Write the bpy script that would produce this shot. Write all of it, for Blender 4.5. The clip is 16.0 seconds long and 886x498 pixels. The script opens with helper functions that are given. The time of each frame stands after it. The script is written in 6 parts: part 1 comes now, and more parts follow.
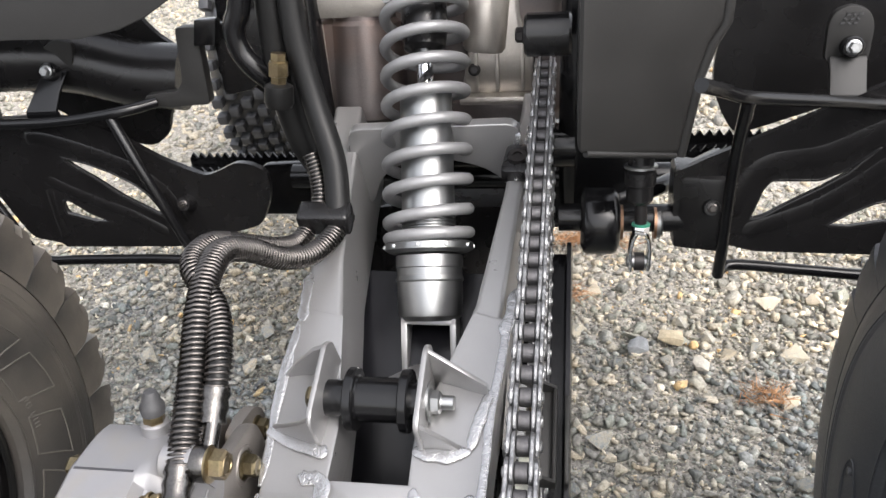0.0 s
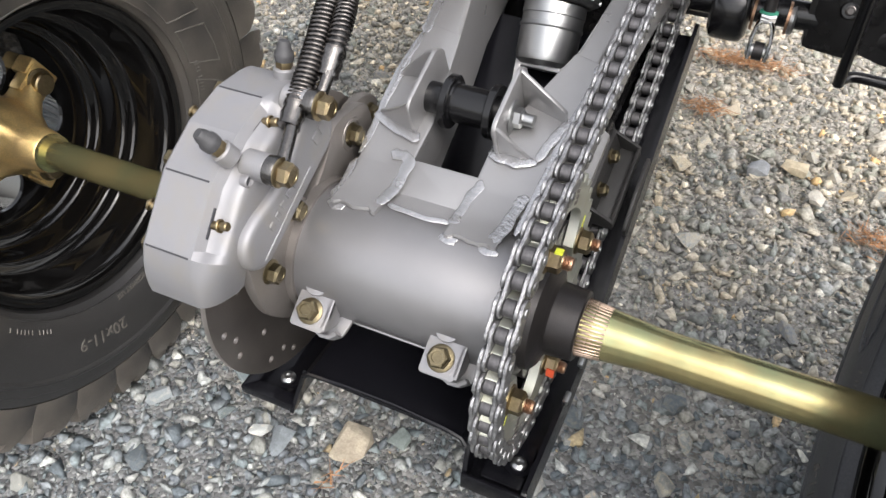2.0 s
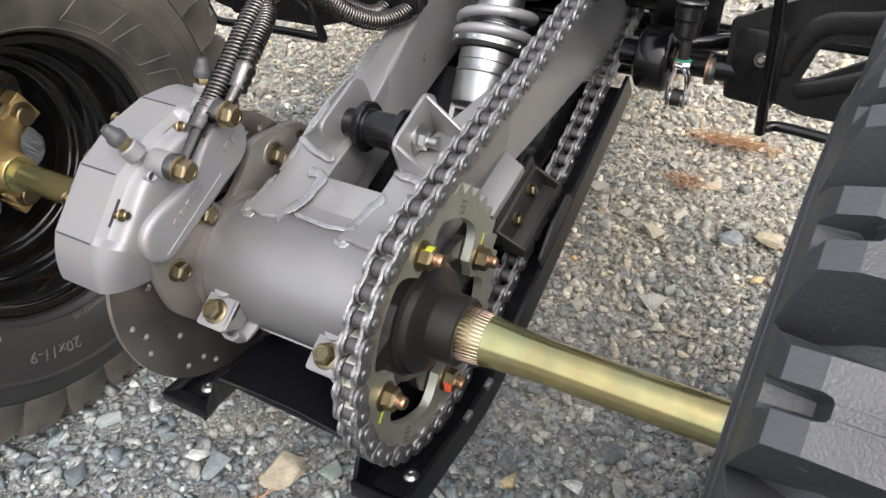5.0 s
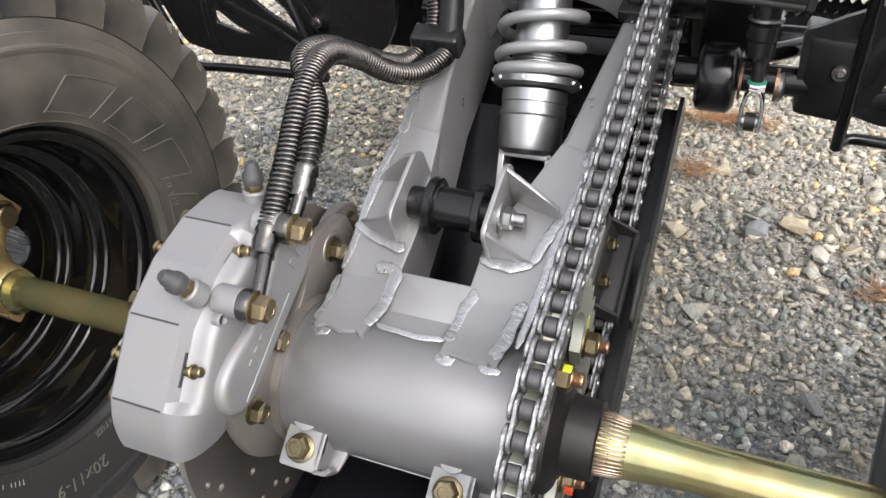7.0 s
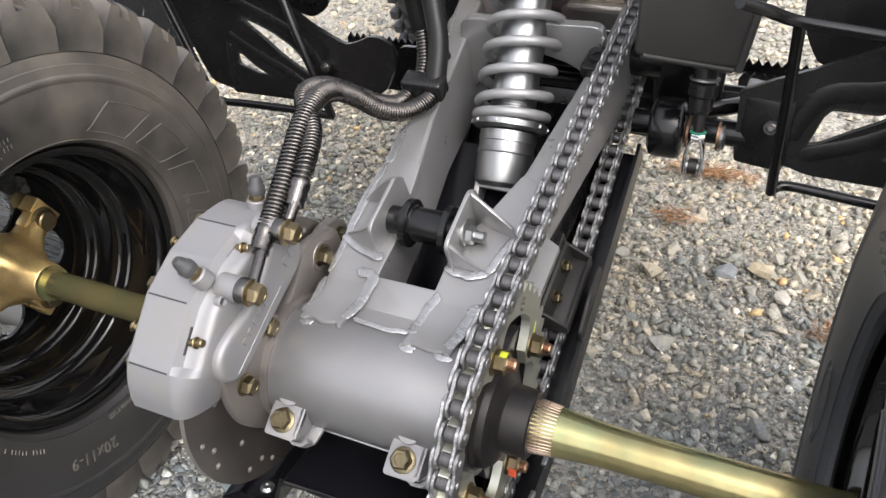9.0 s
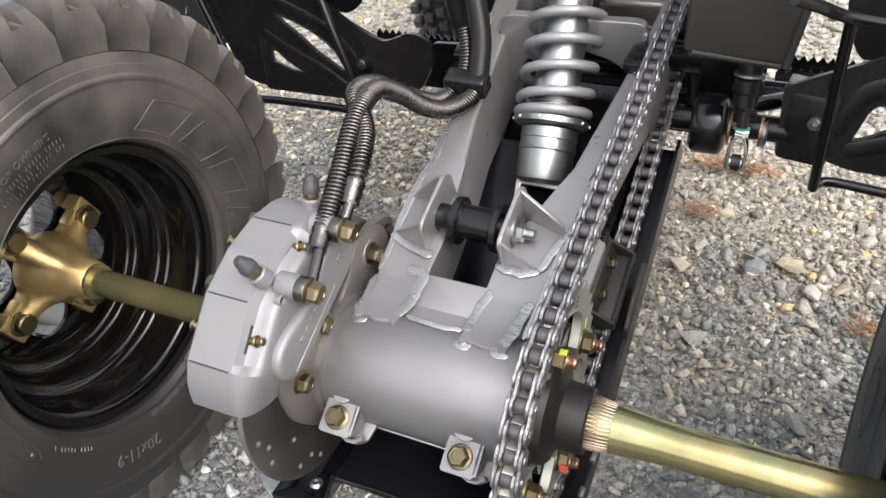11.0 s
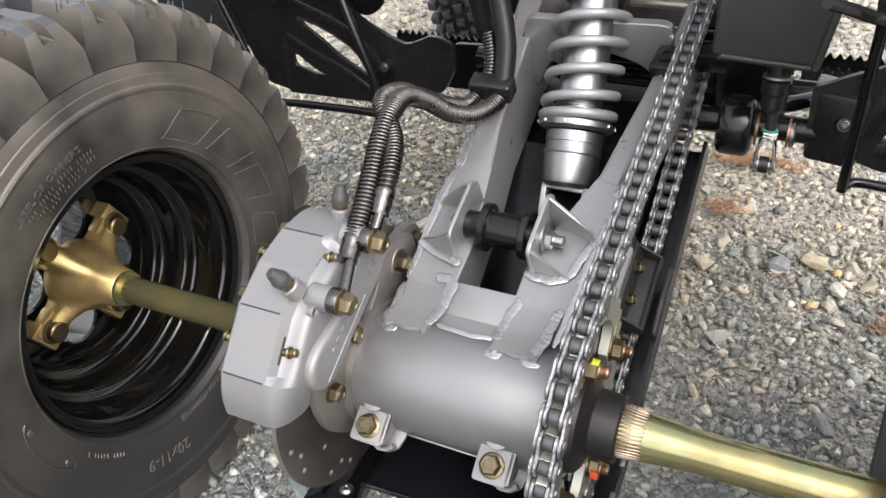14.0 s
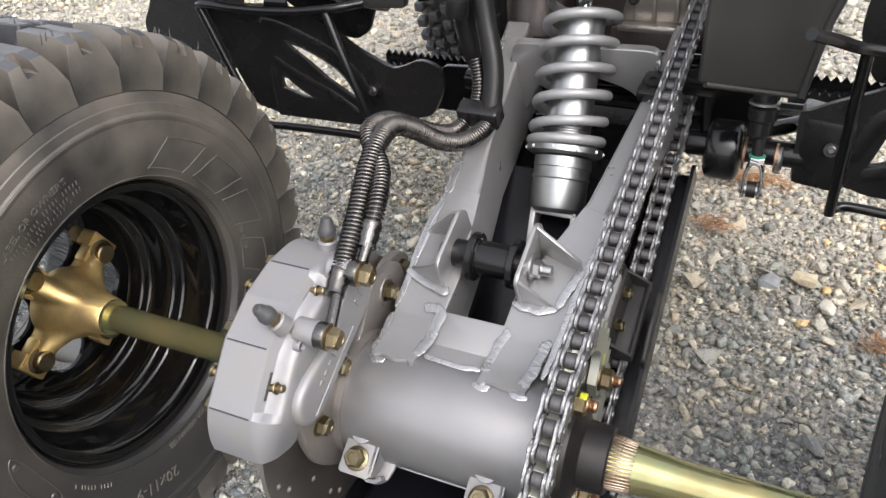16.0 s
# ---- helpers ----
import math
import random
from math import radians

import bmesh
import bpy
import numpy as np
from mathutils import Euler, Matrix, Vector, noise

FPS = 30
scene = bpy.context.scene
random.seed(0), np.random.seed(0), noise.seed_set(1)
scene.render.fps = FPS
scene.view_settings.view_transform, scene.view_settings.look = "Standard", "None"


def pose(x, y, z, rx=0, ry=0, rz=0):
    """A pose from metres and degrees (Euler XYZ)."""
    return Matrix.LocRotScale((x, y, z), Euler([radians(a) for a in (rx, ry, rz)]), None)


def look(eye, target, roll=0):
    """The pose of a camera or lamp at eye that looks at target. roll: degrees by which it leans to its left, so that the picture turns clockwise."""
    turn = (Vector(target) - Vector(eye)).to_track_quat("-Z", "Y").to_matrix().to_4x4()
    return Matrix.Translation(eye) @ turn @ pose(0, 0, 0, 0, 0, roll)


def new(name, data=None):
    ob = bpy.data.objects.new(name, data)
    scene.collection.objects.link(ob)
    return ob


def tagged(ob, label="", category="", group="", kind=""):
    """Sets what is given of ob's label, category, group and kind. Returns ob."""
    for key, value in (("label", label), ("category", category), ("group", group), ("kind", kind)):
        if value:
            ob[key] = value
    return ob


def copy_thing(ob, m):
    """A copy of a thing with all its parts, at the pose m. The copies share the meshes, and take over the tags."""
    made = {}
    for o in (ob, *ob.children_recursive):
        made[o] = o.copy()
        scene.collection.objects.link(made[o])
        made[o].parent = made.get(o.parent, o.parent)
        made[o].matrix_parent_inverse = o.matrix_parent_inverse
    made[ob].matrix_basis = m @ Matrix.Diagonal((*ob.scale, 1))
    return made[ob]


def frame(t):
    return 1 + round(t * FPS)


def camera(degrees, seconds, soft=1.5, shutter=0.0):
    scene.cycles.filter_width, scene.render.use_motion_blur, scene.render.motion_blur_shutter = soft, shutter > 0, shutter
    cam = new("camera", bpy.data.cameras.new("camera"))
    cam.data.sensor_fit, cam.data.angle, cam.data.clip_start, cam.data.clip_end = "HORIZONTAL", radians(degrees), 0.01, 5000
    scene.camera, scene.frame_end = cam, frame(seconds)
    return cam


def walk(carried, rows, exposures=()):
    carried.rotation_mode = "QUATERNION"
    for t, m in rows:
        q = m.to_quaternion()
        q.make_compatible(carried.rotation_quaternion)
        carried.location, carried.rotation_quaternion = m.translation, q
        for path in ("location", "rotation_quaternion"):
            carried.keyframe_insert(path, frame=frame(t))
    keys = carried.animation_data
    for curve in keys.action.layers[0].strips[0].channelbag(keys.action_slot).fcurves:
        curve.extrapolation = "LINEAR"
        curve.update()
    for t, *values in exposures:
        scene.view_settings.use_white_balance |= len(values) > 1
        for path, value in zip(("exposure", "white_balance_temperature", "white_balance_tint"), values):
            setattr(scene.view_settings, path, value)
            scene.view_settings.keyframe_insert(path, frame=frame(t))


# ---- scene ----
from mathutils.geometry import delaunay_2d_cdt

cam = camera(59.7, 16.0)
PATH = [
    (0, (0.093, -0.26, 0.648), (-0.226, 1.462, -0.317), -4.4),
    (0.5, (0.098, -0.284, 0.651), (-0.249, 1.342, -0.462), -3.2),
    (1, (0.119, -0.325, 0.647), (-0.314, 1.156, -0.625), -1.8),
    (1.5, (0.131, -0.334, 0.65), (-0.372, 1.047, -0.706), -2.3),
    (2, (0.161, -0.339, 0.629), (-0.467, 1.01, -0.707), 0.1),
    (2.5, (0.228, -0.328, 0.575), (-0.588, 1.013, -0.665), 3.3),
    (3, (0.238, -0.335, 0.586), (-0.627, 1.009, -0.616), 1.5),
    (3.5, (0.274, -0.373, 0.577), (-0.59, 0.977, -0.619), 0.9),
    (4, (0.283, -0.373, 0.577), (-0.572, 1.001, -0.599), 0.7),
    (4.5, (0.265, -0.36, 0.596), (-0.573, 1.048, -0.552), -0.0),
    (5, (0.283, -0.345, 0.593), (-0.537, 1.094, -0.528), -0.5),
    (5.2, (0.271, -0.344, 0.614), (-0.539, 1.109, -0.498), -0.6),
    (7.3, (0.139, -0.29, 0.629), (-0.485, 1.136, -0.627), -4.2),
    (7.5, (0.139, -0.3, 0.617), (-0.473, 1.108, -0.665), -3.7),
    (8, (0.158, -0.349, 0.609), (-0.473, 1.06, -0.663), -2.4),
    (8.5, (0.196, -0.36, 0.633), (-0.484, 1.096, -0.558), -1.5),
    (9, (0.21, -0.361, 0.657), (-0.508, 1.146, -0.444), -2.4),
    (9.5, (0.191, -0.374, 0.659), (-0.539, 1.133, -0.434), -2.7),
    (9.7, (0.182, -0.377, 0.654), (-0.545, 1.129, -0.443), -2.5),
    (11.8, (0.173, -0.375, 0.666), (-0.553, 1.116, -0.454), -3.0),
    (12, (0.164, -0.388, 0.661), (-0.567, 1.1, -0.458), -3.1),
    (12.5, (0.162, -0.378, 0.66), (-0.576, 1.109, -0.456), -3.4),
    (13, (0.16, -0.367, 0.672), (-0.584, 1.115, -0.446), -3.7),
    (13.5, (0.16, -0.377, 0.679), (-0.59, 1.095, -0.448), -3.9),
    (14, (0.165, -0.374, 0.674), (-0.587, 1.093, -0.459), -4.0),
    (14.5, (0.164, -0.371, 0.678), (-0.584, 1.096, -0.456), -3.9),
    (15, (0.165, -0.373, 0.677), (-0.579, 1.1, -0.453), -3.9),
    (15.5, (0.166, -0.37, 0.681), (-0.574, 1.109, -0.444), -3.9),
    (16, (0.165, -0.362, 0.687), (-0.575, 1.122, -0.43), -4.0),
]
EXPOSURES = [(0, 0.12, 6550, 12), (1.5, 0.02, 6550, 12), (16, 0.0, 6550, 12)]
walk(cam, [(t, look(eye, target, roll)) for t, eye, target, roll in PATH], EXPOSURES)

# ---- light ----
world = bpy.data.worlds.new("overcast_sky")
scene.world = world
world.use_nodes = True
wn = world.node_tree.nodes
sky = wn.new("ShaderNodeTexSky")
sky.sky_type = "NISHITA"
sky.sun_disc = False
sky.sun_elevation = radians(50)
sky.sun_rotation = radians(136)
sky.dust_density = 4.0
sky.air_density = 1.2
hsv = wn.new("ShaderNodeHueSaturation")
hsv.inputs["Saturation"].default_value = 0.25
world.node_tree.links.new(sky.outputs[0], hsv.inputs["Color"])
world.node_tree.links.new(hsv.outputs[0], wn["Background"].inputs["Color"])
wn["Background"].inputs["Strength"].default_value = 0.445
sun = new("sun", bpy.data.lights.new("sun", "SUN"))
sun.data.energy = 0.55
sun.data.angle = radians(55)
sun.data.color = (1.0, 0.96, 0.9)
sun.matrix_world = look((1.4, -1.45, 2.4), (0, 0, 0))


# ---- materials ----
def mat(name, base, rough=0.5, metal=0.0, var=0.15, fine=900.0, coarse=40.0, bump=0.0, bump_scale=1500.0, rvar=0.1, coat=0.0,
        stain=None, stain_amount=0.0, stain_scale=25.0, spec=0.5, per=None, patch=None):
    """A surface with grain at two scales, patchy gloss, fine relief and an optional stain colour."""
    m = bpy.data.materials.new(name)
    m.use_nodes = True
    nt = m.node_tree
    p = nt.nodes["Principled BSDF"]
    link = nt.links.new
    tc = nt.nodes.new("ShaderNodeTexCoord")

    def noise_at(scale, detail=3.0):
        n = nt.nodes.new("ShaderNodeTexNoise")
        n.inputs["Scale"].default_value = scale
        n.inputs["Detail"].default_value = detail
        link(tc.outputs["Object"], n.inputs["Vector"])
        return n.outputs["Fac"]

    def math_node(op, a, b):
        n = nt.nodes.new("ShaderNodeMath")
        n.operation = op
        for i, v in enumerate((a, b)):
            if isinstance(v, (int, float)):
                n.inputs[i].default_value = v
            else:
                link(v, n.inputs[i])
        return n.outputs[0]

    na, nb = noise_at(fine), noise_at(coarse)
    both = math_node("ADD", math_node("MULTIPLY", na, 0.5), math_node("MULTIPLY", nb, 0.5))
    if per:
        gi = nt.nodes.new("ShaderNodeNewGeometry")
        both = math_node("ADD", math_node("MULTIPLY", both, 0.6), math_node("MULTIPLY", gi.outputs["Random Per Island"], 0.4))
    ramp = nt.nodes.new("ShaderNodeValToRGB")
    lo = [c * (1 - var) for c in base]
    hi = [min(1.0, c * (1 + var)) for c in base]
    ramp.color_ramp.elements[0].position, ramp.color_ramp.elements[1].position = 0.32, 0.68
    ramp.color_ramp.elements[0].color, ramp.color_ramp.elements[1].color = (*lo, 1), (*hi, 1)
    link(both, ramp.inputs[0])
    col = ramp.outputs[0]
    if stain:
        mix = nt.nodes.new("ShaderNodeMix")
        mix.data_type = "RGBA"
        mr = nt.nodes.new("ShaderNodeMapRange")
        mr.inputs["From Min"].default_value, mr.inputs["From Max"].default_value = 0.45, 0.7
        mr.inputs["To Max"].default_value = stain_amount
        link(noise_at(stain_scale, 6.0), mr.inputs["Value"])
        amount = mr.outputs[0]
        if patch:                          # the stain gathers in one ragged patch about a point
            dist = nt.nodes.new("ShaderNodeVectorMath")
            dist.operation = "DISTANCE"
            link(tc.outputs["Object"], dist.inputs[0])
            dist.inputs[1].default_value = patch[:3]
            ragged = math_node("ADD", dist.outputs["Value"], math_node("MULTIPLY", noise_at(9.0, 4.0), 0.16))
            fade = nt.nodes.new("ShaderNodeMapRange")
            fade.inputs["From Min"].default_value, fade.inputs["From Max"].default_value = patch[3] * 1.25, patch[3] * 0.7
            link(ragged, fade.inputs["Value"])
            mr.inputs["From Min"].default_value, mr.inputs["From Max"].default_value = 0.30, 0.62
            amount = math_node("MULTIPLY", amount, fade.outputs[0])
        link(amount, mix.inputs["Factor"])
        link(col, mix.inputs["A"])
        mix.inputs["B"].default_value = (*stain, 1)
        col = mix.outputs["Result"]
    link(col, p.inputs["Base Color"])
    link(math_node("ADD", math_node("MULTIPLY", nb, rvar * 2), rough - rvar), p.inputs["Roughness"])
    p.inputs["Metallic"].default_value = metal
    p.inputs["Specular IOR Level"].default_value = spec
    p.inputs["Coat Weight"].default_value = coat
    p.inputs["Coat Roughness"].default_value = 0.12
    if bump:
        b = nt.nodes.new("ShaderNodeBump")
        b.inputs["Strength"].default_value = bump
        b.inputs["Distance"].default_value = 0.001
        link(noise_at(bump_scale, 4.0), b.inputs["Height"])
        link(b.outputs[0], p.inputs["Normal"])
    return m


M_SILVER = mat("silver_paint", (0.305, 0.302, 0.302), 0.30, 0.62, 0.06, 3000, 30, 0.06, 4000, 0.06)
M_CARRIER = mat("silver_paint_satin", (0.235, 0.232, 0.236), 0.40, 0.7, 0.06, 3000, 40, 0.05, 4000, 0.05)
M_CALIPER = mat("caliper_paint", (0.235, 0.234, 0.243), 0.52, 0.5, 0.06, 3000, 60, 0.16, 2200, 0.06, stain=(0.24, 0.225, 0.20), stain_amount=0.5, stain_scale=60)
M_CAST = mat("cast_iron_paint", (0.215, 0.198, 0.185), 0.42, 0.7, 0.12, 1500, 60, 0.3, 1200, 0.08)
M_WELD = mat("weld_bead", (0.43, 0.43, 0.435), 0.24, 0.8, 0.12, 900, 100, 0.45, 520, 0.1)
M_GOLD = mat("yellow_zinc", (0.37, 0.315, 0.150), 0.15, 0.84, 0.25, 60, 12, 0.02, 3000, 0.04, stain=(0.26, 0.31, 0.17), stain_amount=0.9, stain_scale=19)
M_HUB = mat("gold_hub_casting", (0.80, 0.58, 0.25), 0.32, 0.84, 0.25, 900, 50, 0.3, 1500, 0.08, stain=(0.48, 0.34, 0.19), stain_amount=0.6, stain_scale=40)
M_BOLT = mat("olive_passivated_bolt", (0.165, 0.138, 0.085), 0.36, 1.0, 0.3, 800, 120, 0.2, 1500, 0.1)
M_NUT = mat("yellow_zinc_nut", (0.225, 0.18, 0.105), 0.34, 1.0, 0.25, 800, 150, 0.15, 1500, 0.08, stain=(0.25, 0.19, 0.125), stain_amount=0.6, stain_scale=120)
M_COPPER = mat("copper_thread", (0.33, 0.20, 0.13), 0.38, 1.0, 0.25, 1500, 200, 0.2, 2500)
M_CHAIN = mat("chain_steel", (0.33, 0.33, 0.335), 0.46, 1.0, 0.35, 500, 120, 0.9, 420, 0.12)
M_ROLLER = mat("chain_roller_steel", (0.115, 0.112, 0.115), 0.60, 1.0, 0.25, 700, 120, 0.15, 1500, 0.1)
M_SPROCKET = mat("zinc_sprocket", (0.52, 0.53, 0.475), 0.5, 0.95, 0.08, 1200, 40, 0.06, 2500, 0.06, stain=(0.47, 0.46, 0.30), stain_amount=0.5, stain_scale=30)
M_DISC = mat("brake_disc_steel", (0.41, 0.375, 0.345), 0.36, 0.95, 0.12, 1200, 40, 0.08, 2500, 0.08)
M_ZINC = mat("bright_zinc", (0.36, 0.365, 0.365), 0.36, 1.0, 0.1, 1500, 60, 0.08, 2500, 0.08)
M_CHROME = mat("polished_rod", (0.75, 0.75, 0.76), 0.08, 1.0, 0.03, 1500, 60)
M_SPRING = mat("grey_spring_paint", (0.27, 0.27, 0.275), 0.46, 0.45, 0.08, 2500, 60, 0.08, 3000, 0.06)
M_BLACK = mat("black_plastic", (0.0075, 0.0072, 0.0075), 0.27, 0.0, 0.3, 1500, 30, 0.06, 1800, 0.06, spec=0.42)
M_SKID = mat("scuffed_black_plastic", (0.0045, 0.0045, 0.006), 0.24, 0.0, 0.3, 900, 25, 0.08, 1500, 0.07, spec=0.32)
M_PLASTIC = mat("textured_black_plastic", (0.0175, 0.017, 0.0165), 0.5, 0.0, 0.3, 1500, 20, 0.2, 1500, 0.08, spec=0.38)
M_SPLINE = mat("bare_spline_steel", (0.36, 0.27, 0.21), 0.3, 1.0, 0.2, 900, 100)
M_GLOSS = mat("gloss_black_paint", (0.004, 0.0038, 0.0038), 0.035, 0.0, 0.3, 800, 40, 0.0, 300, 0.015, spec=0.55)
M_FRAME = mat("black_frame_paint", (0.005, 0.005, 0.0055), 0.18, 0.0, 0.3, 800, 40, 0.05, 1500, 0.05, coat=0.0, spec=0.4)
M_HUBBLK = mat("black_phosphate_steel", (0.022, 0.020, 0.020), 0.38, 0.5, 0.3, 1200, 60, 0.15, 1500, 0.08)
# Dust gathers high on the sidewall; its brighter upper lighting is painted in too.
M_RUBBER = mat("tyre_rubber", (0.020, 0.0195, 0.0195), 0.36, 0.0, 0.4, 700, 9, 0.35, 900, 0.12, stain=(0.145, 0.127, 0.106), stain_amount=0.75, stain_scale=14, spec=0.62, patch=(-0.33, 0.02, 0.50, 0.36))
# Dust-free, and lighter: the stronger light on the right tyre is painted in.
M_CLEAN_LIT = mat("clean_lit_tyre_rubber", (0.043, 0.045, 0.050), 0.40, 0.0, 0.35, 700, 12, 0.3, 900, 0.1, spec=0.5)
# Lighter and bluish: the sky's sheen on the tread is in the colour.
M_TREAD = mat("tread_rubber", (0.034, 0.035, 0.039), 0.40, 0.0, 0.35, 700, 15, 0.3, 900, 0.1, stain=(0.062, 0.065, 0.070), stain_amount=0.7, stain_scale=14, spec=0.6)
M_LETTER = mat("raised_rubber_lettering", (0.080, 0.074, 0.066), 0.5, 0.0, 0.3, 900, 30, 0.2, 900)
M_HOSE = mat("black_hose", (0.008, 0.008, 0.008), 0.36, 0.0, 0.3, 900, 40, 0.1, 1500, spec=0.25)
M_COIL = mat("dark_wire_coil", (0.115, 0.106, 0.10), 0.28, 1.0, 0.2, 900, 60, 0.1, 1500)
M_CAP = mat("grey_rubber_cap", (0.045, 0.045, 0.047), 0.5, 0.0, 0.2, 900, 60, 0.2, 1200)
M_YELLOW = mat("yellow_paint_mark", (0.42, 0.46, 0.03), 0.45, 0.0, 0.15, 900, 200)
M_RED = mat("red_paint_mark", (0.55, 0.08, 0.03), 0.45, 0.0, 0.15, 900, 200)
M_GREEN = mat("green_paint_mark", (0.03, 0.20, 0.13), 0.45, 0.0, 0.15, 900, 200)
M_ALLOY = mat("engine_alloy", (0.50, 0.47, 0.43), 0.32, 0.8, 0.12, 900, 30, 0.35, 900, 0.08, stain=(0.30, 0.24, 0.21), stain_amount=0.5, stain_scale=12)
M_CASE = mat("dull_brown_alloy", (0.22, 0.195, 0.19), 0.36, 0.85, 0.15, 900, 25, 0.12, 900, 0.08, stain=(0.26, 0.17, 0.135), stain_amount=0.6, stain_scale=14)
M_CRIMP = mat("dark_crimped_steel", (0.12, 0.115, 0.11), 0.24, 1.0, 0.25, 900, 100, 0.1, 1500, 0.08)
# Near-black that paints the shade inside slots, slits and holes.
M_DARKSLOT = mat("slot_shade_black", (0.03, 0.03, 0.035), 0.6)
M_NEEDLE = mat("dry_needles", (0.34, 0.18, 0.085), 0.7, 0.0, 0.4, 300, 60, per=True)


def ground_tone(nt, geo, patches):
    """Bluish stone near the machine's rear, sandier ground ahead and to the right, in ragged patches; the fall of light
    is painted in too.
    """
    link = nt.links.new
    sep = nt.nodes.new("ShaderNodeSeparateXYZ")
    link(geo.outputs["Position"], sep.inputs[0])
    out = None
    for socket, gain in ((sep.outputs["X"], 0.10), (sep.outputs["Y"], 0.42), (patches.outputs["Fac"], 1.05)):
        n = nt.nodes.new("ShaderNodeMath")
        n.operation = "MULTIPLY_ADD"
        link(socket, n.inputs[0])
        n.inputs[1].default_value = gain
        if out is None:
            n.inputs[2].default_value = -0.12
        else:
            link(out, n.inputs[2])
        out = n.outputs[0]
    return out


def stone_mat(name, single_stones=False):
    m = bpy.data.materials.new(name)
    m.use_nodes = True
    nt = m.node_tree
    p = nt.nodes["Principled BSDF"]
    link = nt.links.new
    geo = nt.nodes.new("ShaderNodeNewGeometry")
    tc = nt.nodes.new("ShaderNodeTexCoord")
    ramp = nt.nodes.new("ShaderNodeValToRGB")
    ramp.color_ramp.interpolation = "CONSTANT"
    tones = [(0.0, (0.176, 0.185, 0.187)), (0.14, (0.262, 0.271, 0.270)), (0.30, (0.123, 0.137, 0.144)), (0.42, (0.320, 0.319, 0.297)), (0.56, (0.205, 0.227, 0.224)), (0.68, (0.381, 0.366, 0.330)), (0.78, (0.293, 0.279, 0.244)),
             (0.87, (0.158, 0.166, 0.175)), (0.955, (0.576, 0.563, 0.516)), (0.985, (0.459, 0.346, 0.199))]
    els = ramp.color_ramp.elements
    els[0].position, els[0].color = tones[0][0], (*tones[0][1], 1)
    els[1].position, els[1].color = tones[1][0], (*tones[1][1], 1)
    for pos, c in tones[2:]:
        e = els.new(pos)
        e.color = (*c, 1)
    info = nt.nodes.new("ShaderNodeObjectInfo")
    link(info.outputs["Random"] if single_stones else geo.outputs["Random Per Island"], ramp.inputs[0])
    n1, n2 = nt.nodes.new("ShaderNodeTexNoise"), nt.nodes.new("ShaderNodeTexNoise")
    n1.inputs["Scale"].default_value, n1.inputs["Detail"].default_value = 260.0, 6.0
    n2.inputs["Scale"].default_value, n2.inputs["Detail"].default_value = 3.0, 3.0
    link(tc.outputs["Object"], n1.inputs["Vector"])
    link(tc.outputs["Object"], n2.inputs["Vector"])
    mr = nt.nodes.new("ShaderNodeMapRange")
    mr.inputs["From Min"].default_value, mr.inputs["From Max"].default_value = 0.25, 0.75
    mr.inputs["To Min"].default_value, mr.inputs["To Max"].default_value = 0.5, 1.5
    link(n1.outputs["Fac"], mr.inputs["Value"])
    mul = nt.nodes.new("ShaderNodeVectorMath")
    mul.operation = "SCALE"
    link(ramp.outputs[0], mul.inputs[0])
    link(mr.outputs[0], mul.inputs["Scale"])
    # The gravel's uneven light is painted in here: darker behind, lighter ahead.
    tint = nt.nodes.new("ShaderNodeValToRGB")
    tint.color_ramp.elements[0].position, tint.color_ramp.elements[0].color = 0.37, (0.84, 0.90, 0.94, 1)
    tint.color_ramp.elements[1].position, tint.color_ramp.elements[1].color = 0.68, (1.48, 1.33, 1.11, 1)
    mid = tint.color_ramp.elements.new(0.50)
    mid.color = (1.16, 1.16, 1.12, 1)
    link(ground_tone(nt, geo, n2), tint.inputs[0])
    mul2 = nt.nodes.new("ShaderNodeVectorMath")
    mul2.operation = "MULTIPLY"
    link(mul.outputs[0], mul2.inputs[0])
    link(tint.outputs[0], mul2.inputs[1])
    link(mul2.outputs[0], p.inputs["Base Color"])
    p.inputs["Roughness"].default_value = 0.78
    b = nt.nodes.new("ShaderNodeBump")
    b.inputs["Strength"].default_value, b.inputs["Distance"].default_value = 0.5, 0.001
    link(n1.outputs["Fac"], b.inputs["Height"])
    link(b.outputs[0], p.inputs["Normal"])
    return m


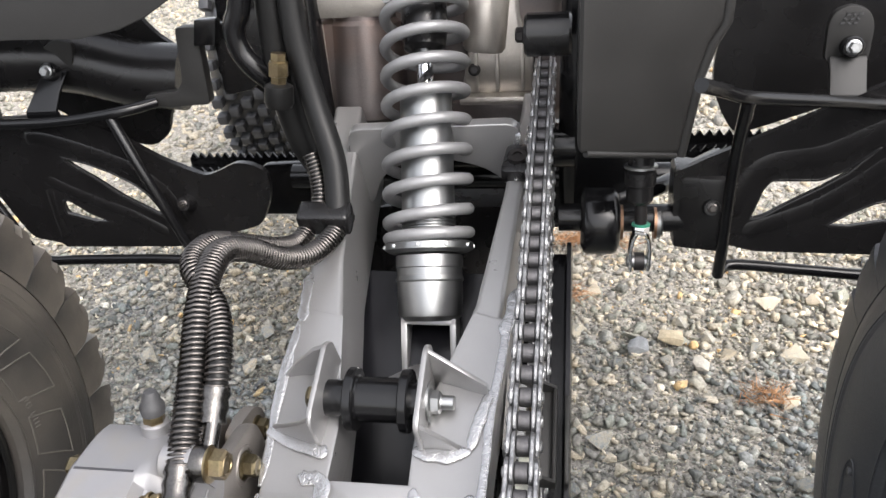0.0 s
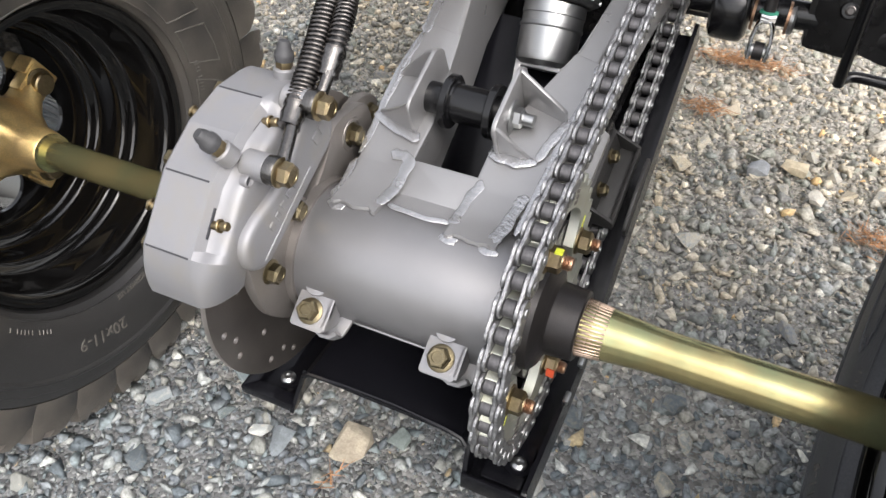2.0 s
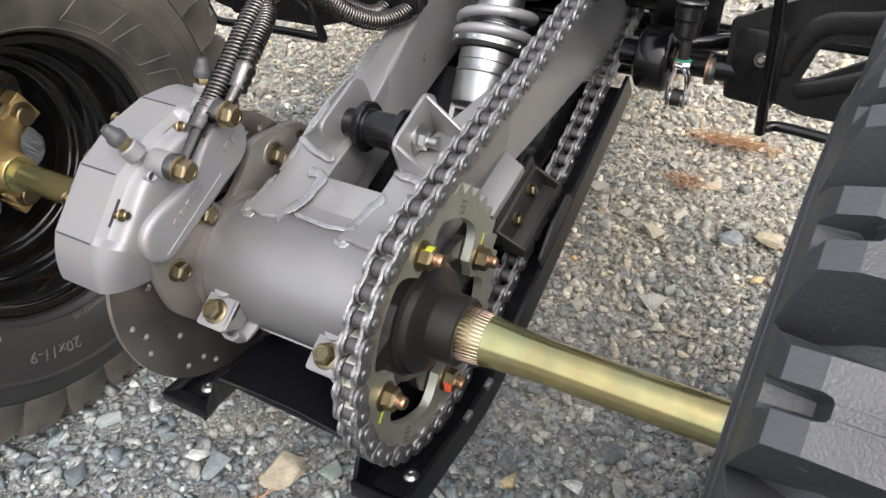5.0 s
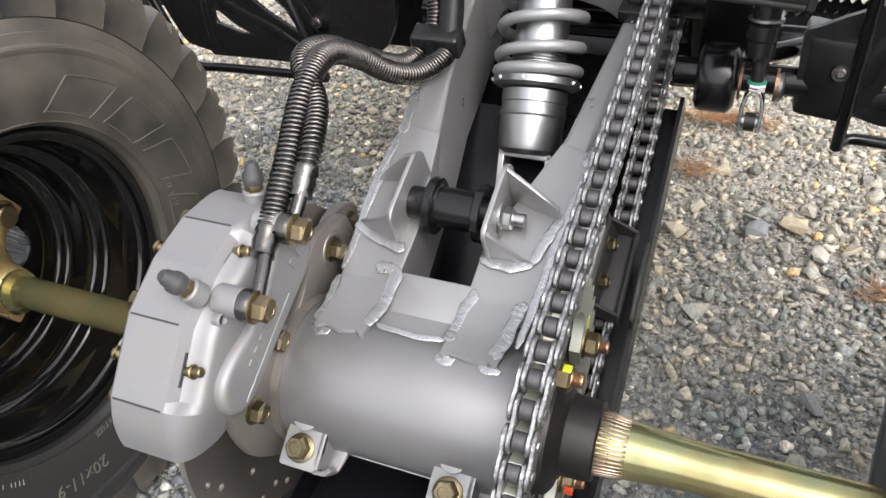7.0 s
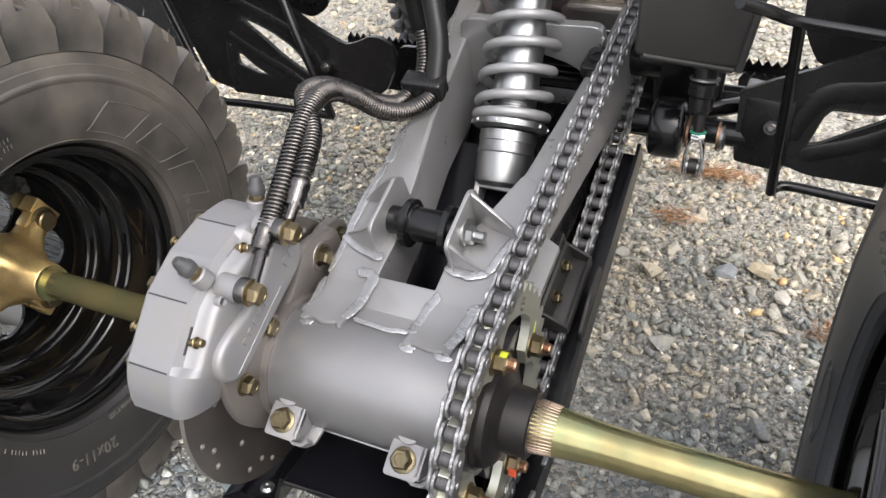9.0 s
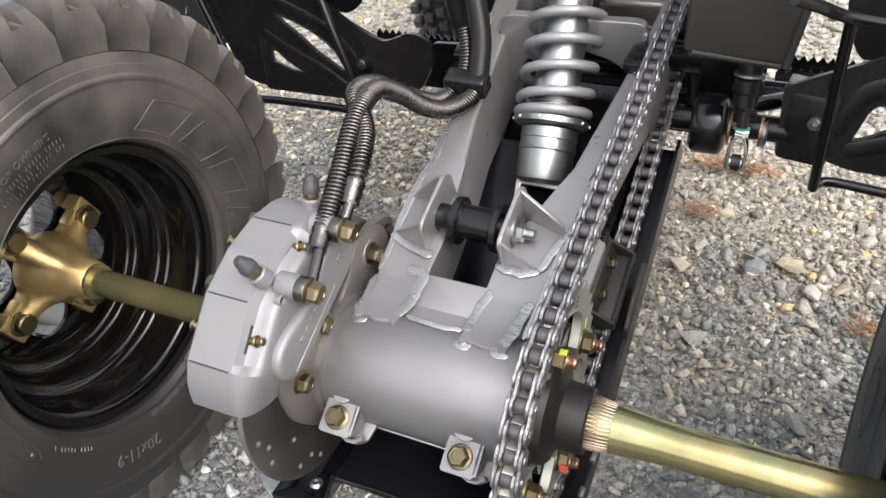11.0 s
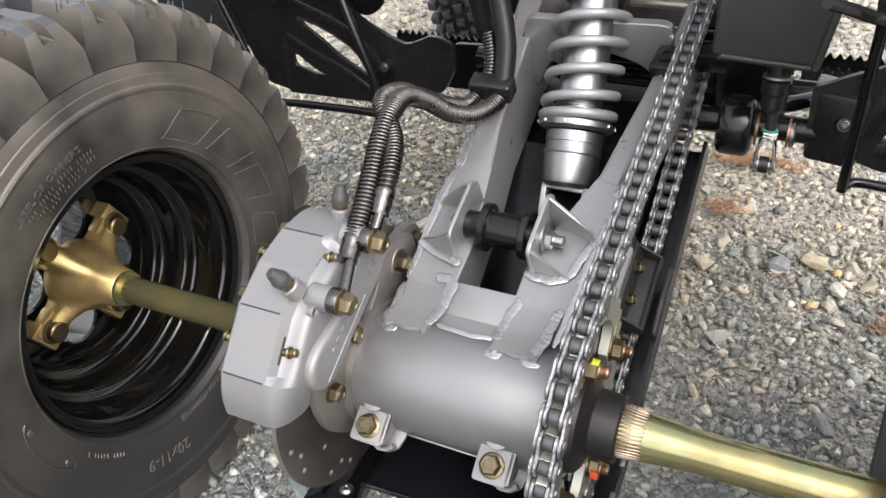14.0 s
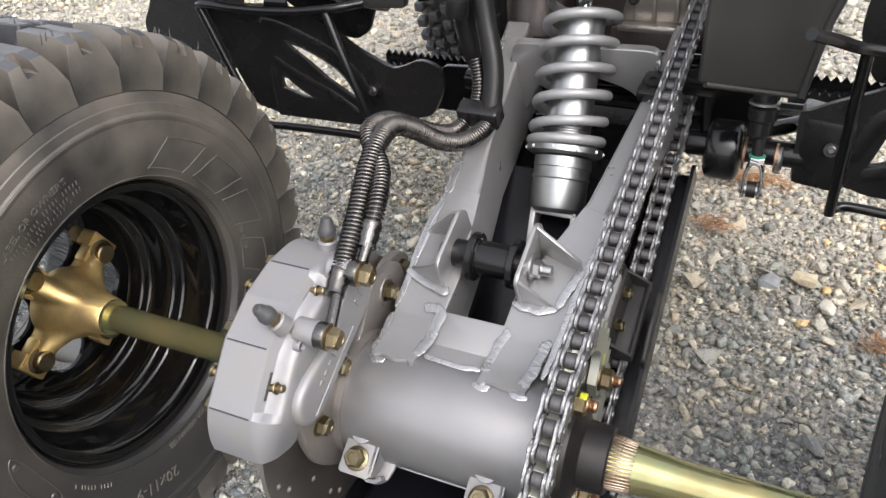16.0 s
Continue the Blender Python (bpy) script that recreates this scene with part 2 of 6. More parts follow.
def soil_mat():
    m = bpy.data.materials.new("gravel_fines")
    m.use_nodes = True
    nt = m.node_tree
    p = nt.nodes["Principled BSDF"]
    link = nt.links.new
    tc = nt.nodes.new("ShaderNodeTexCoord")
    vo = nt.nodes.new("ShaderNodeTexVoronoi")
    vo.inputs["Scale"].default_value = 190.0
    vb = nt.nodes.new("ShaderNodeTexVoronoi")
    vb.inputs["Scale"].default_value = 55.0
    n = nt.nodes.new("ShaderNodeTexNoise")
    n.inputs["Scale"].default_value, n.inputs["Detail"].default_value = 5.0, 8.0
    for k in (vo, vb, n):
        link(tc.outputs["Object"], k.inputs["Vector"])
    # The fines follow the same painted light, dark at the rear, pale ahead.
    ramp = nt.nodes.new("ShaderNodeValToRGB")
    ramp.color_ramp.elements[0].position, ramp.color_ramp.elements[0].color = 0.38, (0.185, 0.190, 0.190, 1)
    ramp.color_ramp.elements[1].position, ramp.color_ramp.elements[1].color = 0.66, (0.34, 0.318, 0.278, 1)
    geo = nt.nodes.new("ShaderNodeNewGeometry")
    link(ground_tone(nt, geo, n), ramp.inputs[0])
    sep = nt.nodes.new("ShaderNodeSeparateColor")
    link(vo.outputs["Color"], sep.inputs[0])
    mr = nt.nodes.new("ShaderNodeMapRange")
    mr.inputs["To Min"].default_value, mr.inputs["To Max"].default_value = 0.5, 1.45
    link(sep.outputs[0], mr.inputs["Value"])
    mul = nt.nodes.new("ShaderNodeVectorMath")
    mul.operation = "SCALE"
    link(ramp.outputs[0], mul.inputs[0])
    link(mr.outputs[0], mul.inputs["Scale"])
    link(mul.outputs[0], p.inputs["Base Color"])
    p.inputs["Roughness"].default_value = 0.9
    ad = nt.nodes.new("ShaderNodeMath")
    ad.operation = "ADD"
    link(vo.outputs["Distance"], ad.inputs[0])
    link(vb.outputs["Distance"], ad.inputs[1])
    b = nt.nodes.new("ShaderNodeBump")
    b.invert = True
    b.inputs["Strength"].default_value, b.inputs["Distance"].default_value = 0.9, 0.004
    link(ad.outputs[0], b.inputs["Height"])
    link(b.outputs[0], p.inputs["Normal"])
    return m


M_STONE = stone_mat("crushed_stone")
M_ONE_STONE = stone_mat("crushed_stone_single", True)
M_SOIL = soil_mat()

# ---- geometry helpers ----
AY, AZ = 0.0080, 0.2556          # the rear axle's line
BY, BZ = 0.006, 0.259            # the swingarm's own origin
SLOPE = radians(20.4)            # the swingarm's rise
CS, SN = math.cos(SLOPE), math.sin(SLOPE)


def arm(x, u, v):
    """A place in the swingarm's own frame: u along the arm from the axle, v square to it."""
    return Vector((x, BY + u * CS - v * SN, BZ + u * SN + v * CS))


def polar(x, r, deg):
    """A place round the axle, degrees from ahead towards up."""
    a = radians(deg)
    return Vector((x, AY + r * math.cos(a), AZ + r * math.sin(a)))


def ring_at(x, r, deg):
    """A place on the caliper's bridge, round the swingarm's origin."""
    a = radians(deg)
    return Vector((x, BY + r * math.cos(a), BZ + r * math.sin(a)))


def finish(bm, name, material, angle=38.0, smooth=True):
    bmesh.ops.recalc_face_normals(bm, faces=bm.faces[:])
    me = bpy.data.meshes.new(name)
    bm.to_mesh(me)
    bm.free()
    me.materials.append(material)
    if smooth:
        me.polygons.foreach_set("use_smooth", [True] * len(me.polygons))
        me.set_sharp_from_angle(angle=radians(angle))
    return me


def thing(name, base, label, category, group=""):
    ob = new(name)
    ob.empty_display_size = 0.02
    ob.location = base
    return tagged(ob, label, category, group)


def root_of(ob):
    while ob.parent:
        ob = ob.parent
    return ob


def attach(ob, parent):
    ob.parent = parent
    ob.matrix_parent_inverse = Matrix.Translation(-Vector(root_of(parent).location))
    if parent.parent:
        ob.matrix_parent_inverse = Matrix.Identity(4)
    return ob


def part(name, bm, material, parent, label="", angle=38.0, smooth=True):
    ob = new(name, finish(bm, name, material, angle, smooth))
    attach(ob, parent)
    return tagged(ob, label)


def flat(ob):
    """Keeps wide faces flat-looking between their rounded edges."""
    m = ob.modifiers.new("flat_faces", "WEIGHTED_NORMAL")
    m.keep_sharp = True
    m.weight = 80
    return ob


def single(name, bm, material, label, category, kind="", group="", angle=38.0, smooth=True):
    return tagged(new(name, finish(bm, name, material, angle, smooth)), label, category, group, kind)


def axes(d):
    d = Vector(d).normalized()
    a = d.orthogonal().normalized()
    return d, a, d.cross(a)


def lathe(profile, origin, axis, seg=40, bm=None, ref=None, closed=True):
    """Turns (along, radius) pairs about an axis. closed joins the last pair to the first."""
    bm = bm or bmesh.new()
    d, a, b = axes(axis)
    if ref is not None:
        a = Vector(ref).normalized()
        b = d.cross(a)
    o = Vector(origin)
    rings = []
    for h, r in profile:
        if r < 1e-6:
            rings.append([bm.verts.new(o + d * h)])
        else:
            rings.append([bm.verts.new(o + d * h + (a * math.cos(i * math.tau / seg) + b * math.sin(i * math.tau / seg)) * r) for i in range(seg)])
    pairs = list(zip(rings, rings[1:])) + ([(rings[-1], rings[0])] if closed and len(rings[0]) > 1 and len(rings[-1]) > 1 else [])
    for p, q in pairs:
        for i in range(seg):
            j = (i + 1) % seg
            if len(p) == 1 and len(q) == 1:
                continue
            if len(p) == 1:
                bm.faces.new((p[0], q[i], q[j]))
            elif len(q) == 1:
                bm.faces.new((p[i], p[j], q[0]))
            else:
                bm.faces.new((p[i], p[j], q[j], q[i]))
    return bm


def rod(a, b, r, seg=20, bm=None, chamfer=0.0):
    """A solid round bar from a to b."""
    a, b = Vector(a), Vector(b)
    n = (b - a).length
    c = chamfer
    prof = [(0, 0), (0, r - c), (c, r), (n - c, r), (n, r - c), (n, 0)] if c else [(0, 0), (0, r), (n, r), (n, 0)]
    return lathe(prof, a, b - a, seg, bm, closed=False)


def spline(pts, n=8):
    """A smooth curve through the points."""
    p = [Vector(q) for q in pts]
    p = [p[0] * 2 - p[1]] + p + [p[-1] * 2 - p[-2]]
    out = []
    for i in range(1, len(p) - 2):
        for k in range(n):
            t = k / n
            out.append(0.5 * (2 * p[i] + (p[i + 1] - p[i - 1]) * t + (2 * p[i - 1] - 5 * p[i] + 4 * p[i + 1] - p[i + 2]) * t * t
                              + (3 * p[i] - p[i - 1] - 3 * p[i + 1] + p[i + 2]) * t ** 3))
    out.append(p[-2])
    return out


def tube(pts, r, seg=12, bm=None, radii=None):
    """A round bar along a line of points, with closed ends."""
    bm = bm or bmesh.new()
    pts = [Vector(p) for p in pts]
    side = None
    rings = []
    for i, p in enumerate(pts):
        d = (pts[min(i + 1, len(pts) - 1)] - pts[max(i - 1, 0)]).normalized()
        side = d.orthogonal().normalized() if side is None else (side - d * side.dot(d)).normalized()
        up = d.cross(side)
        rr = radii[i] if radii else r
        rings.append([bm.verts.new(p + (side * math.cos(k * math.tau / seg) + up * math.sin(k * math.tau / seg)) * rr) for k in range(seg)])
    for p, q in zip(rings, rings[1:]):
        for k in range(seg):
            bm.faces.new((p[k], p[(k + 1) % seg], q[(k + 1) % seg], q[k]))
    bm.faces.new(rings[0][::-1])
    bm.faces.new(rings[-1])
    return bm


def loft(sections, bm=None):
    """Skins equal rings of points and closes both ends."""
    bm = bm or bmesh.new()
    rings = [[bm.verts.new(Vector(p)) for p in s] for s in sections]
    n = len(rings[0])
    for p, q in zip(rings, rings[1:]):
        for k in range(n):
            bm.faces.new((p[k], p[(k + 1) % n], q[(k + 1) % n], q[k]))
    bm.faces.new(rings[0][::-1])
    bm.faces.new(rings[-1])
    return bm


def bevel(bm, size, segments=2, angle=30.0):
    bmesh.ops.recalc_face_normals(bm, faces=bm.faces[:])
    edges = [e for e in bm.edges if len(e.link_faces) == 2 and e.calc_face_angle(0) > radians(angle)]
    bmesh.ops.bevel(bm, geom=edges, offset=size, segments=segments, profile=0.6, affect="EDGES", clamp_overlap=True)
    return bm


def box(centre, size, turn=None, bm=None, round_by=0.0):
    own = bmesh.new()
    bmesh.ops.create_cube(own, size=1.0)
    for v in own.verts:
        v.co = Vector((v.co.x * size[0], v.co.y * size[1], v.co.z * size[2]))
    if round_by:
        bevel(own, round_by)
    m = Matrix.Translation(Vector(centre)) @ (turn.to_4x4() if turn else Matrix.Identity(4))
    bmesh.ops.transform(own, matrix=m, verts=own.verts[:])
    return join(bm, own) if bm else own


def join(bm, other):
    me = bpy.data.meshes.new("tmp")
    other.to_mesh(me)
    other.free()
    bm.from_mesh(me)
    bpy.data.meshes.remove(me)
    return bm


def slab(outline, place, h0, h1, round_by=0.0, segments=2):
    """A flat outline given depth: place(a, b, h) maps it into the world."""
    bm = bmesh.new()
    lo = [bm.verts.new(place(a, b, h0)) for a, b in outline]
    hi = [bm.verts.new(place(a, b, h1)) for a, b in outline]
    n = len(outline)
    bm.faces.new(lo[::-1])
    bm.faces.new(hi)
    for k in range(n):
        bm.faces.new((lo[k], lo[(k + 1) % n], hi[(k + 1) % n], hi[k]))
    if round_by:
        bevel(bm, round_by, segments)
    return bm


def sheet(outline, holes, place, h0, h1, round_by=0.0):
    """A panel with holes cut through it."""
    pts, edges = [], []
    for loop in [outline] + holes:
        k = len(pts)
        pts += [Vector(p) for p in loop]
        edges += [(k + i, k + (i + 1) % len(loop)) for i in range(len(loop))]
    vs, es, fs, *_ = delaunay_2d_cdt(pts, edges, [], 1, 1e-6)

    def inside(p, loop):
        c = False
        for i in range(len(loop)):
            (x1, y1), (x2, y2) = loop[i], loop[i - 1]
            if (y1 > p[1]) != (y2 > p[1]) and p[0] < (x2 - x1) * (p[1] - y1) / (y2 - y1) + x1:
                c = not c
        return c

    bm = bmesh.new()
    lo = [bm.verts.new(place(v.x, v.y, h0)) for v in vs]
    hi = [bm.verts.new(place(v.x, v.y, h1)) for v in vs]
    count = {}
    for f in fs:
        c = sum((Vector(vs[i]) for i in f), Vector((0, 0))) / len(f)
        if not inside(c, outline) or any(inside(c, h) for h in holes):
            continue
        bm.faces.new([lo[i] for i in f][::-1])
        bm.faces.new([hi[i] for i in f])
        for a, b in zip(f, list(f[1:]) + [f[0]]):
            count[(a, b)] = 1
    for a, b in count:
        if (b, a) not in count:
            bm.faces.new((lo[a], lo[b], hi[b], hi[a]))
    for v in [v for v in bm.verts if not v.link_faces]:
        bm.verts.remove(v)
    return bm


def rounded(points, r, n=4):
    """An outline with its corners rounded."""
    out = []
    p = [Vector(q) for q in points]
    for i in range(len(p)):
        a, b, c = p[i - 1], p[i], p[(i + 1) % len(p)]
        ra = min(r, (a - b).length * 0.45, (c - b).length * 0.45)
        s, e = b + (a - b).normalized() * ra, b + (c - b).normalized() * ra
        for k in range(n + 1):
            t = k / n
            out.append(tuple((1 - t) ** 2 * s + 2 * t * (1 - t) * b + t * t * e))
    return out


def yz(x0):
    """Outlines in the upright plane along the machine, depth across it."""
    return lambda a, b, h: Vector((x0 + h, a, b))


def hexagon(centre, axis, r, h, bm=None, turn=0.0, dome=0.18):
    """A hexagonal head with chamfered corners."""
    d, a, b = axes(axis)
    o = Vector(centre)
    bm = bm or bmesh.new()
    rings = []
    for hh, k in ((0, 1.0), (h * (1 - dome), 1.0), (h, 0.84)):
        rings.append([bm.verts.new(o + d * hh + (a * math.cos(i * math.tau / 6 + turn) + b * math.sin(i * math.tau / 6 + turn)) * r * k) for i in range(6)])
    for p, q in zip(rings, rings[1:]):
        for i in range(6):
            bm.faces.new((p[i], p[(i + 1) % 6], q[(i + 1) % 6], q[i]))
    bm.faces.new(rings[0][::-1])
    bm.faces.new(rings[-1])
    return bm


def flange_bolt(centre, axis, r, h=None, turn=0.3, recess=True, bm=None):
    """A flanged hexagon head with a dished top."""
    h = h or r * 0.95
    d = Vector(axis).normalized()
    bm = lathe([(0, 0), (0, r * 1.22), (r * 0.12, r * 1.22), (r * 0.26, r * 1.0), (r * 0.26, 0)], centre, axis, 24, bm, closed=False)
    c = Vector(centre) + d * r * 0.2
    hexagon(c, axis, r, h, bm, turn)
    lathe([(h, r * 0.72), (h + r * 0.07, r * 0.70), (h + r * 0.07, r * 0.5), (h - r * 0.1, r * 0.42), (h - r * 0.1, 0)], c, axis, 18, bm, closed=False)
    return bm


def weld(pts, r, parent, seed=1, material=None):
    """A low rippled weld bead with a ragged edge, along a line."""
    n = arm(0, 0, 1) - arm(0, 0, 0)
    raw = spline(pts, 12)
    line, run = [raw[0]], 0.0
    for p, q in zip(raw, raw[1:]):
        run += (q - p).length
        if run > 0.0006:
            line.append(q)
            run = 0.0
    bm = bmesh.new()
    rings = []
    for i, p in enumerate(line):
        d = (line[min(i + 2, len(line) - 1)] - line[max(i - 2, 0)]).normalized()
        side = d.cross(n).normalized()
        end = min(1.0, 0.35 + 0.2 * min(i, len(line) - 1 - i))
        ripple = (i % 4) / 4.0
        wide = r * 1.05 * end * (1 + 0.28 * noise.noise(Vector((i * 0.16, seed * 3.1, 0))) + 0.10 * noise.noise(Vector((i * 0.7, seed, 4))))
        high = r * 0.14 * end * (0.85 + 0.30 * ripple + 0.5 * noise.noise(Vector((i * 0.5, seed, 5))))
        q = p + side * r * 0.6 * noise.noise(Vector((i * 0.12, seed, 9)))
        rings.append([bm.verts.new(q + side * math.cos(a) * wide * (1.0 + 0.10 * noise.noise(Vector((i * 0.9, k * 1.7, seed)))) + d * -0.0007 * math.cos(a) ** 2
                                   + n * ((math.sin(a) * high if k < 7 else math.sin(a) * 0.0012) - 0.0004)) for k, a in enumerate([k * math.tau / 12 for k in range(12)])])
    for p, q in zip(rings, rings[1:]):
        for k in range(12):
            bm.faces.new((p[k], p[(k + 1) % 12], q[(k + 1) % 12], q[k]))
    bm.faces.new(rings[0][::-1])
    bm.faces.new(rings[-1])
    return part("weld_bead", bm, material or M_WELD, parent, "rough silver weld bead", 50)


def writing(text, size):
    cu = bpy.data.curves.new("writing", "FONT")
    cu.body, cu.size, cu.extrude, cu.resolution_u = text, size, 0.0, 2
    ob = bpy.data.objects.new("writing", cu)
    me = bpy.data.meshes.new_from_object(ob)
    bpy.data.objects.remove(ob)
    return me


# ---- ground ----
def ground_sheet():
    """One sheet out to the horizon, finer and slightly uneven near the machine."""
    bm = bmesh.new()
    xs = [-60, -20, -8, -4] + [-2.5 + 0.125 * i for i in range(41)] + [4, 8, 20, 60]
    ys = [-60, -20, -6, -2.5] + [-1.5 + 0.125 * i for i in range(49)] + [7, 12, 25, 60]
    grid = [[bm.verts.new((x, y, -0.006 + 0.004 * noise.noise(Vector((x * 2.3, y * 2.3, 3.1))))) for x in xs] for y in ys]
    for r, s in zip(grid, grid[1:]):
        for i in range(len(xs) - 1):
            bm.faces.new((r[i], r[i + 1], s[i + 1], s[i]))
    return single("ground", bm, M_SOIL, "grey and beige gravel yard of crushed stone", "ground", "structure")


ground_sheet()


def stone_shapes(count, points, seed):
    """Broken-stone prototypes: hulls of a few random points, so every face is a flat break."""
    rng = np.random.default_rng(seed)
    out = []
    for _ in range(count):
        p = rng.normal(size=(points, 3))
        p /= np.linalg.norm(p, axis=1)[:, None]
        p = np.sign(p) * np.abs(p) ** 0.7 * rng.uniform(0.8, 1.15, (points, 1)) * rng.uniform(0.6, 1.4, 3)
        p[:, 2] *= 0.7
        bm = bmesh.new()
        for q in p:
            bm.verts.new(q)
        bmesh.ops.convex_hull(bm, input=bm.verts[:])
        for v in [v for v in bm.verts if not v.link_faces]:
            bm.verts.remove(v)
        bmesh.ops.triangulate(bm, faces=bm.faces[:])
        bmesh.ops.recalc_face_normals(bm, faces=bm.faces[:])
        bm.verts.index_update()
        out.append((np.array([v.co[:] for v in bm.verts]), np.array([[v.index for v in f.verts] for f in bm.faces])))
        bm.free()
    return out


def scatter(name, places, points, seed, label):
    """Thousands of loose stones joined into one mesh. places: x, y, z, radius."""
    shapes = stone_shapes(40, points, seed)
    rng = np.random.default_rng(seed + 1)
    pick = rng.integers(0, len(shapes), len(places))
    VV, FF, base = [], [], 0
    for k, (v, f) in enumerate(shapes):
        pl = places[pick == k]
        m = len(pl)
        yaw, tip = rng.uniform(0, math.tau, m)[:, None], rng.normal(0, 0.4, m)[:, None]
        p = v[None] * pl[:, 3][:, None, None]
        y = p[:, :, 1] * np.cos(tip) - p[:, :, 2] * np.sin(tip)
        z = p[:, :, 1] * np.sin(tip) + p[:, :, 2] * np.cos(tip)
        V = np.stack((p[:, :, 0] * np.cos(yaw) - y * np.sin(yaw) + pl[:, 0][:, None], p[:, :, 0] * np.sin(yaw) + y * np.cos(yaw) + pl[:, 1][:, None], z + pl[:, 2][:, None]), axis=2)
        VV.append(V.reshape(-1, 3))
        FF.append((f[None] + base + (np.arange(m) * len(v))[:, None, None]).reshape(-1, 3))
        base += m * len(v)
    V, faces = np.concatenate(VV), np.concatenate(FF)
    me = bpy.data.meshes.new(name)
    me.vertices.add(len(V))
    me.vertices.foreach_set("co", V.ravel())
    me.loops.add(faces.size)
    me.loops.foreach_set("vertex_index", faces.ravel().astype(np.int32))
    me.polygons.add(len(faces))
    me.polygons.foreach_set("loop_start", np.arange(0, faces.size, 3, dtype=np.int32))
    me.update(calc_edges=True)
    me.materials.append(M_STONE)
    return tagged(new(name, me), label, "gravel", kind="stuff")


def strewn(x0, x1, y0, y1, step, r_lo, r_hi, seed, keep=1.0, sink=0.25):
    rng = np.random.default_rng(seed)
    gx, gy = np.meshgrid(np.arange(x0, x1, step), np.arange(y0, y1, step))
    n = gx.size
    x = gx.ravel() + rng.uniform(-0.5, 0.5, n) * step
    y = gy.ravel() + rng.uniform(-0.5, 0.5, n) * step
    r = r_lo + (r_hi - r_lo) * rng.beta(1.3, 2.6, n)
    ok = rng.uniform(size=n) < keep
    z = r * (0.55 - sink) - 0.006
    return np.c_[x, y, z, r][ok]


X0, X1, Y0, Y1 = -0.95, 0.75, -0.4, 1.15
scatter("gravel_stones", np.r_[strewn(X0, X1, Y0, Y1, 0.06, 0.008, 0.014, 12, 0.36), strewn(X0, X1, Y0, Y1, 0.0140, 0.0048, 0.0105, 11, 0.85, 0.12)], 9, 5,
        "loose grey and beige crushed stones under the machine")
scatter("gravel_chips", np.r_[strewn(X0, X1, Y0, Y1, 0.0082, 0.0020, 0.0052, 13, 0.9, 0.1), strewn(-0.6, 0.55, -0.35, 0.75, 0.0062, 0.0011, 0.0026, 17, 0.8, -0.1)], 7, 6,
        "fine grey stone chips between the larger stones")
scatter("far_gravel", np.r_[strewn(-3.2, 2.2, 1.15, 3.9, 0.022, 0.005, 0.017, 14, 0.9), strewn(-3.2, X0, -0.2, 1.15, 0.022, 0.005, 0.017, 15, 0.9),
                            strewn(X1, 1.6, -0.2, 1.15, 0.022, 0.005, 0.017, 16, 0.9)], 9, 7, "grey crushed stone further off across the yard")


def larger_stones(count, seed):
    """The larger loose stones, each a thing of its own on a shared mesh."""
    meshes = []
    for k, (v, f) in enumerate(stone_shapes(14, 12, seed)):
        bm = bmesh.new()
        vs = [bm.verts.new(p) for p in v]
        for t in f:
            bm.faces.new([vs[i] for i in t])
        bevel(bm, 0.05, 1, 20)
        meshes.append(finish(bm, "stone", M_ONE_STONE, 20))
    rnd = random.Random(seed)
    placed = []
    while len(placed) < count:
        x, y, r = rnd.uniform(-0.62, 0.56), rnd.uniform(-0.26, 0.95), rnd.uniform(0.010, 0.0175)
        if all((x - a) ** 2 + (y - b) ** 2 > (r + c) ** 2 * 1.6 for a, b, c in placed):
            placed.append((x, y, r))
            ob = new("stone", meshes[len(placed) % len(meshes)])
            ob.matrix_world = pose(x, y, r * 0.32 - 0.004, rnd.uniform(-20, 20), rnd.uniform(-20, 20), rnd.uniform(0, 360)) @ Matrix.Diagonal((r, r, r * 0.85, 1))
            tagged(ob, "angular crushed stone lying loose on the gravel", "stone", "stones on the ground")


larger_stones(170, 61)


def lone_stone(place, size, colour, label, seed):
    m = mat("loose_stone", colour, 0.8, 0.0, 0.3, 500, 90, 0.7, 260, stain=tuple(c * 0.6 for c in colour), stain_amount=0.6, stain_scale=60)
    shape, f = stone_shapes(1, 18, seed)[0]
    bm = bmesh.new()
    vs = [bm.verts.new(Vector((p[0] * size[0], p[1] * size[1], p[2] * size[2])) + Vector(place)) for p in shape]
    for t in f:
        bm.faces.new([vs[i] for i in t])
    bevel(bm, 0.0016, 2, 12)
    return single("stone", bm, m, label, "stone", group="stones on the ground", angle=25)


lone_stone((-0.09, 0.004, 0.008), (0.017, 0.022, 0.015), (0.38, 0.33, 0.25), "tan angular stone lying on the gravel", 31)
lone_stone((-0.055, 0.028, 0.006), (0.016, 0.018, 0.014), (0.25, 0.29, 0.27), "greenish grey stone lying on the gravel", 32)
lone_stone((-0.16, -0.02, 0.006), (0.022, 0.018, 0.012), (0.21, 0.235, 0.25), "bluish grey flat stone lying on the gravel", 33)
lone_stone((0.237, 0.644, 0.006), (0.018, 0.014, 0.011), (0.46, 0.39, 0.27), "yellowish stone lying on the gravel", 34)
lone_stone((0.267, 0.588, 0.006), (0.015, 0.015, 0.011), (0.47, 0.44, 0.38), "cream-coloured stone lying on the gravel", 35)
lone_stone((0.19, 0.62, 0.006), (0.017, 0.016, 0.013), (0.24, 0.25, 0.26), "large grey stone lying on the gravel", 36)


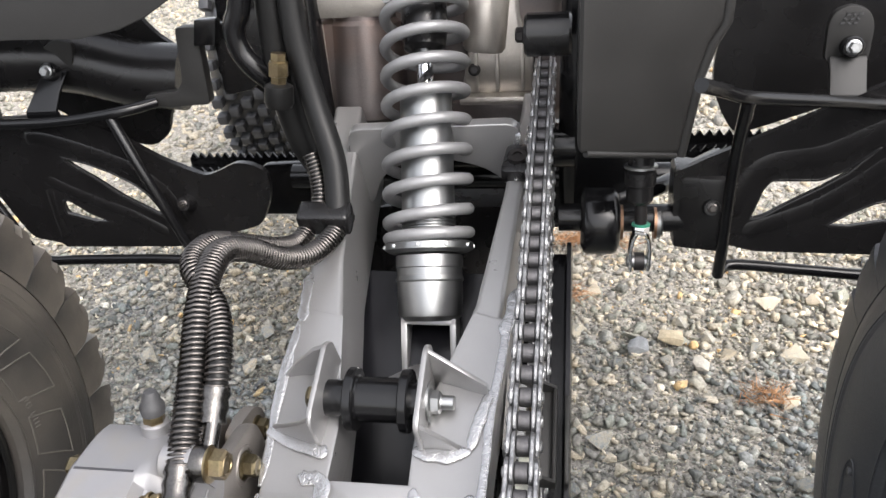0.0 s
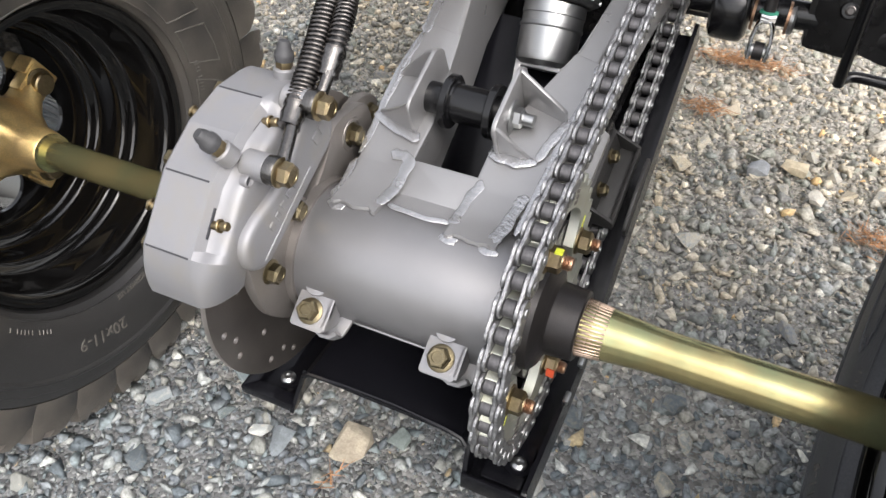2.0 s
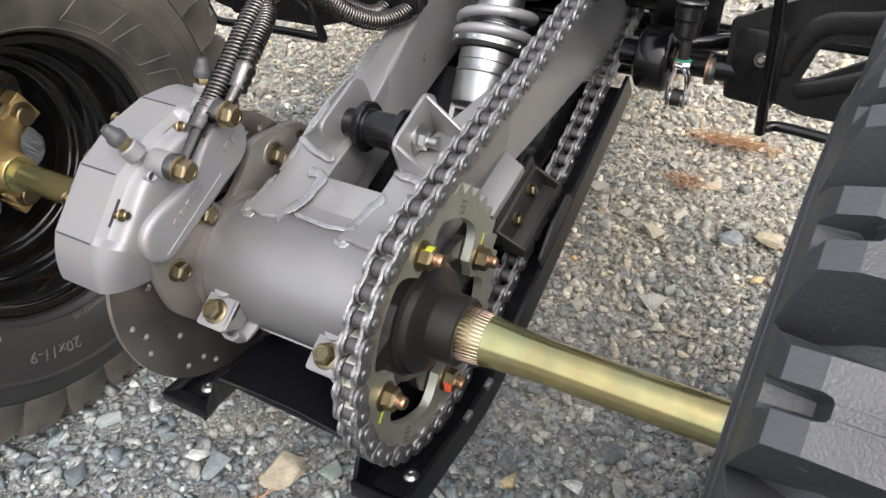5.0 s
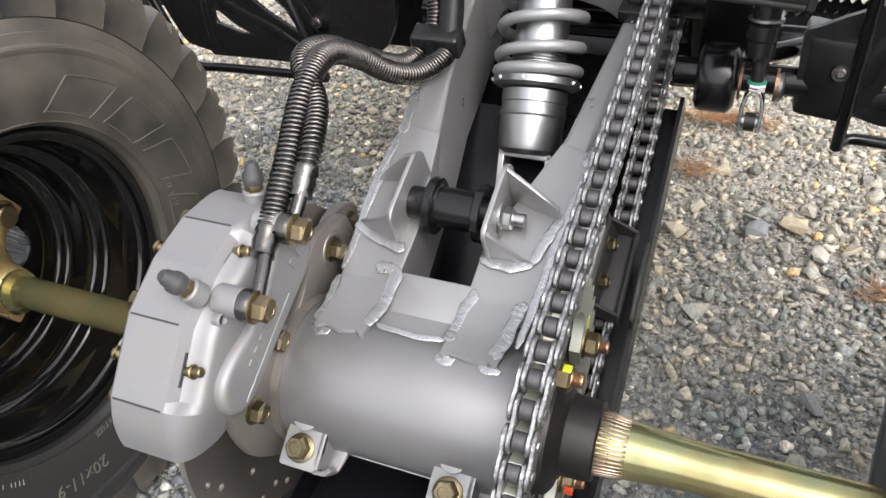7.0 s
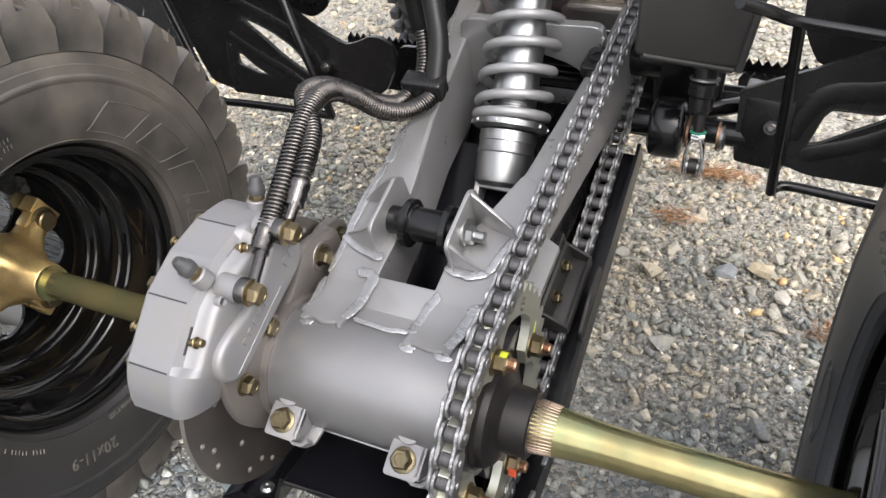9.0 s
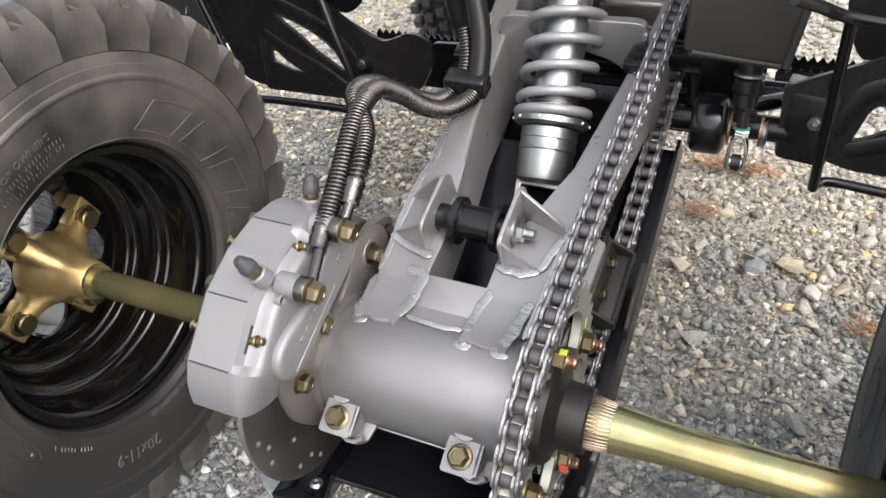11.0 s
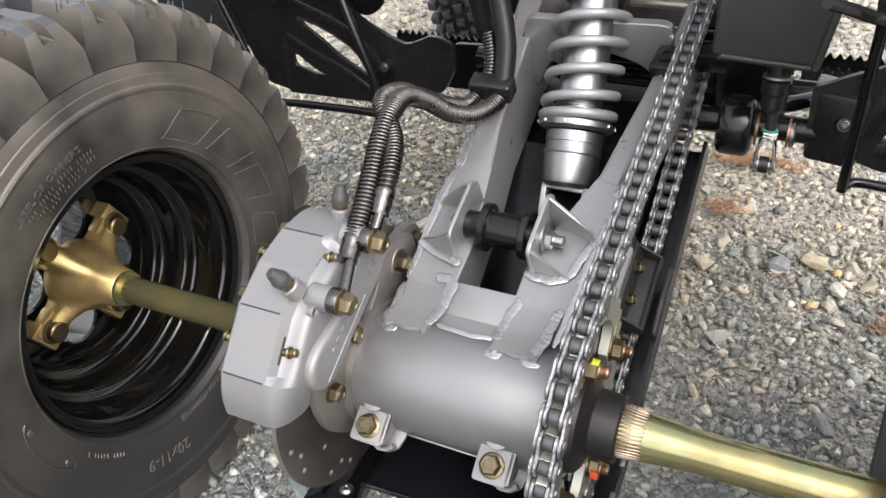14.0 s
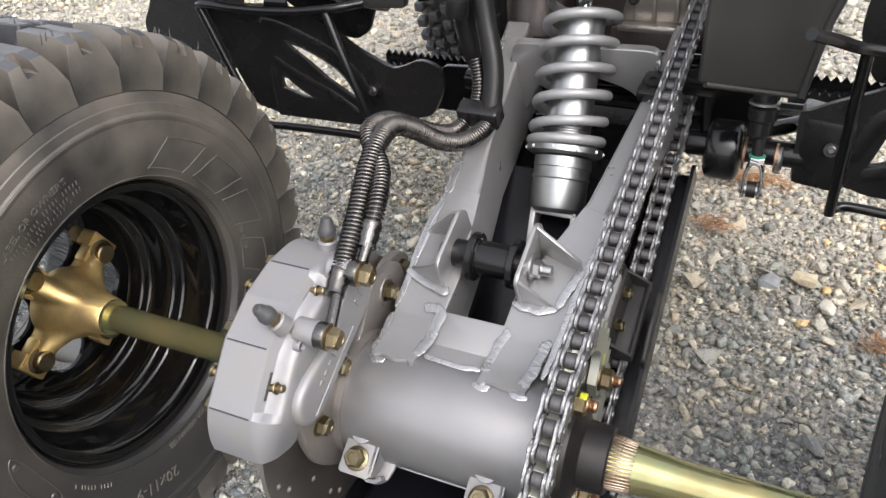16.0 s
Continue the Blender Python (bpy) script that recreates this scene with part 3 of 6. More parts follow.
def needles(centre, spread, count, seed, label):
    """A low tuft of dead needles."""
    rnd = random.Random(seed)
    bm = bmesh.new()
    for _ in range(count):
        x, y = centre[0] + rnd.gauss(0, spread[0]), centre[1] + rnd.gauss(0, spread[1])
        a, n = rnd.uniform(0, math.tau), rnd.uniform(0.012, 0.035)
        z = rnd.uniform(0.008, 0.016)
        d = Vector((math.cos(a) * n, math.sin(a) * n, rnd.uniform(-0.004, 0.01)))
        s = Vector((-math.sin(a), math.cos(a), 0)) * 0.0007
        p = Vector((x, y, z))
        q = [bm.verts.new(v) for v in (p - s, p + s, p + s + Vector((0, 0, 0.001)), p + d)]
        bm.faces.new((q[0], q[1], q[3]))
        bm.faces.new((q[1], q[2], q[3]))
        bm.faces.new((q[2], q[0], q[3]))
    return tagged(single("dry_needles", bm, M_NEEDLE, label, "dead grass", smooth=False), kind="stuff")


needles((0.125, 0.915), (0.036, 0.010), 330, 41, "rust-brown dry needles on the gravel")
needles((0.09, 0.745), (0.014, 0.010), 110, 42, "orange-brown dry needles on the gravel")
needles((0.335, 0.52), (0.013, 0.011), 90, 43, "faded orange dry tuft on the gravel")
needles((-0.088, -0.035), (0.007, 0.007), 9, 44, "small reddish dry sprig on the gravel")


# ---- rear wheels ----
def rear_wheel(label):
    cx = -0.468
    w = thing("knobbly_tyre", (cx, AY, 0.0), label, "tyre", "rear tyres")
    o, ax = (cx, AY, AZ), (1, 0, 0)
    half = [(0.1225, 0.1312), (0.1335, 0.1325), (0.1395, 0.1365), (0.1460, 0.150), (0.1495, 0.170), (0.1500, 0.186), (0.1511, 0.1884), (0.1511, 0.1912), (0.1497, 0.193), (0.1490, 0.2002), (0.1480, 0.2010),
            (0.1478, 0.2030), (0.1462, 0.2095), (0.134, 0.2160), (0.120, 0.226), (0.09, 0.234), (0.05, 0.2375), (0, 0.2385)]
    prof = half + [(-h, r) for h, r in half[-2::-1]] + [(-0.118, 0.1345), (0.118, 0.1345)]
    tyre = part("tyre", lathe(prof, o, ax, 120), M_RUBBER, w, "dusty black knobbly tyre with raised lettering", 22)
    for r, off, wire in ((0.190, 0.1511, 0.0006), (0.1365, 0.1398, 0.0008)):
        part("sidewall_rib", lathe([(off + wire * math.cos(q), r + wire * math.sin(q)) for q in [i * math.tau / 6 for i in range(6)]], o, ax, 120), M_RUBBER, tyre, "", 80)
    steps = [(0.1285, 0.122), (0.1300, 0.1285), (0.1275, 0.1302), (0.1235, 0.1275), (0.1215, 0.1205), (0.112, 0.1170), (0.090, 0.1150), (0.084, 0.1118), (0.081, 0.1050), (0.073, 0.1030), (0.057, 0.1018), (0.052, 0.0985), (0.0495, 0.0930), (0.043, 0.0910), (0.036, 0.0895), (0.031, 0.0840)]
    rim = [tuple(p) for p in spline([(h, r, 0) for h, r in steps], 2)]
    rim = [(p[0], p[1]) for p in rim]
    back = [(h - 0.003, r + 0.003) for h, r in rim[::-1]]
    part("rim", lathe(rim + [(0.02, 0.092), (-0.1, 0.104), (-0.128, 0.122), (-0.128, 0.126)] + [(-0.1, 0.108), (0.02, 0.096)] + back[1:], o, ax, 72), M_GLOSS, w, "gloss black stepped steel rim", 42)
    # wheel disc with four round windows
    outer = [(0.088 * math.cos(a), 0.088 * math.sin(a)) for a in [i * math.tau / 48 for i in range(48)]]
    holes = [[(0.052 * math.cos(radians(75 + 90 * k)) + 0.0235 * math.cos(i * math.tau / 20), 0.052 * math.sin(radians(75 + 90 * k)) + 0.0235 * math.sin(i * math.tau / 20)) for i in range(20)] for k in range(4)]
    part("wheel_disc", sheet(outer, holes, lambda a, b, h: Vector((cx + h, AY + a, AZ + b)), 0.031, 0.035), M_GLOSS, w, "gloss black disc with round windows", 30)
    # tread blocks
    def block(rows):
        bm = bmesh.new()
        vs = [bm.verts.new(Vector((cx + off, AY + r * math.cos(radians(90 + a)), AZ + r * math.sin(radians(90 + a))))) for off, r, a in rows]
        for q in ((0, 1, 2, 3), (7, 6, 5, 4), (0, 4, 5, 1), (1, 5, 6, 2), (2, 6, 7, 3), (3, 7, 4, 0)):
            bm.faces.new([vs[i] for i in q])
        return bevel(bm, 0.0012, 1)
    def shoulder(sign):
        # a knob whose face runs out of the sidewall, tapering to the top, with a notch and a slot in its edge
        line = [(0.1463, 0.2105, 6.0), (0.1456, 0.2300, 5.9), (0.1425, 0.2440, 4.5), (0.1385, 0.2535, 3.3), (0.1280, 0.2580, 3.2), (0.0880, 0.2600, 3.3), (0.0840, 0.232, 4.2), (0.1180, 0.218, 5.9)]
        bm = bmesh.new()
        cols = []
        for f, cut, bay in ((-1, 0, 0), (-0.30, 0, 0), (-0.24, 0.75, 0), (-0.15, 1, 0), (-0.13, 1, 1), (0.13, 1, 1), (0.15, 1, 0), (0.24, 0.75, 0), (0.30, 0, 0), (1, 0, 0)):
            col = []
            for k, (off, r, hw) in enumerate(line):
                if k == 3:
                    off, r = off - 0.0110 * cut, r - 0.0085 * cut
                if k == 4:
                    off, r = off - 0.004 * cut, r + 0.0006 * cut
                if k in (5, 6):
                    off += 0.0170 * bay
                a = radians(90 + f * hw)
                col.append(bm.verts.new((cx + sign * off, AY + r * math.cos(a), AZ + r * math.sin(a))))
            cols.append(col)
        for p, q in zip(cols, cols[1:]):
            for k in range(8):
                bm.faces.new((p[k], p[(k + 1) % 8], q[(k + 1) % 8], q[k]))
        bm.faces.new(cols[0])
        bm.faces.new(cols[-1][::-1])
        return bevel(bm, 0.0005, 1, 35)
    def middle(off, wide, ang):
        # two steps side by side with a square notch between them
        bm = block([(off - wide, 0.234, -ang - 0.8), (off + wide, 0.234, -ang + 1.2), (off + wide, 0.234, ang + 1.2), (off - wide, 0.234, ang - 0.8),
                    (off - wide + 0.003, 0.258, -ang), (off + wide * 0.3, 0.2585, -ang + 1.0), (off + wide * 0.3, 0.2585, ang + 0.4), (off - wide + 0.003, 0.258, ang - 0.6)])
        for lo, hi in ((-ang + 1.4, -0.7), (0.9, ang + 0.6)):
            join(bm, block([(off, 0.234, lo - 0.3), (off + wide, 0.234, lo - 0.3), (off + wide, 0.234, hi + 0.3), (off, 0.234, hi + 0.3),
                            (off, 0.2582, lo), (off + wide - 0.003, 0.258, lo), (off + wide - 0.003, 0.258, hi), (off, 0.2582, hi)]))
        return bm
    pivot = Matrix.Translation((cx, AY, AZ))
    for maker, start, edge in ((lambda: shoulder(1), 4, True), (lambda: middle(0.036, 0.028, 3.6), 10, False), (lambda: middle(-0.025, 0.024, 3.5), 4.5, False), (lambda: middle(-0.070, 0.018, 3.3), 10.2, False), (lambda: shoulder(-1), 8, True)):
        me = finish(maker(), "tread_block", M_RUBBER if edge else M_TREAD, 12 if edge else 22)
        if edge:                # tops take the bluish tread rubber, the other faces the dusty rubber
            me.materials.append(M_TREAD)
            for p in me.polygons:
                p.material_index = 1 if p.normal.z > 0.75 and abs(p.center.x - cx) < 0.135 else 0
        for k in range(30):
            ob = attach(new("tread_block", me), tyre)
            ob.matrix_basis = pivot @ Matrix.Rotation(radians(start + k * 12), 4, "X") @ pivot.inverted()
    # moulding whiskers
    rnd = random.Random(8)
    bm = bmesh.new()
    for _ in range(170):
        off, a = rnd.choice((0.09, 0.1, 0.12, 0.13, 0.045, 0.02, -0.05)) + rnd.uniform(-0.01, 0.01), rnd.uniform(0, math.tau)
        d = Vector((rnd.uniform(-0.4, 0.4), math.cos(a), math.sin(a))).normalized()
        p = Vector((cx + off, AY + 0.2575 * math.cos(a), AZ + 0.2575 * math.sin(a)))
        if p.z > 0.05:
            lathe([(0, 0.0006), (rnd.uniform(0.004, 0.009), 0.00025)], p, d, 5, bm, closed=False)
    tagged(part("whiskers", bm, M_TREAD, tyre), kind="stuff")
    # raised sidewall marks
    def on_wall(r, deg, lift=0.0):
        f = 0.146
        for (o0, r0), (o1, r1) in zip(half[2:12], half[3:13]):
            if r0 <= r <= r1:
                f = o0 + (o1 - o0) * (r - r0) / (r1 - r0)
        return Vector((cx + f + lift, AY + r * math.cos(radians(deg)), AZ + r * math.sin(radians(deg))))
    def bar(r0, d0, r1, d1, wide=0.0007, bm=None):
        pts = [on_wall(r0 + (r1 - r0) * t / 6, d0 + (d1 - d0) * t / 6, 0.0003) for t in range(7)]
        return tube(pts, wide, 6, bm)
    for d0, wide in ((55.5, 8.6), (33.5, 7.6), (13.5, 7.2), (-8, 7.0), (-28, 7.0), (-46, 6.0)):     # the maker's name, as plain outlined shapes
        bm = bmesh.new()
        ring = [(0.171, d0 + wide - 2), (0.1735, d0 - wide - 2), (0.1425, d0 - wide + 3), (0.1440, d0 + wide + 3)]
        for p, q in zip(ring, ring[1:] + ring[:1]):
            bar(*p, *q, bm=bm)
        part("lettering_mark", bm, M_LETTER, tyre)
    bm = bmesh.new()              # the oval boss low on the sidewall
    oval = [(0.1555 + 0.0085 * math.sin(t), -163 + 13.5 * math.cos(t)) for t in [k * math.tau / 28 for k in range(28)]]
    tube([on_wall(r, d, 0.0003) for r, d in oval + oval[:1]], 0.0008, 6, bm)
    boss = part("oval_boss", bm, M_RUBBER, tyre)
    for d0 in (-173, -153):
        part("rubber_dot", lathe([(0, 0), (0.0016, 0.0), (0.0016, 0.0026), (0, 0.0034)], on_wall(0.1555, d0, 0.0), (1, 0, 0), 14, closed=False), M_RUBBER, boss)
    for text, r, deg, size in (("NOT FOR HIGHWAY USE", 0.1395, -70, 0.0060), ("20x11-9", 0.160, -98, 0.0165), ("LABEL OR OWNER'S", 0.1655, 126, 0.0086)):
        me = writing(text, size)
        bm = bmesh.new()
        bm.from_mesh(me)
        for v in bm.verts:
            rr = r + v.co.y
            v.co = on_wall(rr, deg - math.degrees(v.co.x / (r + size * 0.4)), 0.0007)
        ext = bmesh.ops.extrude_face_region(bm, geom=bm.faces[:])
        for g in ext["geom"]:
            if isinstance(g, bmesh.types.BMVert):
                g.co.x -= 0.0014
        part("sidewall_writing", bm, M_LETTER, tyre, "small raised writing")
    for r, d0, n, gap in ((0.158, 124, 22, 1.3), (0.1515, 121, 20, 1.3), (0.1455, 117, 12, 1.5), (0.1435, -128, 12, 1.5), (0.146, 9, 10, 1.3)):   # writing too small to read
        bm = bmesh.new()
        for k in range(n):
            if k % 6 != 4:
                bar(r, d0 - k * gap, r + 0.0035, d0 - k * gap, 0.0006, bm)
        tagged(part("fine_writing", bm, M_LETTER, tyre), kind="stuff")
    # hub with four arms
    thing_hub(w, cx)
    return w


def thing_hub(w, cx):
    x0 = -0.363
    n = 96
    rings = []
    bm = bmesh.new()
    for x, base, lobe in ((x0, 0.0160, 0), (x0 - 0.002, 0.0175, 0), (x0 - 0.020, 0.0205, 0.0), (x0 - 0.036, 0.0285, 0.004), (x0 - 0.047, 0.033, 0.018), (x0 - 0.052, 0.035, 0.032), (x0 - 0.060, 0.035, 0.036), (x0 - 0.066, 0.034, 0.035)):
        ring = []
        for i in range(n):
            a = i * math.tau / n
            c = max(0.0, math.cos(4 * (a - radians(30)))) ** 2.0
            r = base + lobe * c
            ring.append(bm.verts.new((x, AY + r * math.cos(a), AZ + r * math.sin(a))))
        rings.append(ring)
    for p, q in zip(rings, rings[1:]):
        for i in range(n):
            bm.faces.new((p[i], p[(i + 1) % n], q[(i + 1) % n], q[i]))
    bm.faces.new(rings[0][::-1])
    bm.faces.new(rings[-1])
    hub = part("wheel_hub", bm, M_HUB, w, "gold zinc-plated cast hub with four arms", 45)
    for k in range(4):
        deg = 30 + 90 * k
        p = polar(x0 - 0.0525, 0.0565, deg)
        pad = box(polar(x0 - 0.0590, 0.0550, deg), (0.0135, 0.0290, 0.0290), Euler((radians(deg), 0, 0)).to_matrix(), round_by=0.0035)
        box(polar(x0 - 0.0640, 0.0640, deg), (0.0200, 0.0160, 0.0330), Euler((radians(deg), 0, 0)).to_matrix(), pad, 0.0025)
        part("arm_end", pad, M_HUB, hub)
        b = rod(p, p + Vector((0.0085, 0, 0)), 0.0100, 24, chamfer=0.0012)
        lathe([(-0.001, 0), (-0.001, 0.0130), (0.0012, 0.0130), (0.0018, 0.0118), (0.0018, 0)], p, (1, 0, 0), 24, b, closed=False)
        part("wheel_stud", b, M_NUT, hub)
    return hub


left_wheel = rear_wheel("black knobbly rear tyre on a gloss black rim")
right_wheel = copy_thing(left_wheel, pose(0.430, AY, 0.0, 0, 0, 178.3))
for ob in right_wheel.children_recursive:          # this one has no dust on it, and a rubber painted lighter as more lit
    for slot in ob.material_slots:
        if slot.material == M_RUBBER:
            slot.link = "OBJECT"
            slot.material = M_CLEAN_LIT


# ---- axle ----
axle = thing("rear_axle", (0.0, AY, AZ), "gold-green zinc-plated rear axle shaft with splined shoulder", "axle")
part("shaft", lathe([(0, 0), (0, 0.0126), (0.24, 0.0128), (0.26, 0.0190), (0.468, 0.0190), (0.4865, 0.0176), (0.500, 0.0164), (0.515, 0.0151), (0.53, 0.0147), (0.67, 0.0147), (0.67, 0)], (-0.37, AY, AZ), (1, 0, 0), 64, closed=False), M_GOLD, axle, "", 60)
me = finish(bevel(loft([[Vector((x, AY + w, AZ + r)) for w, r in ((-hw, lo), (hw, lo), (hw * 0.6, hi), (-hw * 0.6, hi))] for x, hw, lo, hi in ((0.0965, 0.0011, 0.0185, 0.0202), (0.1165, 0.0010, 0.0168, 0.01785))]), 0.0002, 1), "spline_tooth", M_SPLINE)
pv = Matrix.Translation((0, AY, AZ))
for k in range(40):
    ob = attach(new("spline_tooth", me), axle)
    ob.matrix_basis = pv @ Matrix.Rotation(k * math.tau / 40, 4, "X") @ pv.inverted()
part("collar_ring", lathe([(0, 0.0120), (0, 0.0165), (0.006, 0.0165), (0.006, 0.0120)], (-0.366, AY, AZ), (1, 0, 0), 40), M_GOLD, axle)

# ---- swingarm with the axle carrier ----
swing = thing("swingarm", arm(-0.02, 0.12, -0.03), "silver-painted welded swingarm with axle carrier and linkage brackets", "swingarm")
part("axle_carrier", bevel(lathe([(0, 0.030), (0, 0.0472), (0.150, 0.0472), (0.150, 0.030)], (-0.0945, AY, AZ), (1, 0, 0), 72), 0.0012), M_CARRIER, swing, "smooth satin silver carrier tube")
part("carrier_lip", lathe([(0, 0.040), (0, 0.0490), (0.0022, 0.0490), (0.0022, 0.040)], (-0.0965, AY, AZ), (1, 0, 0), 72), M_CAST, swing)


def beam(rows, name, label="", out=0.004):
    secs = [[arm(xl - 0.004, u, vb), arm(xr + out, u, vb), arm(xr, u, vt), arm(xl, u, vt)] for u, xl, xr, vb, vt in rows]
    bm = loft(secs)
    bevel(bm, 0.0035, 3, 40)
    return flat(part(name, bm, M_SILVER, swing, label))


beam([(0.030, -0.079, -0.047, -0.012, 0.034), (0.090, -0.083, -0.050, -0.020, 0.032), (0.180, -0.089, -0.061, -0.030, 0.030), (0.240, -0.096, -0.072, -0.038, 0.030), (0.400, -0.113, -0.088, -0.062, 0.030), (0.416, -0.1145, -0.0895, -0.064, 0.0305)], "left_beam")
beam([(0.030, 0.004, 0.040, -0.012, 0.034), (0.100, 0.010, 0.0425, -0.014, 0.032), (0.170, 0.024, 0.0480, -0.0235, 0.0305), (0.200, 0.031, 0.0500, -0.0285, 0.030), (0.310, 0.044, 0.0570, -0.0465, 0.030), (0.400, 0.052, 0.0635, -0.0610, 0.030), (0.430, 0.054, 0.0655, -0.0650, 0.031)], "right_beam", out=0.0075)
# arched crossmember, standing between the beams
arch = [(-0.088, 0.052), (0.054, 0.056), (0.056, -0.030), (0.0475, -0.020), (0.041, -0.002), (0.024, 0.013), (-0.010, 0.0225), (-0.045, 0.018), (-0.066, 0.003), (-0.076, -0.024), (-0.090, -0.034)]
part("crossmember", slab(rounded(arch, 0.012), lambda a, b, h: arm(a, 0.352 + h + 0.10 * b, b), 0.0, 0.009, 0.0040, 3), M_SILVER, swing, "grey arched crossmember")
weld([arm(-0.0870, 0.352, -0.010), arm(-0.0875, 0.353, 0.020), arm(-0.0880, 0.357, 0.036)], 0.0030, swing, 13)
weld([arm(0.0500, 0.352, 0.030), arm(0.0520, 0.355, 0.045), arm(0.0540, 0.358, 0.048)], 0.0026, swing, 14)
# bridge plate between the beams at the carrier
part("bridge_plate", slab(rounded([(-0.047, 0.034), (0.004, 0.034), (0.008, 0.066), (-0.045, 0.066)], 0.003), lambda a, b, h: arm(a, b, h), -0.01, 0.0335, 0.003), M_SILVER, swing)
part("bridge_skirt", loft([[arm(x, 0.024, 0.0375), arm(x, 0.037, 0.0335), arm(x, 0.037, 0.020), arm(x, 0.018, 0.020)] for x in (-0.045, 0.004)]), M_SILVER, swing)
def foot(xa, xb, seed):
    """A beam's foot: a curved sheet lapping onto the carrier, with a ragged front edge."""
    secs = []
    for k in range(13):
        x = xa + (xb - xa) * k / 12
        jag = 0.0020 * noise.noise(Vector((k * 0.55, seed, 0))) + 0.0016 * (k in (0, 1, 11, 12)) + 0.0012 * (4 < k < 8)
        u0 = 0.0125 - jag
        secs.append([arm(x, u0, 0.0436), arm(x, u0 + 0.0012, 0.0452), arm(x, 0.026, 0.0408), arm(x, 0.038, 0.0372), arm(x, 0.056, 0.0350), arm(x, 0.056, 0.026), arm(x, 0.03, 0.030), arm(x, u0, 0.036)])
    part("beam_foot", loft(secs), M_SILVER, swing, "", 30)


foot(-0.0815, -0.0475, 3)
foot(0.0030, 0.0385, 5)
for xa, xb, sd_ in ((-0.0835, -0.0700, 21), (0.001, 0.013, 23), (0.028, 0.041, 24)):         # curled ends of the feet
    weld([arm(xa, 0.0125, 0.0428), arm((xa + xb) / 2, 0.0085, 0.0438), arm(xb, 0.0115, 0.0436)], 0.0026, swing, sd_)
weld([arm(-0.0825, 0.016, 0.0430), arm(-0.0840, 0.032, 0.0380), arm(-0.0855, 0.055, 0.0345)], 0.0024, swing, 1)
weld([arm(-0.0500, 0.020, 0.0430), arm(-0.0475, 0.030, 0.0400), arm(-0.0465, 0.044, 0.0370), arm(-0.0480, 0.062, 0.0352), arm(-0.0550, 0.066, 0.0350), arm(-0.0640, 0.067, 0.0348)], 0.0042, swing, 2)
weld([arm(0.0035, 0.022, 0.0430), arm(0.0045, 0.034, 0.0390), arm(0.0060, 0.052, 0.0358), arm(0.0080, 0.064, 0.0350)], 0.0036, swing, 4)
weld([arm(0.0345, 0.014, 0.0445), arm(0.0365, 0.032, 0.0400), arm(0.0385, 0.050, 0.0365), arm(0.0400, 0.062, 0.0352)], 0.0044, swing, 5)
weld([arm(-0.0440, 0.0235, 0.0400), arm(-0.0300, 0.0215, 0.0408), arm(-0.0100, 0.0215, 0.0408), arm(0.0010, 0.0235, 0.0400)], 0.0020, swing, 6)
weld([arm(0.0440, 0.030, 0.0365), arm(0.0465, 0.060, 0.0350), arm(0.0470, 0.100, 0.0350), arm(0.0515, 0.150, 0.0345), arm(0.0550, 0.188, 0.0340)], 0.0026, swing, 7)
weld([arm(0.0520, 0.172, 0.0345), arm(0.0560, 0.192, 0.0340), arm(0.0585, 0.212, 0.0325)], 0.0042, swing, 12)
weld([arm(-0.0880, 0.180, 0.0335), arm(-0.0905, 0.200, 0.0330), arm(-0.0925, 0.224, 0.0315)], 0.0036, swing, 8)
weld([arm(-0.0860, 0.06, 0.0340), arm(-0.0880, 0.11, 0.0345), arm(-0.0900, 0.16, 0.0345)], 0.0026, swing, 9)
weld([arm(-0.098, 0.30, 0.032), arm(-0.102, 0.34, 0.033), arm(-0.108, 0.39, 0.033)], 0.0028, swing, 10)
weld([arm(0.052, 0.318, 0.033), arm(0.058, 0.35, 0.036), arm(0.062, 0.385, 0.037)], 0.0022, swing, 11)

# linkage brackets
LU, LV = 0.1165, 0.041
bracket_side = [(0.0875, 0.026), (0.1500, 0.026), (0.1480, 0.058), (0.1390, 0.067), (0.092, 0.0640), (0.0865, 0.060)]


def folded(rows):
    """A folded flange: rows of x, u, thickness along u, and its lower and upper edge."""
    return bevel(loft([[arm(x, u, lo), arm(x, u + t, lo), arm(x, u + t, hi), arm(x, u, hi)] for x, u, t, lo, hi in rows]), 0.0010)


b = part("linkage_bracket", slab(rounded(bracket_side, 0.005), lambda a, c, h: arm(0.0065 + h, a, c), 0, 0.0035, 0.0012), M_SILVER, swing, "silver bracket plate with folded webs")
part("bracket_web", folded([(0.0075, 0.0885, 0.0034, 0.024, 0.0630), (0.0345, 0.0885, 0.0034, 0.024, 0.0320)]), M_SILVER, b)
part("bracket_web", folded([(0.0085, 0.1370, 0.0034, 0.024, 0.0660), (0.0455, 0.1265, 0.0034, 0.024, 0.0440)]), M_SILVER, b)
b = part("linkage_bracket", slab(rounded(bracket_side, 0.005), lambda a, c, h: arm(-0.0575 + h, a, c), 0, 0.0035, 0.0012), M_SILVER, swing, "silver folded bracket plate, open on top")
part("bracket_web", folded([(-0.0555, 0.0865, 0.0034, 0.024, 0.0650), (-0.0640, 0.0885, 0.0034, 0.024, 0.0560), (-0.0765, 0.0925, 0.0034, 0.024, 0.0445), (-0.0895, 0.0975, 0.0034, 0.022, 0.0330)]), M_SILVER, b)
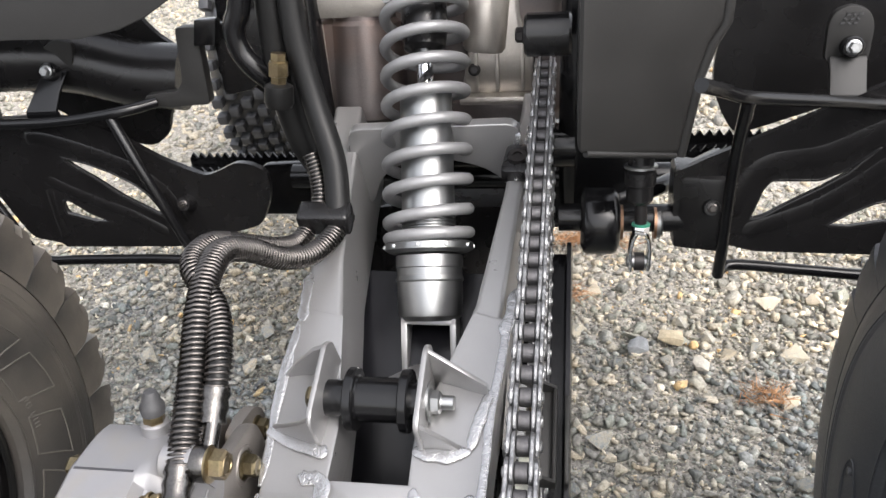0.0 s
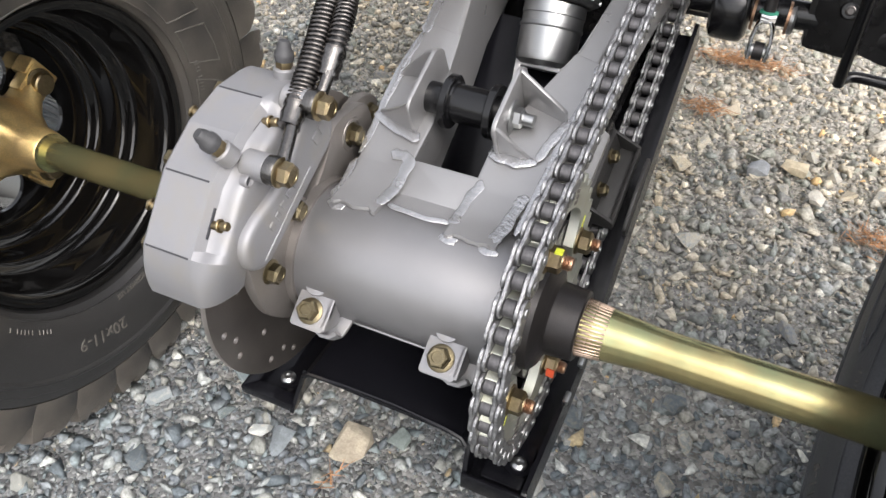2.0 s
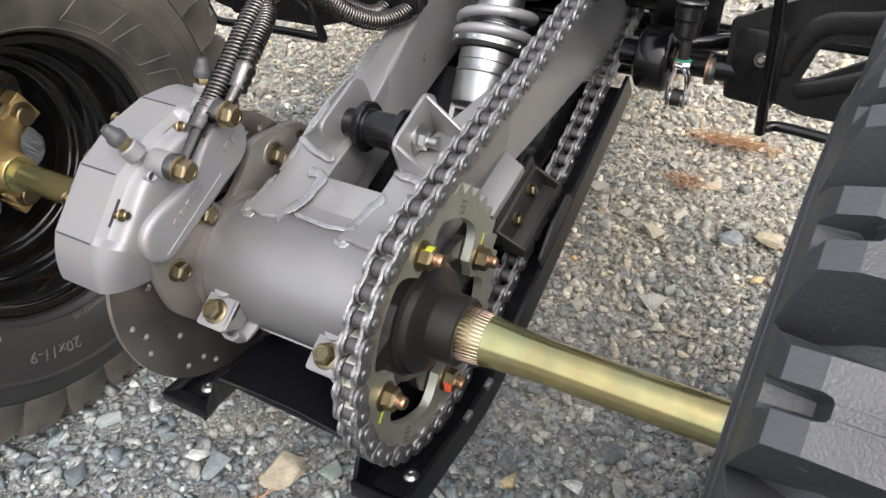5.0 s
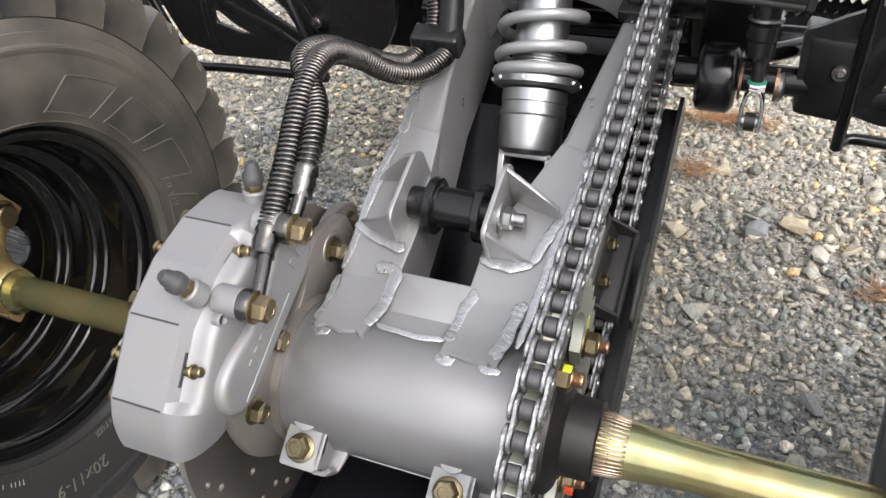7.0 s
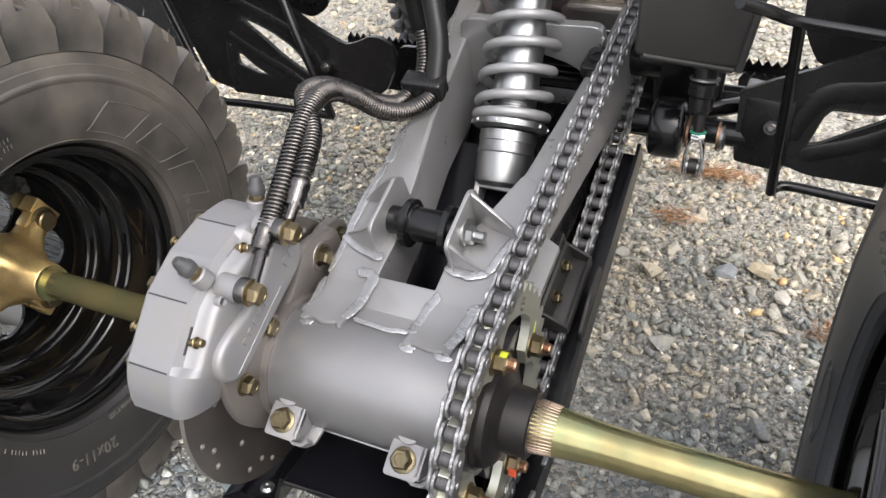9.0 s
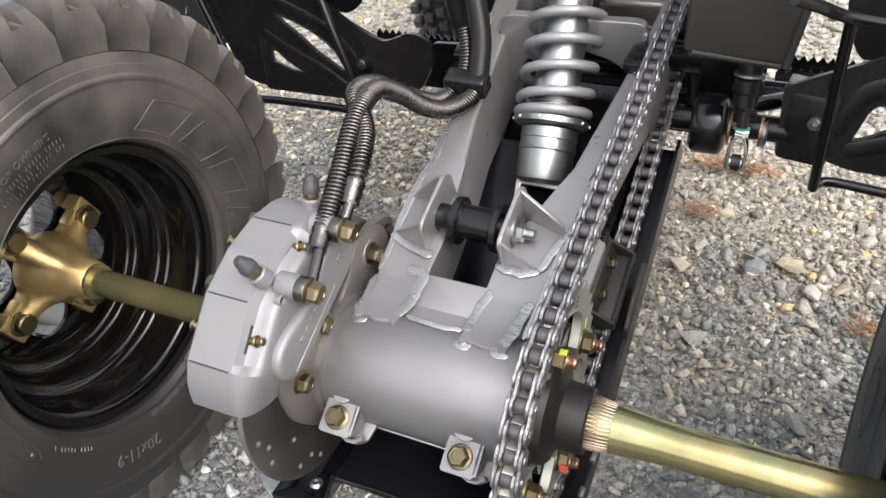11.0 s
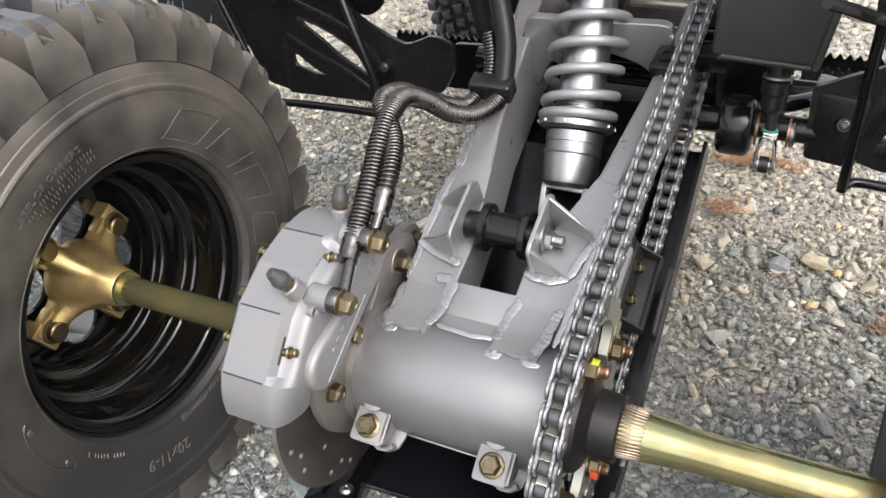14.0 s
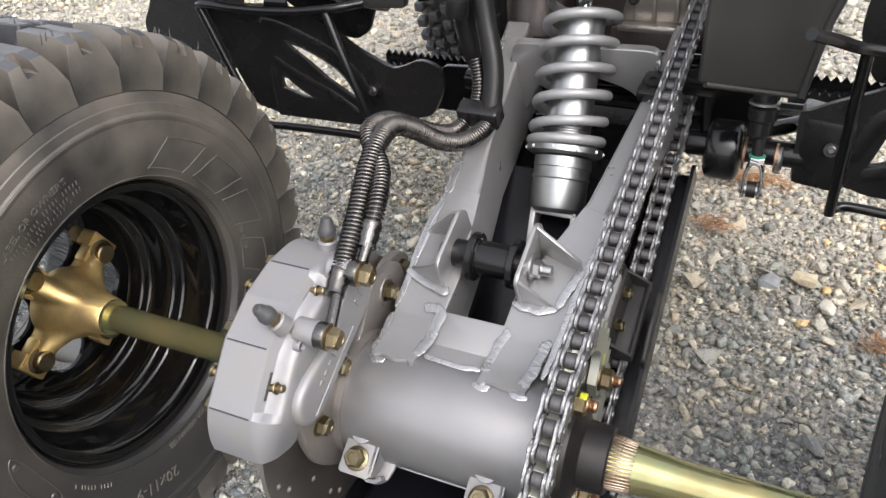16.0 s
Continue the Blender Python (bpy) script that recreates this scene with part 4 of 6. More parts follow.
part("bracket_web", folded([(-0.0555, 0.1370, 0.0034, 0.024, 0.0660), (-0.0640, 0.1375, 0.0034, 0.024, 0.0610), (-0.0780, 0.1365, 0.0034, 0.024, 0.0470), (-0.0885, 0.1340, 0.0034, 0.022, 0.0350)]), M_SILVER, b)
weld([arm(-0.090, 0.0950, 0.0350), arm(-0.074, 0.0895, 0.0355), arm(-0.056, 0.0835, 0.0360), arm(-0.0505, 0.0880, 0.0350)], 0.0042, swing, 31)
weld([arm(0.004, 0.0880, 0.0350), arm(0.010, 0.0850, 0.0355), arm(0.022, 0.0855, 0.0355), arm(0.038, 0.0875, 0.0350)], 0.0040, swing, 32)
weld([arm(0.037, 0.090, 0.0355), arm(0.0415, 0.110, 0.0360), arm(0.047, 0.130, 0.0355)], 0.0036, swing, 33)
weld([arm(-0.0895, 0.10, 0.0345), arm(-0.0900, 0.14, 0.0350), arm(-0.0905, 0.18, 0.0340)], 0.0028, swing, 34)
# cap plates that thicken the beams below the knee
for xa, xb, xc, xd in ((-0.0855, -0.0455, -0.0905, -0.0600), (0.003, 0.0475, 0.030, 0.0535)):
    flat(part("cap_plate", bevel(loft([[arm(xa, 0.045, 0.033), arm(xb, 0.045, 0.033), arm(xb, 0.045, 0.004), arm(xa, 0.045, 0.004)],
                                  [arm(xa - 0.001, 0.10, 0.0335), arm(xb, 0.10, 0.0335), arm(xb, 0.10, -0.002), arm(xa - 0.001, 0.10, -0.002)],
                                  [arm(xc, 0.192, 0.0325), arm(xd, 0.186, 0.0325), arm(xd, 0.17, 0.0), arm(xc, 0.17, 0.0)]]), 0.002), M_SILVER, swing))
# linkage spool and bolt
p0 = arm(0, LU, LV)
sp = (0, p0.y, p0.z)
part("linkage_spool", lathe([(-0.0545, 0), (-0.0545, 0.0115), (-0.0405, 0.0115), (-0.0405, 0.0190), (-0.0398, 0.0197), (-0.0352, 0.0197), (-0.0345, 0.0190), (-0.0345, 0.0150), (-0.0335, 0.0140), (-0.0075, 0.0140), (-0.0065, 0.0150), (-0.0065, 0.0190), (-0.0058, 0.0197), (-0.0012, 0.0197), (-0.0005, 0.0190), (-0.0005, 0.0115), (0.0065, 0.0115), (0.0065, 0)], sp, (1, 0, 0), 40, closed=False), M_FRAME, swing, "gloss black linkage spool")
bm = flange_bolt((0.0102, p0.y, p0.z), (1, 0, 0), 0.0075, 0.006)
rod((0.012, p0.y, p0.z), (0.026, p0.y, p0.z), 0.0045, 16, bm, 0.0006)
lathe([(-0.0004, 0.0), (-0.0004, 0.0125), (0.0010, 0.0125), (0.0010, 0.0)], (0.0102, p0.y, p0.z), (1, 0, 0), 28, bm, closed=False)
part("linkage_nut", bm, M_ZINC, swing, "bright zinc castle nut")
part("linkage_bolt_head", flange_bolt((-0.0575, p0.y, p0.z), (-1, 0, 0), 0.008), M_BOLT, swing)
# clamp lugs under the carrier
LD = Vector((0, -0.62, 0.785)).normalized()        # the clamp bolts' line
LW = Vector((0, 0.785, 0.62))                      # towards the carrier


def lug_at(x, c):
    return lambda a, b, h: Vector((x + a, c[1], c[2])) + LW * b + LD * h


for x in (-0.0735, 0.0245):
    c = (x, -0.0515, 0.2505)
    seat = [(-0.0125, -0.0125), (0.0125, -0.0125), (0.0145, -0.004), (0.0145, 0.022), (-0.0115, 0.022), (-0.0125, 0.006)]
    lug = part("clamp_lug", slab(rounded(seat, 0.003), lug_at(x, c), -0.0090, -0.0045, 0.0012), M_CALIPER, swing, "folded silver clamp lug")
    part("lug_cheek", slab(rounded([(-0.0115, -0.0045), (0.020, -0.0045), (0.020, -0.024), (-0.004, -0.0215)], 0.003), lambda a, b, h, c=c, x=x: Vector((x + 0.0105 + h, c[1], c[2])) + LW * a + LD * b, 0, 0.004, 0.001), M_CALIPER, lug)
    part("lug_ear", slab([(0.0085 * math.cos(t), 0.0185 + 0.0080 * math.sin(t)) for t in [i * math.tau / 20 for i in range(20)]], lug_at(x - 0.001, c), -0.0070, -0.0015, 0.001), M_CALIPER, lug)
    place = lug_at(x, c)
    tab = [(-0.0035, 0.018), (-0.0040, -0.005), (-0.0010, -0.0120), (0.0050, -0.0150), (0.0125, -0.0145), (0.0190, -0.0100), (0.0220, 0.000), (0.0220, 0.018)]
    low = part("lower_lug", slab(rounded(tab, 0.002), place, -0.0300, -0.0265, 0.001), M_CALIPER, lug, "curled silver strap end")
    curl = tab[1:6]
    bm = loft([[place(a, b, -0.0285), place(a * 0.75 + 0.002, b + 0.0030, -0.0285), place(a * 0.75 + 0.002, b + 0.0030, -0.0205 + 0.004 * (k == 4)), place(a, b, -0.0205 + 0.004 * (k == 4))] for k, (a, b) in enumerate(curl)])
    part("strap_rim", bevel(bm, 0.0008), M_CALIPER, low)
    part("clamp_bolt", flange_bolt(Vector(c) - LD * 0.0045, LD, 0.0076, 0.0070), M_BOLT, lug, "olive-gold flanged bolt")
part("clamp_seam", box((-0.02, AY - 0.031, AZ - 0.034), (0.128, 0.014, 0.004), Euler((radians(-42), 0, 0)).to_matrix(), round_by=0.001), M_SILVER, swing)
# chain roller on the beam
part("chain_slider", slab(rounded([(0.040, 0.320), (0.072, 0.320), (0.074, 0.352), (0.044, 0.352)], 0.006), lambda a, b, h: arm(a, b, h), 0.028, 0.040, 0.002), M_BLACK, swing, "black plastic chain slider")
nrm = arm(0, 0, 1) - arm(0, 0, 0)
part("slider_bolt", lathe([(0, 0.0075), (0.003, 0.0075), (0.003, 0.004), (0.001, 0.004), (0.001, 0)], arm(0.053, 0.336, 0.040), nrm, 20, closed=False), M_HUBBLK, swing)
# chain guide under the right beam: a shallow tray with a tall bolted side
g = part("chain_guide", bevel(loft([[arm(0.0625, u, -0.042), arm(0.0655, u, -0.043), arm(0.0705, u, -0.0625), arm(0.0670, u, -0.0660)] for u in (0.114, 0.189)]), 0.0006), M_PLASTIC, swing, "black plastic chain guide tray")
part("guide_floor", bevel(loft([[arm(0.0680, u, -0.0660), arm(0.0700, u, -0.0620), arm(0.0850, u, -0.0640), arm(0.0860, u, -0.0675)] for u in (0.1145, 0.1885)]), 0.0006), M_PLASTIC, g)
part("guide_wall", bevel(loft([[arm(0.0840, u, -0.0670), arm(0.0838, u, -0.0580), arm(0.0865, u, -0.0575), arm(0.0870, u, -0.0670)] for u in (0.114, 0.189)]), 0.0006), M_PLASTIC, g)
for u in (0.1125, 0.1870):
    part("guide_wall", bevel(loft([[arm(0.0630, e, -0.042), arm(0.0865, e, -0.0575), arm(0.0865, e, -0.067), arm(0.0670, e, -0.066)] for e in (u, u + 0.0028)]), 0.0006), M_PLASTIC, g)
part("guide_back", bevel(loft([[arm(0.0560, u, -0.034), arm(0.0610, u, -0.034), arm(0.0640, u, -0.046), arm(0.0660, u, -0.066), arm(0.0560, u, -0.066)] for u in (0.110, 0.192)]), 0.001), M_BLACK, g)
for u, v, x in ((0.1680, -0.0500, 0.0676), (0.1370, -0.0530, 0.0684)):
    part("guide_bolt", flange_bolt(arm(x, u, v), arm(0.96, 0, 0.26) - arm(0, 0, 0), 0.0052), M_BOLT, g)
part("guide_shoe", slab(rounded([(0.120, -0.076), (0.150, -0.064), (0.186, -0.064), (0.196, -0.090), (0.125, -0.104)], 0.004), lambda a, c, h: arm(0.0925 + h, a, c), 0, 0.003, 0.0008), M_PLASTIC, g)
flat(part("side_plate", bevel(loft([[arm(0.0530, u, -0.004 - d), arm(0.0575, u, -0.0125 - d), arm(0.0660, u, -0.0205 - d), arm(0.0664, u, -0.0270 - d), arm(0.0648, u, -0.0270 - d), arm(0.0640, u, -0.0225 - d), arm(0.0530, u, -0.0150 - d)] for u, d in ((0.108, -0.003), (0.1665, 0.0))]), 0.0008), M_SILVER, swing, "folded silver plate beside the chain guide"))

# ---- sprocket ----
SX = 0.0712
PITCH = 0.01555
TEETH = 38
RC = PITCH / (2 * math.sin(math.pi / TEETH))
sprk = thing("rear_sprocket", (SX, AY, AZ), "pale zinc-plated rear sprocket on a black hub flange", "sprocket")
n = TEETH * 8
bm = bmesh.new()
lo, hi = [], []
for i in range(n):
    a = i * math.tau / n
    ph = (i % 8) / 8
    tooth = 0.5 + 0.5 * math.cos(ph * math.tau)
    ro = RC - 0.0045 + 0.0075 * tooth
    d = math.degrees(a)
    k = abs((d - 13 + 45) % 90 - 45)
    tab = math.cos(math.pi / 2 * min(k / 25.0, 1.0)) ** 2
    ri = 0.0735 - 0.0205 * min(1.0, tab * 1.35)
    row = []
    for x in (SX - 0.0035, SX + 0.0035):
        for r in (ri, ro):
            row.append(bm.verts.new((x, AY + r * math.cos(a), AZ + r * math.sin(a))))
    lo.append(row)
for p, q in zip(lo, lo[1:] + lo[:1]):
    bm.faces.new((p[0], p[1], q[1], q[0]))
    bm.faces.new((p[2], q[2], q[3], p[3]))
    bm.faces.new((p[0], q[0], q[2], p[2]))
    bm.faces.new((p[1], p[3], q[3], q[1]))
plate = part("tooth_ring", bm, M_SPROCKET, sprk, "zinc tooth ring with four bolt tabs", 25)
for deg in (60, 150, 240, 330):       # stamped marks too small to read
    bm = bmesh.new()
    for r in (0.0775, 0.0812, 0.0849):
        for k in range(3):
            box(polar(SX + 0.0036, r, deg + k * 1.9 - 1.9), (0.0006, 0.0022, 0.0022), bm=bm)
    if deg in (60, 240):
        part("stamped_mark", bm, M_CAST, plate)
flange = []
for i in range(120):
    d = i * 3.0
    k = abs((d - 13 + 45) % 90 - 45)
    r = 0.046 + 0.029 * max(0.0, math.cos(radians(min(k, 30) * 3))) ** 0.8
    flange.append((AY + r * math.cos(radians(d)), AZ + r * math.sin(radians(d))))
part("hub_flange", slab(flange, yz(SX - 0.012), 0, 0.0075, 0.001), M_HUBBLK, sprk, "black four-armed hub flange")
part("hub_sleeve", lathe([(-0.015, 0.016), (-0.015, 0.042), (-0.004, 0.042), (-0.002, 0.0395), (0.003, 0.0385), (0.006, 0.0345), (0.0075, 0.0290), (0.0100, 0.0252), (0.0275, 0.0240), (0.0288, 0.0228), (0.0288, 0.016)], (SX, AY, AZ), (1, 0, 0), 56), M_HUBBLK, sprk, "black steel hub sleeve")
for k, deg in enumerate((13, 103, 193, 283)):
    c = polar(SX + 0.0035, 0.0655, deg)
    nut = part("sprocket_nut", flange_bolt(c, (1, 0, 0), 0.0084, 0.0080, 0.2 + k), M_NUT, sprk, "yellow zinc flange nut")
    thread = [(0.0, 0.0), (0.0, 0.0046)] + [(0.0085 + 0.0006 * i, 0.0047 if i % 2 else 0.0042) for i in range(11)] + [(0.0158, 0.0038), (0.0158, 0.0)]
    part("stud", lathe(thread, c, (1, 0, 0), 18, closed=False), M_COPPER, nut, "copper-coloured stud end")
    mark = M_RED if deg == 283 else M_YELLOW
    bm = bmesh.new()
    if deg == 13 or deg == 193:
        q = polar(SX + 0.0037, 0.0655, deg) + Vector((0.0002, -0.006 if deg == 193 else 0.007, -0.014 if deg == 193 else 0.0125))
        box(q, (0.0004, 0.0016, 0.009), Euler((radians(-35), 0, 0)).to_matrix(), bm, 0.0001)
    else:
        box(c + Vector((0.007, -0.001, 0.0078 if deg != 283 else -0.0)), (0.005, 0.0055, 0.0008) if deg != 283 else (0.006, 0.0012, 0.008), None, bm, 0.0003)
        if deg == 283:
            bmesh.ops.translate(bm, verts=bm.verts[:], vec=(0.0, -0.0078, 0.0))
    part("paint_mark", bm, mark, nut)

# ---- chain ----
CF, RF = Vector((0.4615, 0.428)), 0.033       # the front sprocket
chain = thing("drive_chain", (SX, AY, AZ), "grey steel roller drive chain running round the rear sprocket", "chain")


def chain_line():
    """Points a pitch apart along the chain's loop."""
    c1, c2 = Vector((AY, AZ)), CF
    d = c2 - c1
    th, be = math.atan2(d.y, d.x), math.asin((RC - RF) / d.length)
    top1 = c1 + RC * Vector((math.cos(th + math.pi / 2 - be), math.sin(th + math.pi / 2 - be)))
    top2 = c2 + RF * Vector((math.cos(th + math.pi / 2 - be), math.sin(th + math.pi / 2 - be)))
    bot1 = c1 + RC * Vector((math.cos(th - math.pi / 2 + be), math.sin(th - math.pi / 2 + be)))
    bot2 = c2 + RF * Vector((math.cos(th - math.pi / 2 + be), math.sin(th - math.pi / 2 + be)))
    fine = []
    for k in range(200):
        fine.append(top2.lerp(top1, k / 200))
    a0, a1 = th + math.pi / 2 - be, th - math.pi / 2 + be + math.tau
    for k in range(400):
        a = a0 + (a1 - a0) * k / 400
        fine.append(c1 + RC * Vector((math.cos(a), math.sin(a))))
    for k in range(200):
        p = bot1.lerp(bot2, k / 200)
        fine.append(p - Vector((0, 0.006 * math.sin(math.pi * k / 200))))
    a0, a1 = th - math.pi / 2 + be, th + math.pi / 2 - be
    for k in range(120):
        a = a0 + (a1 - a0) * k / 120
        fine.append(c2 + RF * Vector((math.cos(a), math.sin(a))))
    fine.append(fine[0])
    total = sum((q - p).length for p, q in zip(fine, fine[1:]))
    count = 2 * round(total / PITCH / 2)
    step = total / count
    out, run, want = [], 0.0, 0.0
    for p, q in zip(fine, fine[1:]):
        n = (q - p).length
        while want <= run + n and len(out) < count:
            out.append(p.lerp(q, (want - run) / n))
            want += step
        run += n
    return out


def plate_outline():
    r, w, h = 0.0076, 0.0058, PITCH / 2
    pts = []
    for k in range(9):
        a = radians(-110 + 220 * k / 8)
        pts.append((h + r * math.cos(a), r * math.sin(a)))
    pts.append((0, w))
    pts += [(-x, y) for x, y in reversed(pts[:9])]
    pts.append((0, -w))
    return pts


def link_mesh(kind):
    ol = plate_outline()
    x = 0.0050 if kind == "inner" else 0.0077
    bm = bmesh.new()
    for s in (-1, 1):
        join(bm, slab(ol, lambda a, b, h: Vector((h, a, b)), s * x - 0.0012, s * x + 0.0012, 0.0005, 1))
    for e in (-PITCH / 2, PITCH / 2):
        if kind == "outer":
            for s in (-1, 1):
                lathe([(0, 0), (0, 0.0030), (0.0009, 0.0030), (0.0014, 0.0022), (0.0014, 0)], (s * 0.0088, e, 0), (s, 0, 0), 14, bm, closed=False)
    return bm


chain_pts = chain_line()
inner, outer = finish(link_mesh("inner"), "inner_link", M_CHAIN, 30), finish(link_mesh("outer"), "outer_link", M_CHAIN, 30)
roller = finish(lathe([(-0.0036, 0), (-0.0036, 0.0050), (-0.003, 0.0055), (0.003, 0.0055), (0.0036, 0.0050), (0.0036, 0)], (0, 0, 0), (1, 0, 0), 18, closed=False), "roller", M_ROLLER)
for i, p in enumerate(chain_pts):
    q = chain_pts[(i + 1) % len(chain_pts)]
    mid, d = (p + q) / 2, q - p
    ob = attach(new("chain_link", inner if i % 2 else outer), chain)
    ob.matrix_basis = Matrix.Translation((SX, mid.x, mid.y)) @ Matrix.Rotation(math.atan2(d.y, d.x), 4, "X")
    ob = attach(new("chain_roller", roller), chain)
    ob.matrix_basis = Matrix.Translation((SX, p.x, p.y))

# ---- brake disc ----
disc = thing("brake_disc", (-0.118, AY, AZ), "drilled grey-brown steel brake disc", "brake disc")
outer_c = [(0.108 * math.cos(i * math.tau / 96), 0.108 * math.sin(i * math.tau / 96)) for i in range(96)]
inner_c = [(0.045 * math.cos(i * math.tau / 40), 0.045 * math.sin(i * math.tau / 40)) for i in range(40)]
drill = []
for k in range(8):
    for r, d in ((0.098, 0), (0.092, 9), (0.098, 18), (0.076, 30)):
        a = radians(45 * k + d + 8)
        drill.append([(r * math.cos(a) + 0.0028 * math.cos(j * math.tau / 10), r * math.sin(a) + 0.0028 * math.sin(j * math.tau / 10)) for j in range(10)])
part("rotor", sheet(outer_c, [inner_c] + drill, lambda a, b, h: Vector((-0.118 + h, AY + a, AZ + b)), -0.002, 0.002), M_DISC, disc, "", 30)
part("disc_carrier", lathe([(-0.004, 0.019), (-0.004, 0.052), (0.004, 0.052), (0.004, 0.030), (0.02, 0.028), (0.02, 0.019)], (-0.122, AY, AZ), (1, 0, 0), 48), M_HUBBLK, disc)

# ---- caliper mount ----
mount = thing("caliper_mount", (-0.1, AY, AZ), "grey cast caliper bracket bolted to the axle carrier", "bracket")
mo = [(-0.074, 0.302), (-0.071, 0.268), (-0.064, 0.246), (-0.046, 0.226), (-0.02, 0.210), (0.02, 0.205), (0.05, 0.222), (0.062, 0.255), (0.080, 0.286), (0.090, 0.296), (0.090, 0.312), (0.084, 0.330), (0.074, 0.336), (0.050, 0.339), (0.036, 0.337), (0.028, 0.325), (0.018, 0.312), (0.006, 0.3040), (-0.004, 0.3045), (-0.012, 0.3150), (-0.022, 0.3180), (-0.031, 0.3120), (-0.038, 0.3030),
      (-0.050, 0.300)]
part("plate", slab(rounded(mo, 0.008), yz(-0.105), 0, 0.0085, 0.002), M_CAST, mount)
part("boss", lathe([(0, 0.0445), (0, 0.0505), (0.007, 0.0498), (0.007, 0.0445)], (-0.098, AY, AZ), (1, 0, 0), 64), M_CAST, mount)
part("jaw_lobe", slab(rounded([(0.070, 0.285), (0.100, 0.292), (0.112, 0.303), (0.113, 0.317), (0.103, 0.327), (0.088, 0.331), (0.070, 0.330)], 0.007), yz(-0.1135), 0, 0.0085, 0.002), M_CAST, mount)
part("bolt_pocket", lathe([(0, 0.0108), (0.0012, 0.0104), (0.0012, 0.0122), (0, 0.0128)], (-0.0968, 0.058, 0.3195), (1, 0, 0), 28), M_CAST, mount)
for x, y, z in ((-0.0968, 0.058, 0.3195), (-0.0968, -0.054, 0.279), (-0.1050, 0.098, 0.312), (-0.0968, -0.021, 0.308)):
    part("mount_bolt", flange_bolt((x, y, z), (1, 0, 0), 0.0072), M_BOLT, mount, "olive-gold flanged bolt")

# ---- caliper ----
cal = thing("brake_caliper", (-0.125, -0.05, 0.33), "silver-painted brake caliper clamped over the disc", "caliper")


CORNERS = (81.0, 97.5, 112.0, 127.5, 149.5, 166.0)


def cal_radius(deg):
    """The bridge's flat facets, as a distance from the axle."""
    for a, b in zip(CORNERS, CORNERS[1:]):
        if a <= deg <= b:
            return 0.1235 * math.cos(radians((b - a) / 2)) / math.cos(radians(deg - (a + b) / 2))
    return 0.1235


degs = [81, 83, 86, 90, 94, 97.5, 98.5, 100, 102, 105, 108.5, 112, 115, 119, 123, 127.5, 131, 135, 139, 142, 144, 145.5, 147, 149.5, 152, 155, 158, 161, 163.5, 166]
dip = (0.0, 0.0062, 0.0074, 0.0078, 0.0082, 0.0088, 0.0098, 0.0115, 0.0150, 0.0190)
rings = []
for deg in degs:
    hollow = max(0.0, min(1.0, (deg - 97.5) / 2.5, (149.5 - deg) / 2.5))
    hollow = hollow * hollow * (3 - 2 * hollow)
    tip = max(0.0, (deg - 152.0) / 14.0, (88.0 - deg) / 12.0) ** 2 * 0.008         # rounded ends
    r = cal_radius(deg) - tip
    reach = 0.0170 * (1 - 0.45 * max(0.0, (deg - 150.0) / 16.0))
    ring = [ring_at(-0.1505, 0.080, deg), ring_at(-0.1505, r - 0.0030, deg), ring_at(-0.1495, r - 0.0010, deg), ring_at(-0.1480, r, deg), ring_at(-0.1470, r, deg), ring_at(-0.1145, r, deg)]
    for k in range(10):
        a = radians(4 + 9.2 * k) if k else 0.0
        ring.append(ring_at(-0.1130 + reach * math.sin(a), r - 0.0185 * (1 - math.cos(a)) * (1 - hollow) - dip[k] * hollow, deg))
    ring += [ring_at(-0.1125 + reach, 0.090, deg), ring_at(-0.1150 + reach, 0.074, deg)]
    rings.append(ring)
body = part("body", loft(rings), M_CALIPER, cal, "", 42)
wide = len(rings[0])
for e in body.data.edges:             # crisp facet corners and a crisp edge along the hollow
    (ra, ka), (rb, kb) = sorted(divmod(v, wide) for v in e.vertices)
    if ra == rb and degs[ra] in CORNERS and 1 <= min(ka, kb) and max(ka, kb) <= 6:
        e.use_edge_sharp = True
    if ra == rb and degs[ra] in (100, 147, 149.5) and 6 <= min(ka, kb) and max(ka, kb) <= 14:
        e.use_edge_sharp = True
    if rb == ra + 1 and ka == kb and ka in (1, 3) or (ka == kb and ka in (6, 7) and rb == ra + 1 and 98 <= degs[ra] <= 146):
        e.use_edge_sharp = True
for deg in (97.5, 127.5, 149.5):          # machined joints across the bridge, dark boxes for the shade in them
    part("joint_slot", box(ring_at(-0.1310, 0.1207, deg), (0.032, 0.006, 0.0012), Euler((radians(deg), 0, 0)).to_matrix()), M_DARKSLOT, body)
# piston housing on the inner face
ca, cbv = Vector((-0.062, 0.3125)), Vector((0.006, 0.3505))
dd = (cbv - ca).normalized()
nn = Vector((-dd.y, dd.x))
span = (cbv - ca).length
low_end = [ca + (dd * math.cos(t) + nn * math.sin(t)) * 0.0185 for t in [math.pi / 2 + math.pi * i / 14 for i in range(15)]]
top_end = [cbv + (dd * math.cos(t) + nn * math.sin(t)) * 0.0215 for t in [-math.pi / 2 + math.pi * i / 14 for i in range(15)]]
waist = [ca + dd * span * (1 - k / 9) + nn * (0.0185 + 0.003 * (1 - k / 9) - 0.0085 * math.sin(math.pi * k / 9) ** 2) for k in range(1, 9)]
cap = [tuple(p) for p in low_end + top_end + waist]
house = part("piston_housing", slab(cap, yz(-0.106), 0, 0.0165, 0.0055, 4), M_CALIPER, cal, "", 50)
